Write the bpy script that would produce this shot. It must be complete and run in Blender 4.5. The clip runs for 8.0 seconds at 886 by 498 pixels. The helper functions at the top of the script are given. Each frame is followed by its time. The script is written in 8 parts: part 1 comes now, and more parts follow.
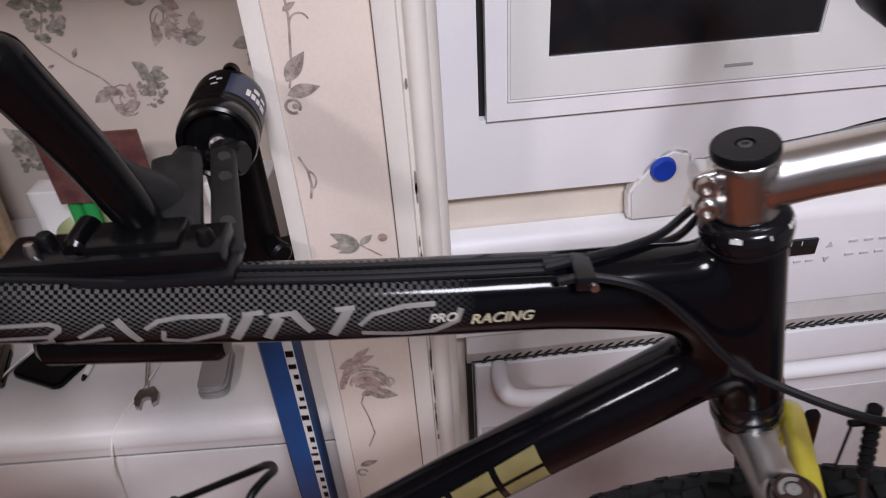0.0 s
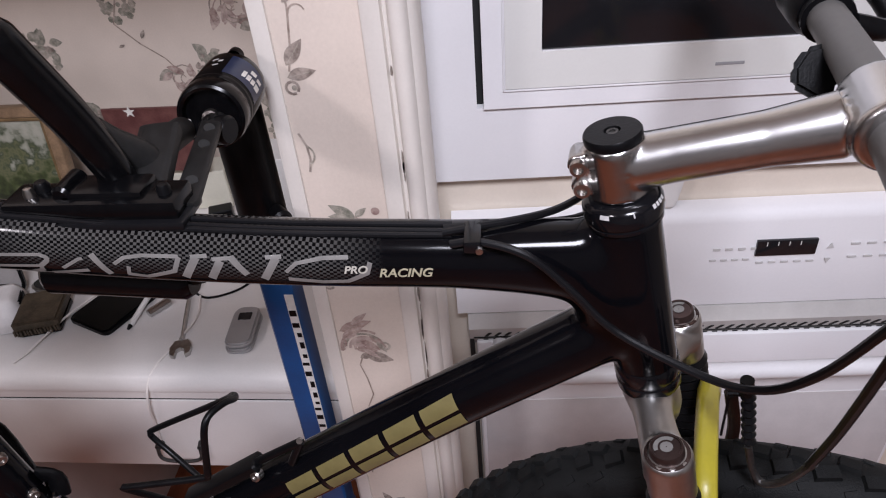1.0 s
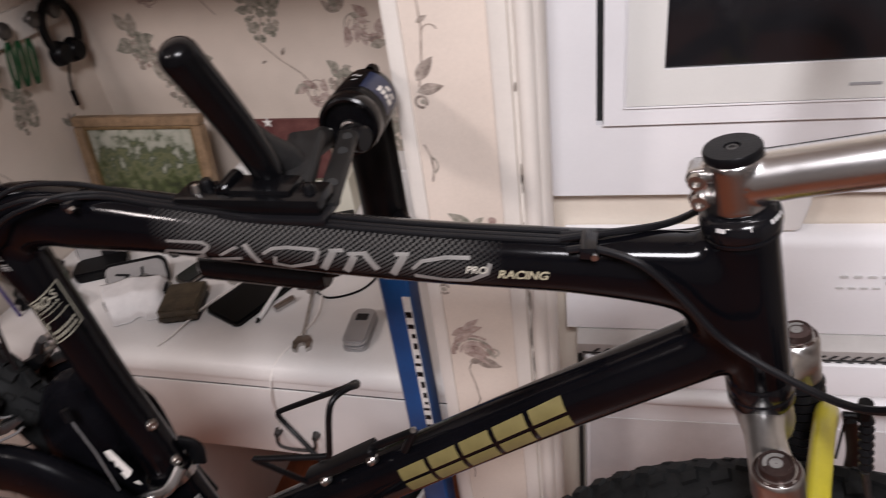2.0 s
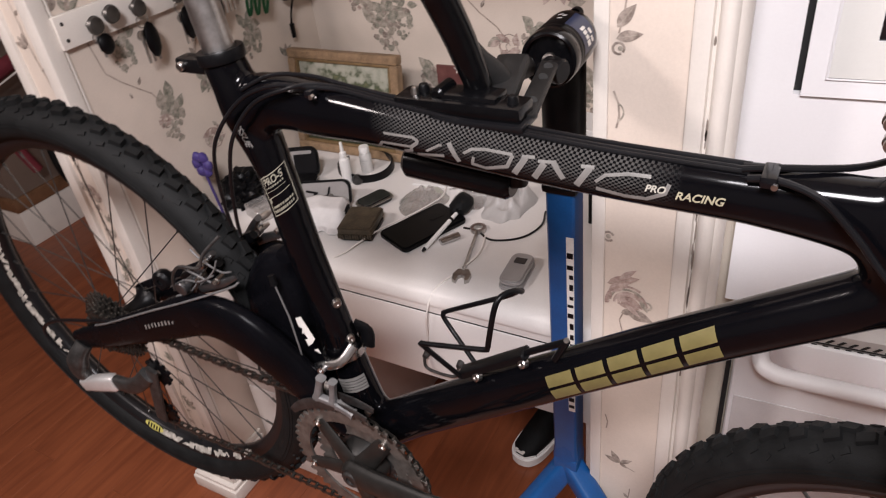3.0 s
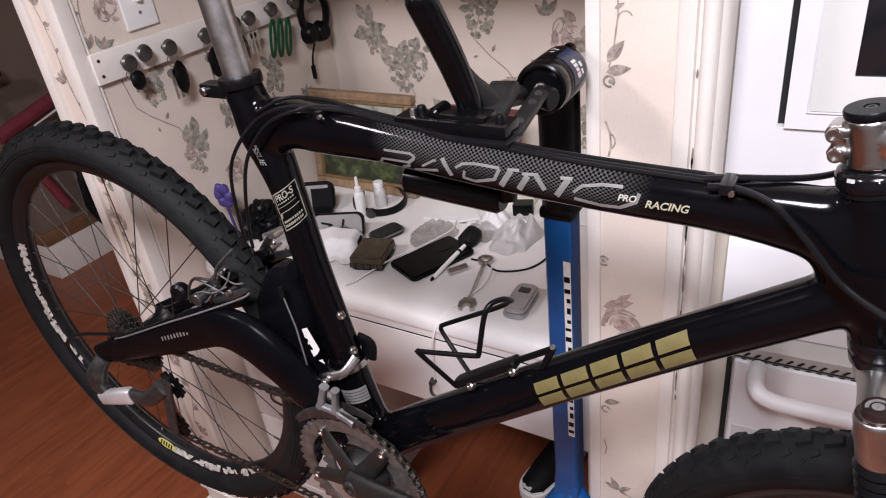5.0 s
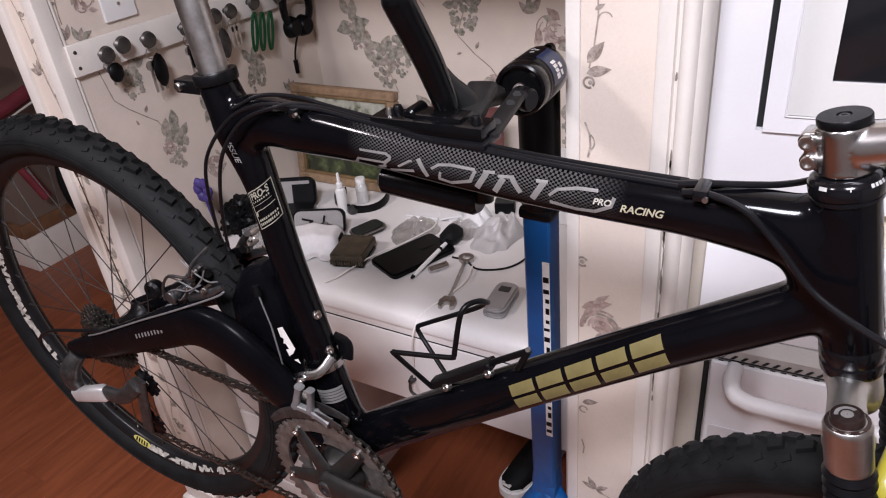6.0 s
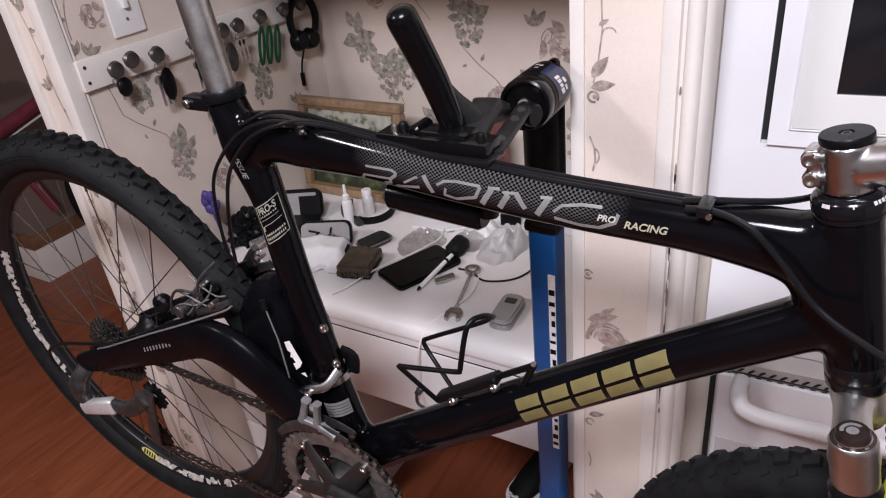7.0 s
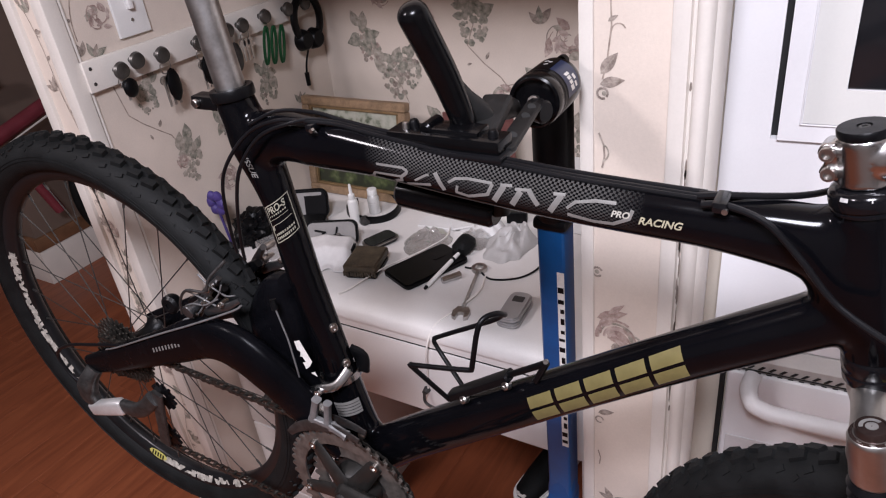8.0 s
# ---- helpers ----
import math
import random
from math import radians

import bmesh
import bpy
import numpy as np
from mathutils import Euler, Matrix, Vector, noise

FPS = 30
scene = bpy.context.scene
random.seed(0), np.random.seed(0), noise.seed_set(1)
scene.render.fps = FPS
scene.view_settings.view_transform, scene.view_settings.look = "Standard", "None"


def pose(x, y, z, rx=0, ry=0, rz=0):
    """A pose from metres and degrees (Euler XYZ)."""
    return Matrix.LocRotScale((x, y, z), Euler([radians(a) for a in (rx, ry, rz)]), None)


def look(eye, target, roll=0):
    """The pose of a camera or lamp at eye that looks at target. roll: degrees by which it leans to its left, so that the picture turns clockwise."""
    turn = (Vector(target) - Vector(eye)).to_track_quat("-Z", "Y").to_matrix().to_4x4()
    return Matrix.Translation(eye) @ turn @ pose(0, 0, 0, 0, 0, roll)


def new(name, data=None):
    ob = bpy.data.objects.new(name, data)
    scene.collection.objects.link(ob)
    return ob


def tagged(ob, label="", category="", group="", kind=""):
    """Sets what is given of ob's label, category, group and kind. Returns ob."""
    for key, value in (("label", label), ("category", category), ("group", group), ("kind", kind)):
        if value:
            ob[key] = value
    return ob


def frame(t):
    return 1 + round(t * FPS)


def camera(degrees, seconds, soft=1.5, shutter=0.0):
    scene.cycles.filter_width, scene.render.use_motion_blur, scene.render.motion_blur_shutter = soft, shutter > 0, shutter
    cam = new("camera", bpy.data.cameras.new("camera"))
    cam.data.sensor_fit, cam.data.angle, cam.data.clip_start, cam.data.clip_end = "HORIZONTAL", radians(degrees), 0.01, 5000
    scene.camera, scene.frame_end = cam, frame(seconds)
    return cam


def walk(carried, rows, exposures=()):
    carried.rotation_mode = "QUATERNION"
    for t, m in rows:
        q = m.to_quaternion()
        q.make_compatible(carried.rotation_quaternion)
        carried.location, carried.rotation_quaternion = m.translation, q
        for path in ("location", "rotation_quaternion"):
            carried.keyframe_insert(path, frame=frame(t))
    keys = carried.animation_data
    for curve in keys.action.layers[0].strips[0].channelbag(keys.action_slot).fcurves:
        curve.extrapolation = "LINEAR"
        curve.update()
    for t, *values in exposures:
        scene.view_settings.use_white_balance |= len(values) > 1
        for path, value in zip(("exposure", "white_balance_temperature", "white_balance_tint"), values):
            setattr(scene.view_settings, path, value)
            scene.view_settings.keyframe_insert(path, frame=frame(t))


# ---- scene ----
cam = camera(64.6, 8.0, soft=1.1, shutter=0.5)
PATH = [
    (0, (0.132, 0.221, 1.483), (0.145, 1.838, 0.305), -3.9),
    (0.5, (0.197, 0.192, 1.494), (0.063, 1.788, 0.296), -4.1),
    (1, (0.227, 0.166, 1.499), (0.023, 1.764, 0.313), -5.1),
    (1.2, (0.231, 0.16, 1.501), (0.005, 1.77, 0.337), -5.4),
    (2.3, (0.217, 0.112, 1.511), (-0.404, 1.657, 0.403), -8.0),
    (2.5, (0.21, 0.089, 1.507), (-0.477, 1.596, 0.387), -7.3),
    (3, (0.23, 0.057, 1.501), (-0.668, 1.448, 0.378), -7.8),
    (3.5, (0.244, 0.032, 1.474), (-0.679, 1.412, 0.359), -5.6),
    (4, (0.266, -0.005, 1.465), (-0.679, 1.311, 0.292), -5.6),
    (4.2, (0.263, -0.005, 1.462), (-0.68, 1.305, 0.28), -5.8),
    (4.5, (0.267, -0.006, 1.463), (-0.683, 1.332, 0.319), -5.6),
    (4.7, (0.271, -0.004, 1.481), (-0.734, 1.358, 0.416), -7.3),
    (4.8, (0.271, -0.003, 1.482), (-0.717, 1.431, 0.499), -6.7),
    (5, (0.278, 0.018, 1.494), (-0.694, 1.451, 0.493), -7.5),
    (6.5, (0.283, 0.029, 1.497), (-0.638, 1.482, 0.476), -5.8),
    (7, (0.284, 0.029, 1.503), (-0.67, 1.478, 0.508), -6.7),
    (7.5, (0.28, 0.03, 1.503), (-0.679, 1.487, 0.526), -7.1),
    (8, (0.276, 0.026, 1.501), (-0.684, 1.471, 0.506), -7.2),
]
walk(cam, [(t, look(eye, target, roll)) for t, eye, target, roll in PATH],
     exposures=[(0.0, -0.45, 5700, 17), (1.2, -0.35, 5650, 17), (2.4, -0.2, 6200, 15), (3.0, 0.10, 6150, 16), (3.5, 0.18, 6100, 16), (4.2, 0.44, 6050, 16), (5.0, 0.22, 5800, 17), (8.0, 0.06, 5700, 17)])

# ---- light ----
world = bpy.data.worlds.new("world")
scene.world = world
world.use_nodes = True
world.node_tree.nodes["Background"].inputs[0].default_value = (0.9, 0.85, 0.8, 1)
world.node_tree.nodes["Background"].inputs[1].default_value = 0.01


def area_lamp(name, eye, target, size, watts, colour):
    data = bpy.data.lights.new(name, "AREA")
    data.shape, data.size, data.energy, data.color = "DISK", size, watts, colour
    ob = new(name, data)
    ob.matrix_world = look(eye, target)
    return ob


area_lamp("ceiling_lamp_light", (0.36, -0.52, 2.38), (0.22, -0.05, 0), 0.50, 57, (1.0, 0.955, 0.91))
# unseen fill lamp, added to brighten the floor and walls on the left
area_lamp("hall_fill_light", (-1.10, -0.70, 2.38), (-1.0, 0.3, 0), 0.3, 26, (1.0, 0.88, 0.78))

# ---- tools ----
AT = {}


def finish(bm, name, mat, sharp=35):
    bmesh.ops.recalc_face_normals(bm, faces=bm.faces)
    lo = Vector((min(v.co[i] for v in bm.verts) for i in range(3)))
    hi = Vector((max(v.co[i] for v in bm.verts) for i in range(3)))
    mid = (lo + hi) / 2
    bmesh.ops.translate(bm, verts=bm.verts, vec=-mid)
    me = bpy.data.meshes.new(name)
    bm.to_mesh(me)
    bm.free()
    for m in (mat if isinstance(mat, (list, tuple)) else [mat]):
        me.materials.append(m)
    me.shade_smooth()
    me.set_sharp_from_angle(angle=radians(sharp))
    return me, mid


def part(name, bm, mat, parent=None, label="", sharp=35):
    me, mid = finish(bm, name, mat, sharp)
    ob = new(name, me)
    ob.location = mid
    AT[ob] = mid
    if parent is not None:
        ob.parent = parent
        ob.matrix_parent_inverse = Matrix.Translation(-AT[parent])
    if label:
        tagged(ob, label)
    return ob


def thing(name, base, label, category, group="", kind=""):
    ob = new(name)
    ob.empty_display_size = 0.05
    ob.location = base
    AT[ob] = Vector(base)
    return tagged(ob, label, category, group, kind)


def solid(name, bm, mat, label, category, group="", kind="", sharp=35):
    return tagged(part(name, bm, mat, None, "", sharp), label, category, group, kind)


def box(bm, lo, hi, bevel=0.0, seg=2, m=None):
    r = bmesh.ops.create_cube(bm, size=1.0)
    vs = r["verts"]
    for v in vs:
        v.co = Vector((lo[i] + (hi[i] - lo[i]) * (v.co[i] + 0.5) for i in range(3)))
    if bevel:
        es = list({e for v in vs for e in v.link_edges})
        out = bmesh.ops.bevel(bm, geom=es, offset=bevel, segments=seg, affect="EDGES", profile=0.6)
        vs = list({v for f in out["faces"] for v in f.verts} | {v for v in vs if v.is_valid})
    if m is not None:
        bmesh.ops.transform(bm, matrix=m, verts=vs)
    return vs


def frames(pts):
    pts = [Vector(p) for p in pts]
    tans = []
    for i in range(len(pts)):
        a, b = pts[max(i - 1, 0)], pts[min(i + 1, len(pts) - 1)]
        tans.append((b - a).normalized())
    up = Vector((0, 1, 0)) if abs(tans[0].y) < 0.9 else Vector((0, 0, 1))
    n = (up - up.dot(tans[0]) * tans[0]).normalized()
    out = []
    for p, t in zip(pts, tans):
        n = (n - n.dot(t) * t).normalized()
        out.append((p, n, t.cross(n)))
    return out


def tube(bm, pts, r, seg=12, caps=True, power=2.0):
    """A tube through pts. r: a radius, or one a point, each a number or (half along y, half across)."""
    rings = []
    rs = r if isinstance(r, (list, tuple)) and len(r) == len(pts) and not (len(pts) == 2 and False) else [r] * len(pts)
    for (p, n, b), q in zip(frames(pts), rs):
        a, c = q if isinstance(q, (list, tuple)) else (q, q)
        ring = []
        for k in range(seg):
            w = 2 * math.pi * k / seg
            cs, sn = math.cos(w), math.sin(w)
            cs = math.copysign(abs(cs) ** (2 / power), cs)
            sn = math.copysign(abs(sn) ** (2 / power), sn)
            ring.append(bm.verts.new(p + n * (a * cs) + b * (c * sn)))
        rings.append(ring)
    for u, v in zip(rings, rings[1:]):
        for k in range(seg):
            bm.faces.new((u[k], u[(k + 1) % seg], v[(k + 1) % seg], v[k]))
    if caps:
        bm.faces.new(rings[0][::-1])
        bm.faces.new(rings[-1])
    return rings


def smooth_path(pts, n=8):
    """A Catmull-Rom curve through pts."""
    P = [Vector(p) for p in pts]
    P = [P[0] * 2 - P[1]] + P + [P[-1] * 2 - P[-2]]
    out = []
    for i in range(1, len(P) - 2):
        for k in range(n):
            t = k / n
            a, b, c, d = P[i - 1], P[i], P[i + 1], P[i + 2]
            out.append(0.5 * (2 * b + (c - a) * t + (2 * a - 5 * b + 4 * c - d) * t * t + (3 * b - a - 3 * c + d) * t ** 3))
    out.append(P[-2])
    return out


def lathe(bm, centre, axis, profile, seg=32, closed=False, arc=None):
    """Turn (radius, height) rows about axis through centre."""
    c, ax = Vector(centre), Vector(axis).normalized()
    u = ax.orthogonal().normalized()
    w = ax.cross(u)
    rings = []
    for k in range(seg):
        t = 2 * math.pi * k / seg
        d = u * math.cos(t) + w * math.sin(t)
        rings.append([bm.verts.new(c + d * max(r, 1e-5) + ax * h) for r, h in profile])
    m = len(profile)
    for k in range(seg):
        a, b = rings[k], rings[(k + 1) % seg]
        for i in range(m if closed else m - 1):
            j = (i + 1) % m
            bm.faces.new((a[i], b[i], b[j], a[j]))
    return rings


def cyl(bm, a, b, r, r2=None, seg=20, bevel=0.0):
    a, b = Vector(a), Vector(b)
    h = (b - a).length
    r2 = r if r2 is None else r2
    e = bevel
    rows = [(0, 0), (r - e, 0), (r, e), (r2, h - e), (r2 - e, h), (0, h)] if e else [(0, 0), (r, 0), (r2, h), (0, h)]
    lathe(bm, a, b - a, rows, seg)
    bmesh.ops.remove_doubles(bm, verts=bm.verts, dist=2e-5)


def plate(bm, outline, thick, m=None, holes=None):
    """A flat piece: outline in x, y; thick along z; then moved by m."""
    vs = [bm.verts.new((x, y, 0)) for x, y in outline]
    f = bm.faces.new(vs)
    out = bmesh.ops.extrude_face_region(bm, geom=[f])
    top = [g for g in out["geom"] if isinstance(g, bmesh.types.BMVert)]
    bmesh.ops.translate(bm, verts=top, vec=(0, 0, thick))
    if m is not None:
        bmesh.ops.transform(bm, matrix=m, verts=vs + top)
    return vs + top


def upright(x, y, z):
    """A plane facing -y at (x, y, z): outline x is right, outline y is up, thickness comes forward."""
    return Matrix.Translation((x, y, z)) @ Matrix.Rotation(radians(90), 4, "X")


# ---- materials ----
def material(name, colour, rough=0.5, metal=0.0, vary=0.12, scale=30.0, bump=0.0, bump_scale=200.0, coat=0.0, colour2=None, fine=300.0, emission=0.0, spec=0.5):
    m = bpy.data.materials.new(name)
    m.use_nodes = True
    nt = m.node_tree
    b = nt.nodes["Principled BSDF"]
    b.inputs["Roughness"].default_value, b.inputs["Metallic"].default_value = rough, metal
    b.inputs["Coat Weight"].default_value = coat
    b.inputs["Specular IOR Level"].default_value = spec
    b.inputs["Coat Roughness"].default_value = 0.06
    co = nt.nodes.new("ShaderNodeTexCoord")
    n1 = nt.nodes.new("ShaderNodeTexNoise")
    n1.inputs["Scale"].default_value, n1.inputs["Detail"].default_value = scale, 5
    n2 = nt.nodes.new("ShaderNodeTexNoise")
    n2.inputs["Scale"].default_value, n2.inputs["Detail"].default_value = fine, 2
    nt.links.new(co.outputs["Object"], n1.inputs["Vector"])
    nt.links.new(co.outputs["Object"], n2.inputs["Vector"])
    add = nt.nodes.new("ShaderNodeMath")
    add.operation = "MULTIPLY_ADD"
    nt.links.new(n2.outputs["Fac"], add.inputs[0])
    add.inputs[1].default_value = 0.35
    nt.links.new(n1.outputs["Fac"], add.inputs[2])
    ramp = nt.nodes.new("ShaderNodeValToRGB")
    c = Vector(colour)
    d = Vector(colour2) if colour2 else c * (1 - vary)
    e = c if colour2 else Vector([min(x * (1 + vary), 1) for x in c])
    ramp.color_ramp.elements[0].position, ramp.color_ramp.elements[1].position = 0.45, 0.9
    ramp.color_ramp.elements[0].color, ramp.color_ramp.elements[1].color = (*d, 1), (*e, 1)
    nt.links.new(add.outputs[0], ramp.inputs[0])
    nt.links.new(ramp.outputs[0], b.inputs["Base Color"])
    rr = nt.nodes.new("ShaderNodeMapRange")
    rr.inputs["To Min"].default_value, rr.inputs["To Max"].default_value = rough * 0.8, min(rough * 1.25, 1)
    nt.links.new(n1.outputs["Fac"], rr.inputs["Value"])
    nt.links.new(rr.outputs[0], b.inputs["Roughness"])
    if bump:
        n3 = nt.nodes.new("ShaderNodeTexNoise")
        n3.inputs["Scale"].default_value, n3.inputs["Detail"].default_value = bump_scale, 4
        nt.links.new(co.outputs["Object"], n3.inputs["Vector"])
        bp = nt.nodes.new("ShaderNodeBump")
        bp.inputs["Strength"].default_value, bp.inputs["Distance"].default_value = bump, 0.002
        nt.links.new(n3.outputs["Fac"], bp.inputs["Height"])
        nt.links.new(bp.outputs[0], b.inputs["Normal"])
    if emission:
        b.inputs["Emission Color"].default_value = (*colour, 1)
        b.inputs["Emission Strength"].default_value = emission
    return m


M_WALLPAPER = material("wallpaper", (0.64, 0.555, 0.48), 0.75, vary=0.07, scale=9, bump=0.12, bump_scale=500)
M_TRIM = material("trim_paint", (0.70, 0.655, 0.60), 0.38, vary=0.05, scale=14, bump=0.06, bump_scale=160)
M_CREAM = material("cabinet_paint", (0.74, 0.66, 0.56), 0.4, vary=0.05, scale=10, bump=0.05, bump_scale=200)
M_WHITE = material("white_enamel", (0.79, 0.78, 0.79), 0.45, vary=0.03, scale=8)
M_WHITE2 = material("white_plastic", (0.78, 0.77, 0.75), 0.4, vary=0.04, scale=12)
M_DESK = material("desk_paint", (0.71, 0.68, 0.655), 0.33, vary=0.05, scale=12, bump=0.05, bump_scale=120)
M_CEIL = material("ceiling_paint", (0.75, 0.72, 0.68), 0.9, vary=0.04, bump=0.1, bump_scale=80)
M_DIM = material("grey_beige_paint", (0.30, 0.28, 0.26), 0.85, vary=0.06, scale=5)
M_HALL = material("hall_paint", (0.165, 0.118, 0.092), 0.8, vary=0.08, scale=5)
M_WOODTRIM = material("wood_band", (0.16, 0.08, 0.04), 0.5, vary=0.3, scale=20)
M_GLOSSBLACK = material("gloss_black_rubber", (0.0025, 0.0025, 0.003), 0.2, spec=0.18, vary=0.25, scale=60)
M_BADGE = material("badge_yellow", (0.42, 0.38, 0.10), 0.45, vary=0.15, scale=200)
M_BLACKGLASS = material("black_glass", (0.012, 0.012, 0.014), 0.12, vary=0.1)
M_BLACK = material("black_plastic", (0.0032, 0.0032, 0.0038), 0.34, spec=0.16, vary=0.25, scale=60, bump=0.08, bump_scale=700)
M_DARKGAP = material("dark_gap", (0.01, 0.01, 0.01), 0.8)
M_RUBBER = material("tyre_rubber", (0.0068, 0.0072, 0.0075), 0.6, spec=0.15, vary=0.35, scale=40, bump=0.3, bump_scale=900)
M_RUBBER2 = material("cable_rubber", (0.005, 0.005, 0.006), 0.3, vary=0.15, spec=0.25)
M_ALU = material("polished_alloy", (0.55, 0.545, 0.54), 0.24, 1.0, vary=0.08, scale=25)
M_ALU_SOFT = material("brushed_alloy", (0.50, 0.49, 0.475), 0.36, 1.0, vary=0.1, scale=40)
M_ALU_DULL = material("scratched_alloy", (0.5, 0.495, 0.49), 0.34, 1.0, vary=0.2, scale=60, bump=0.08, bump_scale=800)
M_STEEL = material("steel", (0.42, 0.4, 0.38), 0.3, 1.0, vary=0.25, scale=90)
M_DARKSTEEL = material("worn_dark_steel", (0.075, 0.073, 0.072), 0.45, 0.8, vary=0.4, scale=80)
M_SPOKE = material("steel_spoke", (0.13, 0.128, 0.125), 0.32, 0.9, vary=0.25)
M_RING = material("worn_chainring_steel", (0.135, 0.120, 0.108), 0.42, 0.6, vary=0.4, scale=70)
M_CHAIN = material("oily_chain", (0.085, 0.078, 0.07), 0.4, 0.9, vary=0.4, scale=150)
M_BLUE = material("blue_enamel", (0.005, 0.070, 0.235), 0.36, vary=0.15, scale=25, coat=0.3)
M_BRAKE = material("dark_alloy", (0.10, 0.10, 0.103), 0.30, 0.8, vary=0.35, scale=60)
M_VIAL = material("clear_vial_plastic", (0.80, 0.79, 0.77), 0.15, vary=0.04)
M_VIAL.node_tree.nodes["Principled BSDF"].inputs["Transmission Weight"].default_value = 0.3
M_RIMPRINT = material("worn_rim_print", (0.33, 0.31, 0.275), 0.5, vary=0.5, scale=120)
M_WORDPRINT = material("tan_print", (0.34, 0.31, 0.215), 0.5, vary=0.2, scale=200)
M_BRIGHT = material("bright_worn_metal", (0.19, 0.19, 0.192), 0.38, 0.45, vary=0.2, scale=90)
M_YELLOW = material("yellow_paint", (0.50, 0.43, 0.03), 0.36, vary=0.1, coat=0.4)
M_GLOSS = material("glossy_black", (0.004, 0.004, 0.005), 0.14, spec=0.35, vary=0.2, scale=30)
M_GOLD = material("gold_print", (0.140, 0.118, 0.044), 0.45, vary=0.12, scale=60)
M_SILVERPRINT = material("silver_print", (0.23, 0.223, 0.213), 0.42, 0.3, vary=0.12, scale=80)
M_CREAMPRINT = material("cream_print", (0.40, 0.38, 0.33), 0.5, vary=0.1, scale=80)
M_GREYPRINT = material("worn_grey_print", (0.42, 0.41, 0.40), 0.5, vary=0.25, scale=160)
M_NAVY = material("navy_label", (0.006, 0.014, 0.05), 0.4, vary=0.15, scale=60)
M_WHITEPRINT = material("white_print", (0.72, 0.70, 0.66), 0.5, vary=0.1, scale=80)
M_BRONZE = material("anodised_bronze", (0.075, 0.05, 0.045), 0.3, 0.8, vary=0.2)
M_RIM = material("rim_black", (0.008, 0.008, 0.009), 0.32, vary=0.25, spec=0.3)
M_RED = material("maroon_paint", (0.17, 0.030, 0.042), 0.42, vary=0.25, scale=18, coat=0.1)
M_GILT = material("gilt_wood", (0.27, 0.18, 0.105), 0.45, 0.05, vary=0.3, scale=60, bump=0.2, bump_scale=200)


def carbon_material():
    m = material("clear_coated_carbon", (0.0022, 0.0022, 0.003), 0.12, vary=0.2, scale=20, spec=0.2)
    nt = m.node_tree
    b = nt.nodes["Principled BSDF"]
    old = b.inputs["Base Color"].links[0].from_socket
    geo = nt.nodes.new("ShaderNodeNewGeometry")
    rot = nt.nodes.new("ShaderNodeVectorRotate")
    rot.rotation_type = "Y_AXIS"
    rot.inputs["Angle"].default_value = radians(-5.5)
    nt.links.new(geo.outputs["Position"], rot.inputs["Vector"])
    flat = nt.nodes.new("ShaderNodeVectorMath")
    flat.operation = "MULTIPLY"
    flat.inputs[1].default_value = (0.72, 0, 1)
    nt.links.new(rot.outputs[0], flat.inputs[0])
    chk = nt.nodes.new("ShaderNodeTexChecker")
    chk.inputs["Scale"].default_value = 1 / 0.00155
    chk.inputs["Color1"].default_value = (0.005, 0.005, 0.006, 1)
    chk.inputs["Color2"].default_value = (0.060, 0.058, 0.056, 1)
    off = nt.nodes.new("ShaderNodeVectorMath")
    off.inputs[1].default_value = (0.0011, 0.00037, 0.0007)
    nt.links.new(flat.outputs[0], off.inputs[0])
    nt.links.new(off.outputs[0], chk.inputs["Vector"])
    sep = nt.nodes.new("ShaderNodeSeparateXYZ")
    nt.links.new(geo.outputs["Position"], sep.inputs[0])

    def edge(sock, a, z):
        r = nt.nodes.new("ShaderNodeMapRange")
        r.inputs["From Min"].default_value, r.inputs["From Max"].default_value = a, z
        nt.links.new(sock, r.inputs["Value"])
        return r.outputs[0]

    def times(a, c):
        k = nt.nodes.new("ShaderNodeMath")
        k.operation = "MULTIPLY"
        nt.links.new(a, k.inputs[0])
        nt.links.new(c, k.inputs[1])
        return k.outputs[0]
    high = nt.nodes.new("ShaderNodeMath")
    high.operation = "MULTIPLY_ADD"
    high.inputs[1].default_value = 0.097
    nt.links.new(sep.outputs["X"], high.inputs[0])
    nt.links.new(sep.outputs["Z"], high.inputs[2])
    # weave fades down the tube: shade on its lower half put into the colour
    mask = times(times(edge(sep.outputs["X"], -0.106, -0.068), edge(sep.outputs["X"], 0.150, 0.11)), edge(high.outputs[0], 1.2410, 1.2560))
    mix = nt.nodes.new("ShaderNodeMix")
    mix.data_type = "RGBA"
    nt.links.new(mask, mix.inputs[0])
    nt.links.new(old, mix.inputs[6])
    nt.links.new(chk.outputs["Color"], mix.inputs[7])
    nt.links.new(mix.outputs[2], b.inputs["Base Color"])
    # the bright half of the weave is bare fibre that mirrors the lamp
    metal = times(times(mask, chk.outputs["Fac"]), edge(mask, 0.0, 1.5))
    nt.links.new(metal, b.inputs["Metallic"])
    return m


M_CARBON = carbon_material()


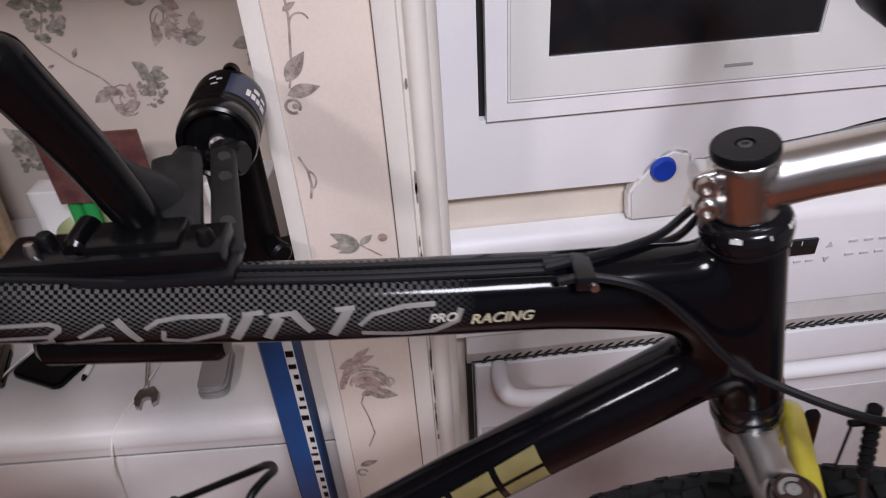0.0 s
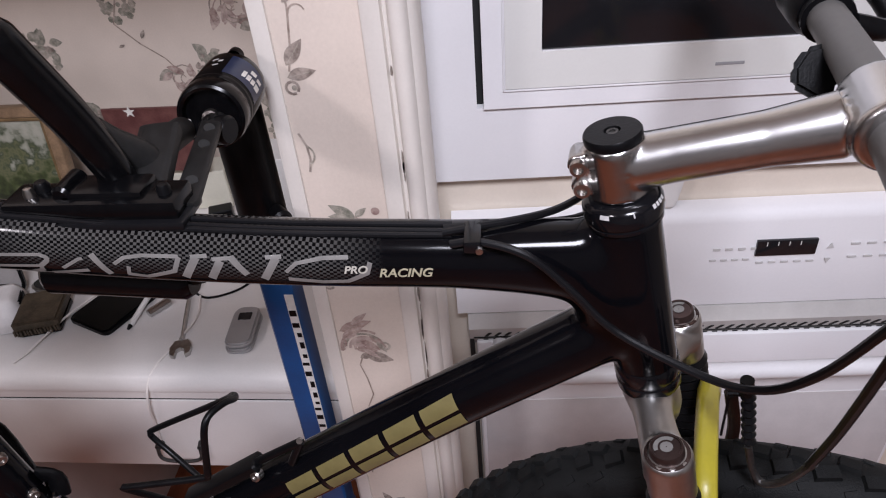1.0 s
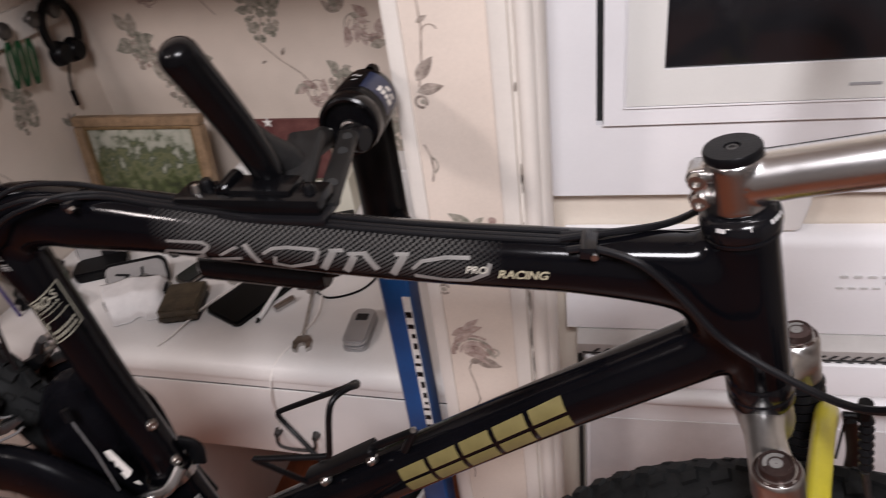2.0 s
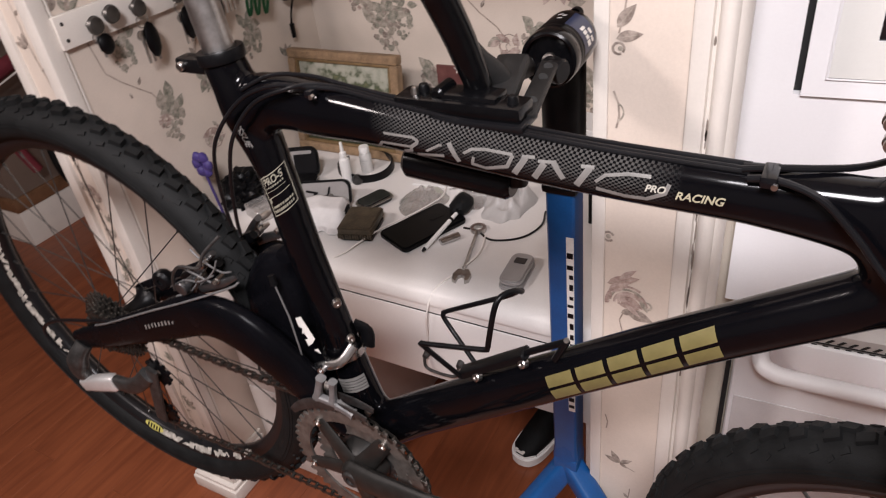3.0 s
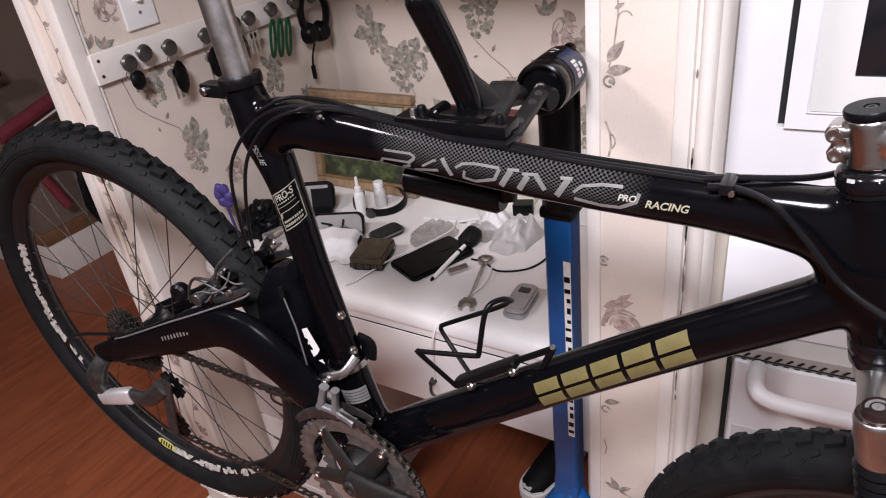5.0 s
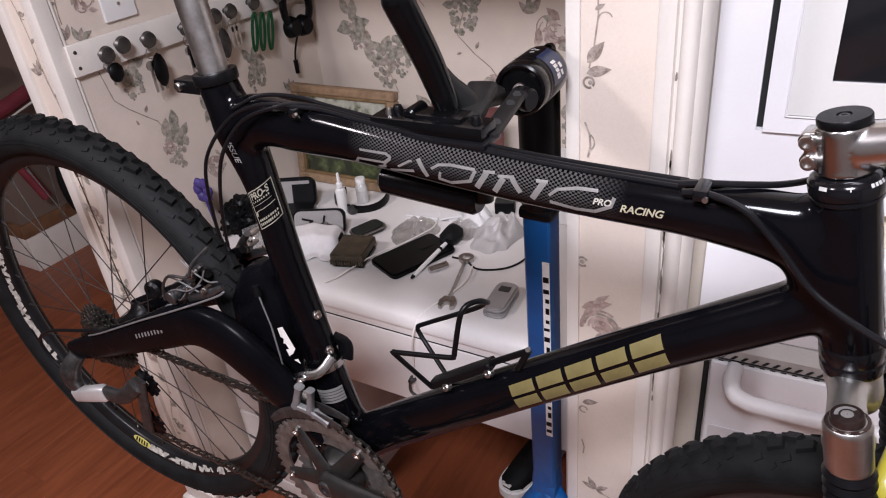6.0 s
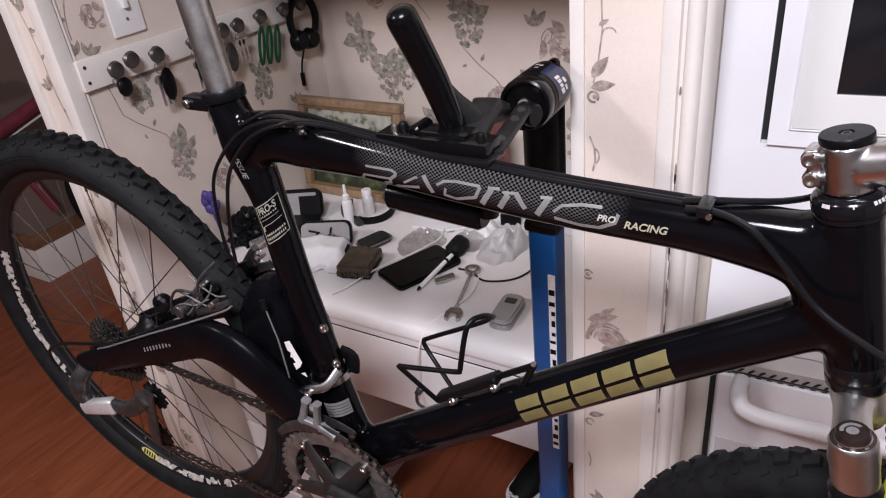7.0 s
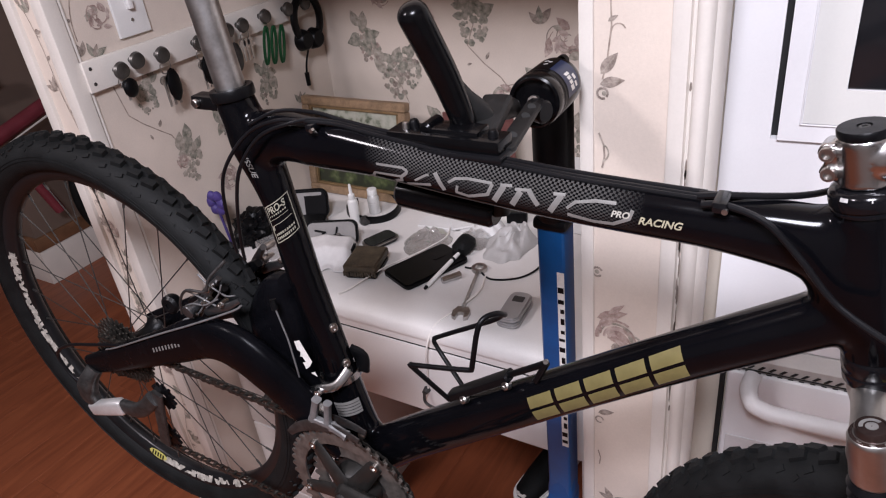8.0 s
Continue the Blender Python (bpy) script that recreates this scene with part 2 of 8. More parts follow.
def floor_material():
    m = material("red_brown_laminate", (0.21, 0.066, 0.028), 0.34, vary=0.25, scale=4, bump=0.05, bump_scale=60)
    nt = m.node_tree
    b = nt.nodes["Principled BSDF"]
    old = b.inputs["Base Color"].links[0].from_socket
    co = nt.nodes.new("ShaderNodeTexCoord")
    mp = nt.nodes.new("ShaderNodeMapping")
    mp.inputs["Scale"].default_value = (26, 2.2, 1)
    info = nt.nodes.new("ShaderNodeObjectInfo")
    addv = nt.nodes.new("ShaderNodeVectorMath")
    sc = nt.nodes.new("ShaderNodeVectorMath")
    sc.operation = "SCALE"
    sc.inputs[0].default_value = (31, 17, 5)
    nt.links.new(info.outputs["Random"], sc.inputs["Scale"])
    nt.links.new(co.outputs["Object"], addv.inputs[0])
    nt.links.new(sc.outputs[0], addv.inputs[1])
    nt.links.new(addv.outputs[0], mp.inputs["Vector"])
    n = nt.nodes.new("ShaderNodeTexNoise")
    n.inputs["Scale"].default_value, n.inputs["Detail"].default_value, n.inputs["Distortion"].default_value = 1.4, 7, 1.2
    nt.links.new(mp.outputs[0], n.inputs["Vector"])
    ramp = nt.nodes.new("ShaderNodeValToRGB")
    ramp.color_ramp.elements[0].color, ramp.color_ramp.elements[1].color = (0.150, 0.038, 0.016, 1), (0.290, 0.085, 0.034, 1)
    ramp.color_ramp.elements[0].position, ramp.color_ramp.elements[1].position = 0.3, 0.72
    nt.links.new(n.outputs["Fac"], ramp.inputs[0])
    mix = nt.nodes.new("ShaderNodeMix")
    mix.data_type = "RGBA"
    mix.inputs[0].default_value = 0.7
    nt.links.new(old, mix.inputs[6])
    nt.links.new(ramp.outputs[0], mix.inputs[7])
    nt.links.new(mix.outputs[2], b.inputs["Base Color"])
    return m


M_FLOOR = floor_material()

# ---- structure ----
LEFT_X, BACK_Y, PIER_Y, OVEN_Y = -0.94, 1.43, 0.788, 0.93
END_Y, CEIL = 0.742, 2.45


def slab(name, lo, hi, mat, label, category="wall", bevel=0.0):
    bm = bmesh.new()
    box(bm, lo, hi, bevel)
    return solid(name, bm, mat, label, category, kind="structure")


floor = slab("floor", (-3.7, -2.2, -0.06), (1.9, 2.6, -0.008), M_FLOOR, "red-brown wood laminate floor with faint grain", "floor")
ceiling = slab("ceiling", (-3.7, -2.2, CEIL), (1.9, 2.6, CEIL + 0.08), M_CEIL, "plain off-white painted ceiling", "ceiling")
wall_left = slab("wall_left", (-1.047, END_Y, 0), (LEFT_X, BACK_Y, CEIL), M_WALLPAPER, "floral wallpaper wall ending beside the desk")
wall_back = slab("wall_back", (-1.085, BACK_Y, 0), (0.15, BACK_Y + 0.1, CEIL), M_WALLPAPER, "cream floral wallpaper wall behind the white desk")
wall_pier = slab("wall_pier", (-0.008, PIER_Y, 0), (0.096, BACK_Y, CEIL), M_WALLPAPER, "narrow wallpapered pier between desk and oven")
wall_header = slab("wall_header", (LEFT_X, 0.80, 1.530), (-0.008, BACK_Y, CEIL), M_WALLPAPER, "plain wallpapered wall closing the alcove above the desk")
wall_right = slab("wall_right", (1.8, -2.2, 0), (1.9, 2.6, CEIL), M_DIM, "plain grey-beige painted wall")
wall_near = slab("wall_near", (-3.7, -2.2, 0), (1.8, -2.1, CEIL), M_DIM, "plain grey-beige painted wall")
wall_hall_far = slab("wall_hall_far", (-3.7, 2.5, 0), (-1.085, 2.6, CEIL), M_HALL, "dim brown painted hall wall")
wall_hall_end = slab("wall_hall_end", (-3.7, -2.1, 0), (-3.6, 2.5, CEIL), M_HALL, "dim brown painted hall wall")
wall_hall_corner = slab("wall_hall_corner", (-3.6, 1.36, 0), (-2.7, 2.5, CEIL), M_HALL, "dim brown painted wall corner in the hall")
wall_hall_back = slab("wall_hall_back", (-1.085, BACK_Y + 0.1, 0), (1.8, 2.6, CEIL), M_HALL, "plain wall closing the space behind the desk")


def boards(name, rows, parent, mat, label=""):
    """Moulded boards: each row a lo and hi corner, stepped at the top."""
    for lo, hi in rows:
        bm = bmesh.new()
        box(bm, lo, hi, 0.004)
        part(name, bm, mat, parent, label)


def corner_bead(name, x0, x1, y0, y1, z1, parent):
    bm = bmesh.new()
    box(bm, (x0, y0, 0), (x1, y1, z1), 0.0035, 2)
    return part(name, bm, M_TRIM, parent, "white painted corner strip")


# white strips and base mouldings of the wall end beside the desk
corner_bead("corner_strip", -1.052, -1.024, END_Y - 0.008, END_Y + 0.05, CEIL, wall_left)
corner_bead("corner_strip", -0.966, -0.934, END_Y - 0.008, END_Y + 0.022, CEIL, wall_left)
corner_bead("corner_strip", -0.944, -0.936, END_Y + 0.024, END_Y + 0.030, CEIL, wall_left)
for z0, z1, out in ((0, 0.040, 0.026), (0.040, 0.052, 0.021), (0.052, 0.100, 0.010), (0.100, 0.112, 0.018), (0.112, 0.128, 0.013)):
    bm = bmesh.new()
    box(bm, (-1.047 - out, END_Y - 0.004 - out, z0), (LEFT_X - 0.006 + out, END_Y + 0.118, z1), 0.004)
    part("base_moulding", bm, M_TRIM, wall_left, "white base moulding")
# pier: white corner bead, fluted casing, base
corner_bead("corner_strip", -0.012, 0.006, PIER_Y - 0.003, PIER_Y + 0.03, CEIL, wall_pier)
bm = bmesh.new()
outline = [(0.093, 0.0), (0.093, -0.008), (0.096, -0.010), (0.1115, -0.010), (0.1130, -0.004), (0.1165, -0.004), (0.1180, -0.010), (0.1215, -0.0135), (0.1265, -0.0150), (0.1310, -0.0140), (0.1345, -0.0105), (0.1360, -0.0060), (0.1385, -0.0050), (0.1420, -0.0020), (0.1445, 0.0060), (0.1450, 0.0180), (0.1430, 0.0300), (0.1400, 0.0340), (0.1380, 0.0420), (0.1330, 0.0520), (0.1300, 0.0540), (0.1300, 0.112), (0.093, 0.112)]
plate(bm, outline, CEIL, Matrix.Translation((0, PIER_Y, 0)))
part("casing", bm, M_TRIM, wall_pier, "white fluted door casing, scuffed", sharp=40)
bm = bmesh.new()
box(bm, (0.0915, PIER_Y - 0.0012, 0), (0.0932, PIER_Y + 0.002, CEIL))
part("joint", bm, material("dark_joint", (0.16, 0.12, 0.10), 0.8), wall_pier, "dark joint beside the casing")
M_SCUFF = material("dirty_scuff", (0.20, 0.165, 0.14), 0.7, vary=0.5, scale=120)
rng = random.Random(8)
bm = bmesh.new()
for k in range(26):
    z, h, w = rng.uniform(0.75, 1.5), rng.uniform(0.006, 0.045), rng.uniform(0.0006, 0.0014)
    x = rng.choice((0.1148, 0.1142, 0.1155))
    vs = [bm.verts.new((x + a * w, PIER_Y - 0.0043, z + b * h)) for a, b in ((-1, 0.1), (0.2, 0), (1, 0.3), (0.7, 0.9), (-0.3, 1), (-0.9, 0.6))]
    bm.faces.new(vs)
tagged(part("scuff", bm, M_SCUFF, wall_pier, "dark scuffs in the casing's groove"), kind="stuff")

# oven cabinet: carcass front, then the appliances
cab = slab("wall_oven_cabinet", (0.100, OVEN_Y, 0), (1.8, 1.52, CEIL), M_CREAM, "cream painted cabinet wall holding microwave and oven")


def microwave():
    t = thing("microwave", (0.45, 0.92, 1.054), "white built-in microwave with dark window, set in a trim frame", "microwave")
    y = 0.91
    bm = bmesh.new()
    for lo, hi in (((0.131, y, 1.054), (0.80, OVEN_Y - 0.001, 1.150)), ((0.131, y, 1.150), (0.186, OVEN_Y - 0.001, 1.60)), ((0.715, y, 1.150), (0.80, OVEN_Y - 0.001, 1.60)), ((0.131, y, 1.52), (0.80, OVEN_Y - 0.001, 1.60))):
        box(bm, lo, hi)
    fr = part("trim_frame", bm, M_WHITE, t, "white metal trim frame")
    bm = bmesh.new()
    box(bm, (0.186, y + 0.012, 1.150), (0.715, OVEN_Y - 0.002, 1.52))
    part("recess", bm, M_DARKGAP, t, "dark gap around the door")
    bm = bmesh.new()
    x0, x1, z0, z1 = 0.1940, 0.708, 1.151, 1.51
    for lo, hi in (((x0, y - 0.006, z0), (x1, y + 0.010, 1.217)), ((x0, y - 0.006, 1.217), (0.259, y + 0.010, 1.42)), ((0.545, y - 0.006, 1.217), (x1, y + 0.010, 1.42)), ((x0, y - 0.006, 1.42), (x1, y + 0.010, z1))):
        box(bm, lo, hi)
    d = part("door", bm, M_WHITE, t, "white door")
    ivory = material("ivory_panel", (0.70, 0.695, 0.665), 0.3, vary=0.03, scale=8)
    for lo, hi in (((0.219, y - 0.0078, 1.175), (0.690, y - 0.0062, 1.2165)), ((0.219, y - 0.0078, 1.2165), (0.2585, y - 0.0062, 1.46)), ((0.5455, y - 0.0078, 1.2165), (0.690, y - 0.0062, 1.46))):
        bm = bmesh.new()
        box(bm, lo, hi)
        part("panel", bm, ivory, d, "ivory panel round the window")
    bm = bmesh.new()
    box(bm, (0.2595, y - 0.0045, 1.2175), (0.5445, y + 0.006, 1.4195), 0.001)
    part("window", bm, M_BLACKGLASS, d, "black glass window")
    bm = bmesh.new()
    for lo, hi in (((0.216, y - 0.0085, 1.172), (0.70, y - 0.0062, 1.174)), ((0.216, y - 0.0085, 1.172), (0.218, y - 0.0062, 1.50))):
        box(bm, lo, hi, 0.0008)
    part("bead", bm, M_WHITE, d)
    bm = bmesh.new()
    box(bm, (0.447, y - 0.0084, 1.1895), (0.478, y - 0.0076, 1.1930), 0.0002)
    part("badge", bm, material("badge_grey", (0.33, 0.33, 0.34), 0.5), d, "small grey badge")
    return t


def oven():
    t = thing("wall_oven", (0.5, 0.92, 0.0), "white built-in oven with control panel, vent slots and curved handle", "oven")
    bm = bmesh.new()
    prof = [(0.928, 0.995), (0.912, 0.993), (0.903, 0.985), (0.900, 0.975), (0.898, 0.842), (0.905, 0.838), (0.928, 0.838)]
    plate(bm, [(a, b) for a, b in prof], 0.68, Matrix(((0, 0, 1, 0.146), (1, 0, 0, 0), (0, 1, 0, 0), (0, 0, 0, 1))))
    p = part("control_panel", bm, M_WHITE, t, "white control panel")
    bm = bmesh.new()
    box(bm, (0.536, 0.8955, 0.924), (0.612, 0.9, 0.948), 0.001)
    d = part("display", bm, M_BLACKGLASS, p, "dark display")
    bm = bmesh.new()
    for k in range(4):
        box(bm, (0.548 + 0.014 * k, 0.8950, 0.940), (0.549 + 0.014 * k, 0.8956, 0.946))
    part("display_marks", bm, M_WHITEPRINT, d)
    m = material("grey_print", (0.55, 0.54, 0.53), 0.6)
    marks = [(0.482 + 0.016 * k, 0.934, 0.009, 0.0035) for k in range(4)] + [(0.480 + 0.014 * k, 0.917, 0.008, 0.0025) for k in range(4)] + [(0.540 + 0.016 * k, 0.911, 0.009, 0.0025) for k in range(5)] + [(0.655 + 0.02 * k, z, 0.011, 0.0025) for k in range(3) for z in (0.936, 0.915)]
    for x, z, w, h in marks:
        bm = bmesh.new()
        box(bm, (x, 0.8968, z), (x + w, 0.8984, z + h))
        part("button_print", bm, m, p)
    for z, s in ((0.932, 1), (0.916, -1)):
        bm = bmesh.new()
        plate(bm, [(0, 0), (0.008, 0), (0.004, 0.008 * s)], 0.001, upright(0.626, 0.8975, z))
        part("button_arrow", bm, m, p)
    # slanted vent strip with two rows of slots
    # the panel's white enamel, greyed to put the slant's shade into its colour
    g = material("shaded_vent_enamel", (0.60, 0.59, 0.57), 0.4, vary=0.06)
    bm = bmesh.new()
    plate(bm, [(0.929, 0.838), (0.899, 0.838), (0.894, 0.814), (0.915, 0.768), (0.929, 0.768)], 0.66, Matrix(((0, 0, 1, 0.160), (1, 0, 0, 0), (0, 1, 0, 0), (0, 0, 0, 1))))
    v = part("vent_strip", bm, g, t, "white vent strip greyed for shade, with dark slots")
    tilt = Matrix.Translation((0, 0.894, 0.814)) @ Matrix.Rotation(math.atan2(0.021, 0.046), 4, "X")
    bm = bmesh.new()
    box(bm, (0.166, -0.0010, -0.0455), (0.814, 0.001, -0.0285), m=tilt)
    low = part("slot_rail", bm, material("dull_grey_enamel", (0.26, 0.25, 0.24), 0.5, vary=0.12), v, "darker grey rail with square slots")
    bm = bmesh.new()
    box(bm, (0.166, -0.0018, -0.0290), (0.814, 0.001, -0.0278), m=tilt)
    part("rail_edge", bm, M_DARKGAP, v)
    for k in range(44):
        x = 0.182 + k * 0.0142
        bm = bmesh.new()
        plate(bm, [(x, -0.0245), (x + 0.0042, -0.0245), (x + 0.0102, -0.0140), (x + 0.0060, -0.0140)], 0.002, tilt @ Matrix(((1, 0, 0, 0), (0, 0, 1, -0.0012), (0, 1, 0, 0), (0, 0, 0, 1))))
        part("vent_slot", bm, M_DARKGAP, v)
        bm = bmesh.new()
        box(bm, (x - 0.002, -0.0022, -0.0410), (x + 0.005, 0.001, -0.0325), m=tilt)
        part("vent_slot", bm, M_DARKGAP, low)
    # door
    bm = bmesh.new()
    box(bm, (0.170, 0.902, 0.30), (0.826, 0.928, 0.782), 0.006, 3)
    d = part("door", bm, M_WHITE, t, "white oven door")
    bm = bmesh.new()
    box(bm, (0.178, 0.9005, 0.36), (0.818, 0.9025, 0.655), 0.001)
    part("window", bm, material("pale_grey_glass", (0.62, 0.60, 0.60), 0.2, vary=0.05), d, "pale grey window")
    bm = bmesh.new()
    path = smooth_path([(0.205, 0.905, 0.776), (0.203, 0.884, 0.772), (0.207, 0.868, 0.764), (0.222, 0.860, 0.757), (0.27, 0.857, 0.754), (0.5, 0.856, 0.754), (0.73, 0.857, 0.754), (0.778, 0.860, 0.757), (0.793, 0.868, 0.764), (0.797, 0.884, 0.772), (0.795, 0.905, 0.776)], 5)
    tube(bm, path, 0.0125, 12)
    part("handle", bm, M_WHITE, d, "white curved tube handle")
    bm = bmesh.new()
    box(bm, (0.160, 0.908, 0.25), (0.1665, 0.928, 0.785))
    part("side_gap", bm, M_DARKGAP, t)
    bm = bmesh.new()
    box(bm, (0.160, 0.908, 0.02), (0.826, 0.928, 0.28), 0.004)
    part("lower_panel", bm, M_WHITE, t)
    return t




SKEW = Matrix.Translation((0.13, 0.905, 0)) @ Matrix.Rotation(radians(2.8), 4, "Z") @ Matrix.Translation((-0.13, -0.905, 0))


def skew(ob, drop=0.0):
    """Turn a thing with the cabinet front, which stands a little skew to the pier."""
    ob.location = SKEW @ ob.location - Vector((0, 0, drop))
    ob.rotation_euler = (0, 0, radians(2.8))


def egg_timer():
    t = thing("kitchen_timer", (0.395, 0.915, 0.995), "small white plastic timer with a round blue button", "timer")
    bm = bmesh.new()
    plate(bm, [(-0.030, 0), (0.034, 0), (0.042, 0.045), (0.036, 0.088), (0.014, 0.094), (-0.004, 0.086), (-0.022, 0.062), (-0.034, 0.040)], 0.02, upright(0.395, 0.926, 0.9955))
    bmesh.ops.bevel(bm, geom=bm.edges[:], offset=0.004, segments=2, affect="EDGES")
    part("case", bm, M_WHITE2, t)
    bm = bmesh.new()
    cyl(bm, (0.398, 0.906, 1.067), (0.398, 0.899, 1.067), 0.0155, 0.014, 24, 0.001)
    part("button", bm, material("blue_plastic", (0.01, 0.05, 0.42), 0.35), t, "round blue button")
    return t


for ob, drop in ((cab, 0.0), (microwave(), 0.004), (oven(), 0.0), (egg_timer(), 0.0)):
    skew(ob, drop)


# ---- desk ----
DESK_Z = 0.755


def desk():
    t = thing("desk", (-0.48, 1.1, 0), "white painted kneehole desk with rounded top and drop handles", "desk")
    x0, x1, f, b = LEFT_X + 0.006, -0.022, 0.862, BACK_Y - 0.004
    bm = bmesh.new()
    prof = [(b, DESK_Z), (0.890, DESK_Z), (0.876, DESK_Z - 0.002), (0.865, DESK_Z - 0.008), (0.8585, DESK_Z - 0.017), (0.856, DESK_Z - 0.028), (0.857, DESK_Z - 0.0335), (0.8615, DESK_Z - 0.035), (0.8615, DESK_Z - 0.052), (b, DESK_Z - 0.052)]
    plate(bm, prof, x1 - x0, Matrix(((0, 0, 1, x0), (1, 0, 0, 0), (0, 1, 0, 0), (0, 0, 0, 1))))
    part("desktop", bm, M_DESK, t, "white rounded desktop", sharp=40)
    # near-black strip paints in the shade of the gap under the desktop
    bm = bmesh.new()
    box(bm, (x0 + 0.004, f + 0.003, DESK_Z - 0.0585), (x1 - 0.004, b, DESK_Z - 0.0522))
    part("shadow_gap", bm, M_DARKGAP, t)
    # drawer over the kneehole
    bm = bmesh.new()
    box(bm, (-0.655, f, 0.535), (x1 - 0.002, f + 0.02, DESK_Z - 0.0587), 0.002)
    d = part("drawer", bm, M_DESK, t, "white drawer front")
    bm = bmesh.new()
    box(bm, (-0.645, f + 0.022, 0.545), (x1 - 0.012, b - 0.03, DESK_Z - 0.08))
    part("drawer_box", bm, M_DESK, t)

    def pull(x, z, parent):
        bm = bmesh.new()
        for s in (-1, 1):
            cyl(bm, (x + s * 0.036, f, z), (x + s * 0.036, f - 0.012, z), 0.0075, 0.005, 12)
        pts = smooth_path([(x - 0.036, f - 0.012, z), (x - 0.034, f - 0.016, z - 0.018), (x - 0.018, f - 0.018, z - 0.024), (x + 0.018, f - 0.018, z - 0.024), (x + 0.034, f - 0.016, z - 0.018), (x + 0.036, f - 0.012, z)], 4)
        tube(bm, pts, 0.003, 8)
        part("drop_handle", bm, M_DARKSTEEL, parent, "dark metal drop handle")
    pull(-0.32, 0.595, d)
    # pedestal
    bm = bmesh.new()
    box(bm, (x0, f + 0.02, 0.0), (-0.655, b, DESK_Z - 0.0587), 0.003)
    part("pedestal", bm, M_DESK, t, "white pedestal")
    for z0, z1 in ((0.07, 0.285), (0.29, 0.50), (0.505, 0.690)):
        bm = bmesh.new()
        box(bm, (x0 + 0.008, f + 0.004, z0), (-0.662, f + 0.022, z1), 0.004)
        dd = part("pedestal_drawer", bm, M_DESK, t, "white drawer front")
        pull(-0.80, (z0 + z1) / 2 + 0.01, dd)
    bm = bmesh.new()
    box(bm, (x0, f + 0.006, 0), (-0.648, f + 0.03, 0.062), 0.004)
    part("plinth", bm, M_DESK, t)
    bm = bmesh.new()
    box(bm, (x1 - 0.03, f + 0.02, 0), (x1 - 0.003, b, DESK_Z - 0.08), 0.003)
    part("side_panel", bm, M_DESK, t)
    return t


desk()

# ---- bicycle ----
BY = 0.51
bike = thing("mountain_bike", (-0.1, BY, 0.372), "black carbon mountain bike with knobbly tyres, clamped in a repair stand", "bicycle")


def frame_tube(bm, rows, power=2.4, seg=24):
    pts = smooth_path([(x, BY, z) for x, z, h, w in rows], 5)
    n = len(rows)
    rs = []
    for i in range(len(pts)):
        f = i / 5
        k = min(int(f), n - 2)
        u = f - k
        rs.append(tuple(rows[k][j] + (rows[k + 1][j] - rows[k][j]) * u for j in (3, 2)))
    tube(bm, pts, rs, seg, True, power)


HEAD_T, HEAD_B = Vector((0.2885, BY, 1.277)), Vector((0.3185, BY, 1.128))
AXIS = (HEAD_T - HEAD_B).normalized()

bm = bmesh.new()
# top tube, down tube, seat tube, head tube: x, z, half height, half width
frame_tube(bm, [(-0.275, 1.245, 0.031, 0.020), (-0.225, 1.266, 0.027, 0.020), (-0.165, 1.264, 0.026, 0.020), (-0.10, 1.2605, 0.0228, 0.0205), (-0.01, 1.2505, 0.0216, 0.0205), (0.09, 1.2435, 0.0211, 0.0205), (0.19, 1.2400, 0.0210, 0.020), (0.25, 1.236, 0.026, 0.0195), (0.292, 1.228, 0.033, 0.0190)])
frame_tube(bm, [(0.300, 1.188, 0.0225, 0.0190), (0.262, 1.1625, 0.0220, 0.0195), (0.18, 1.1072, 0.0222, 0.0195), (0.089, 1.0430, 0.0234, 0.020), (-0.044, 0.9465, 0.0262, 0.020), (-0.129, 0.884, 0.028, 0.021), (-0.186, 0.838, 0.030, 0.024)])
frame_tube(bm, [(-0.277, 1.305, 0.0205, 0.0205), (-0.270, 1.28, 0.023, 0.021), (-0.263, 1.25, 0.028, 0.022), (-0.2475, 1.19, 0.0190, 0.0195), (-0.237, 1.09, 0.0205, 0.019), (-0.222, 0.99, 0.0235, 0.019), (-0.207, 0.90, 0.024, 0.022), (-0.192, 0.832, 0.026, 0.025)], 2.0)
tube(bm, [HEAD_B + AXIS * 0.012, HEAD_T - AXIS * 0.006], 0.0212, 28)
# gusset at the head, rear of the seat tube, bottom bracket shell
frame_tube(bm, [(0.262, 1.232, 0.016, 0.0196), (0.289, 1.205, 0.028, 0.0206), (0.300, 1.178, 0.020, 0.0200)])
frame_tube(bm, [(-0.245, 1.275, 0.018, 0.018), (-0.215, 1.268, 0.022, 0.02), (-0.18, 1.258, 0.02, 0.02)])
cyl(bm, (-0.190, BY - 0.037, 0.820), (-0.190, BY + 0.037, 0.820), 0.026, seg=28)
FRAME = part("frame", bm, M_CARBON, bike, "glossy black carbon frame")
rm = FRAME.modifiers.new("join", "REMESH")
rm.mode, rm.voxel_size, rm.use_smooth_shade = "VOXEL", 0.0028, True
sm = FRAME.modifiers.new("soft", "SMOOTH")
sm.factor, sm.iterations = 0.5, 30


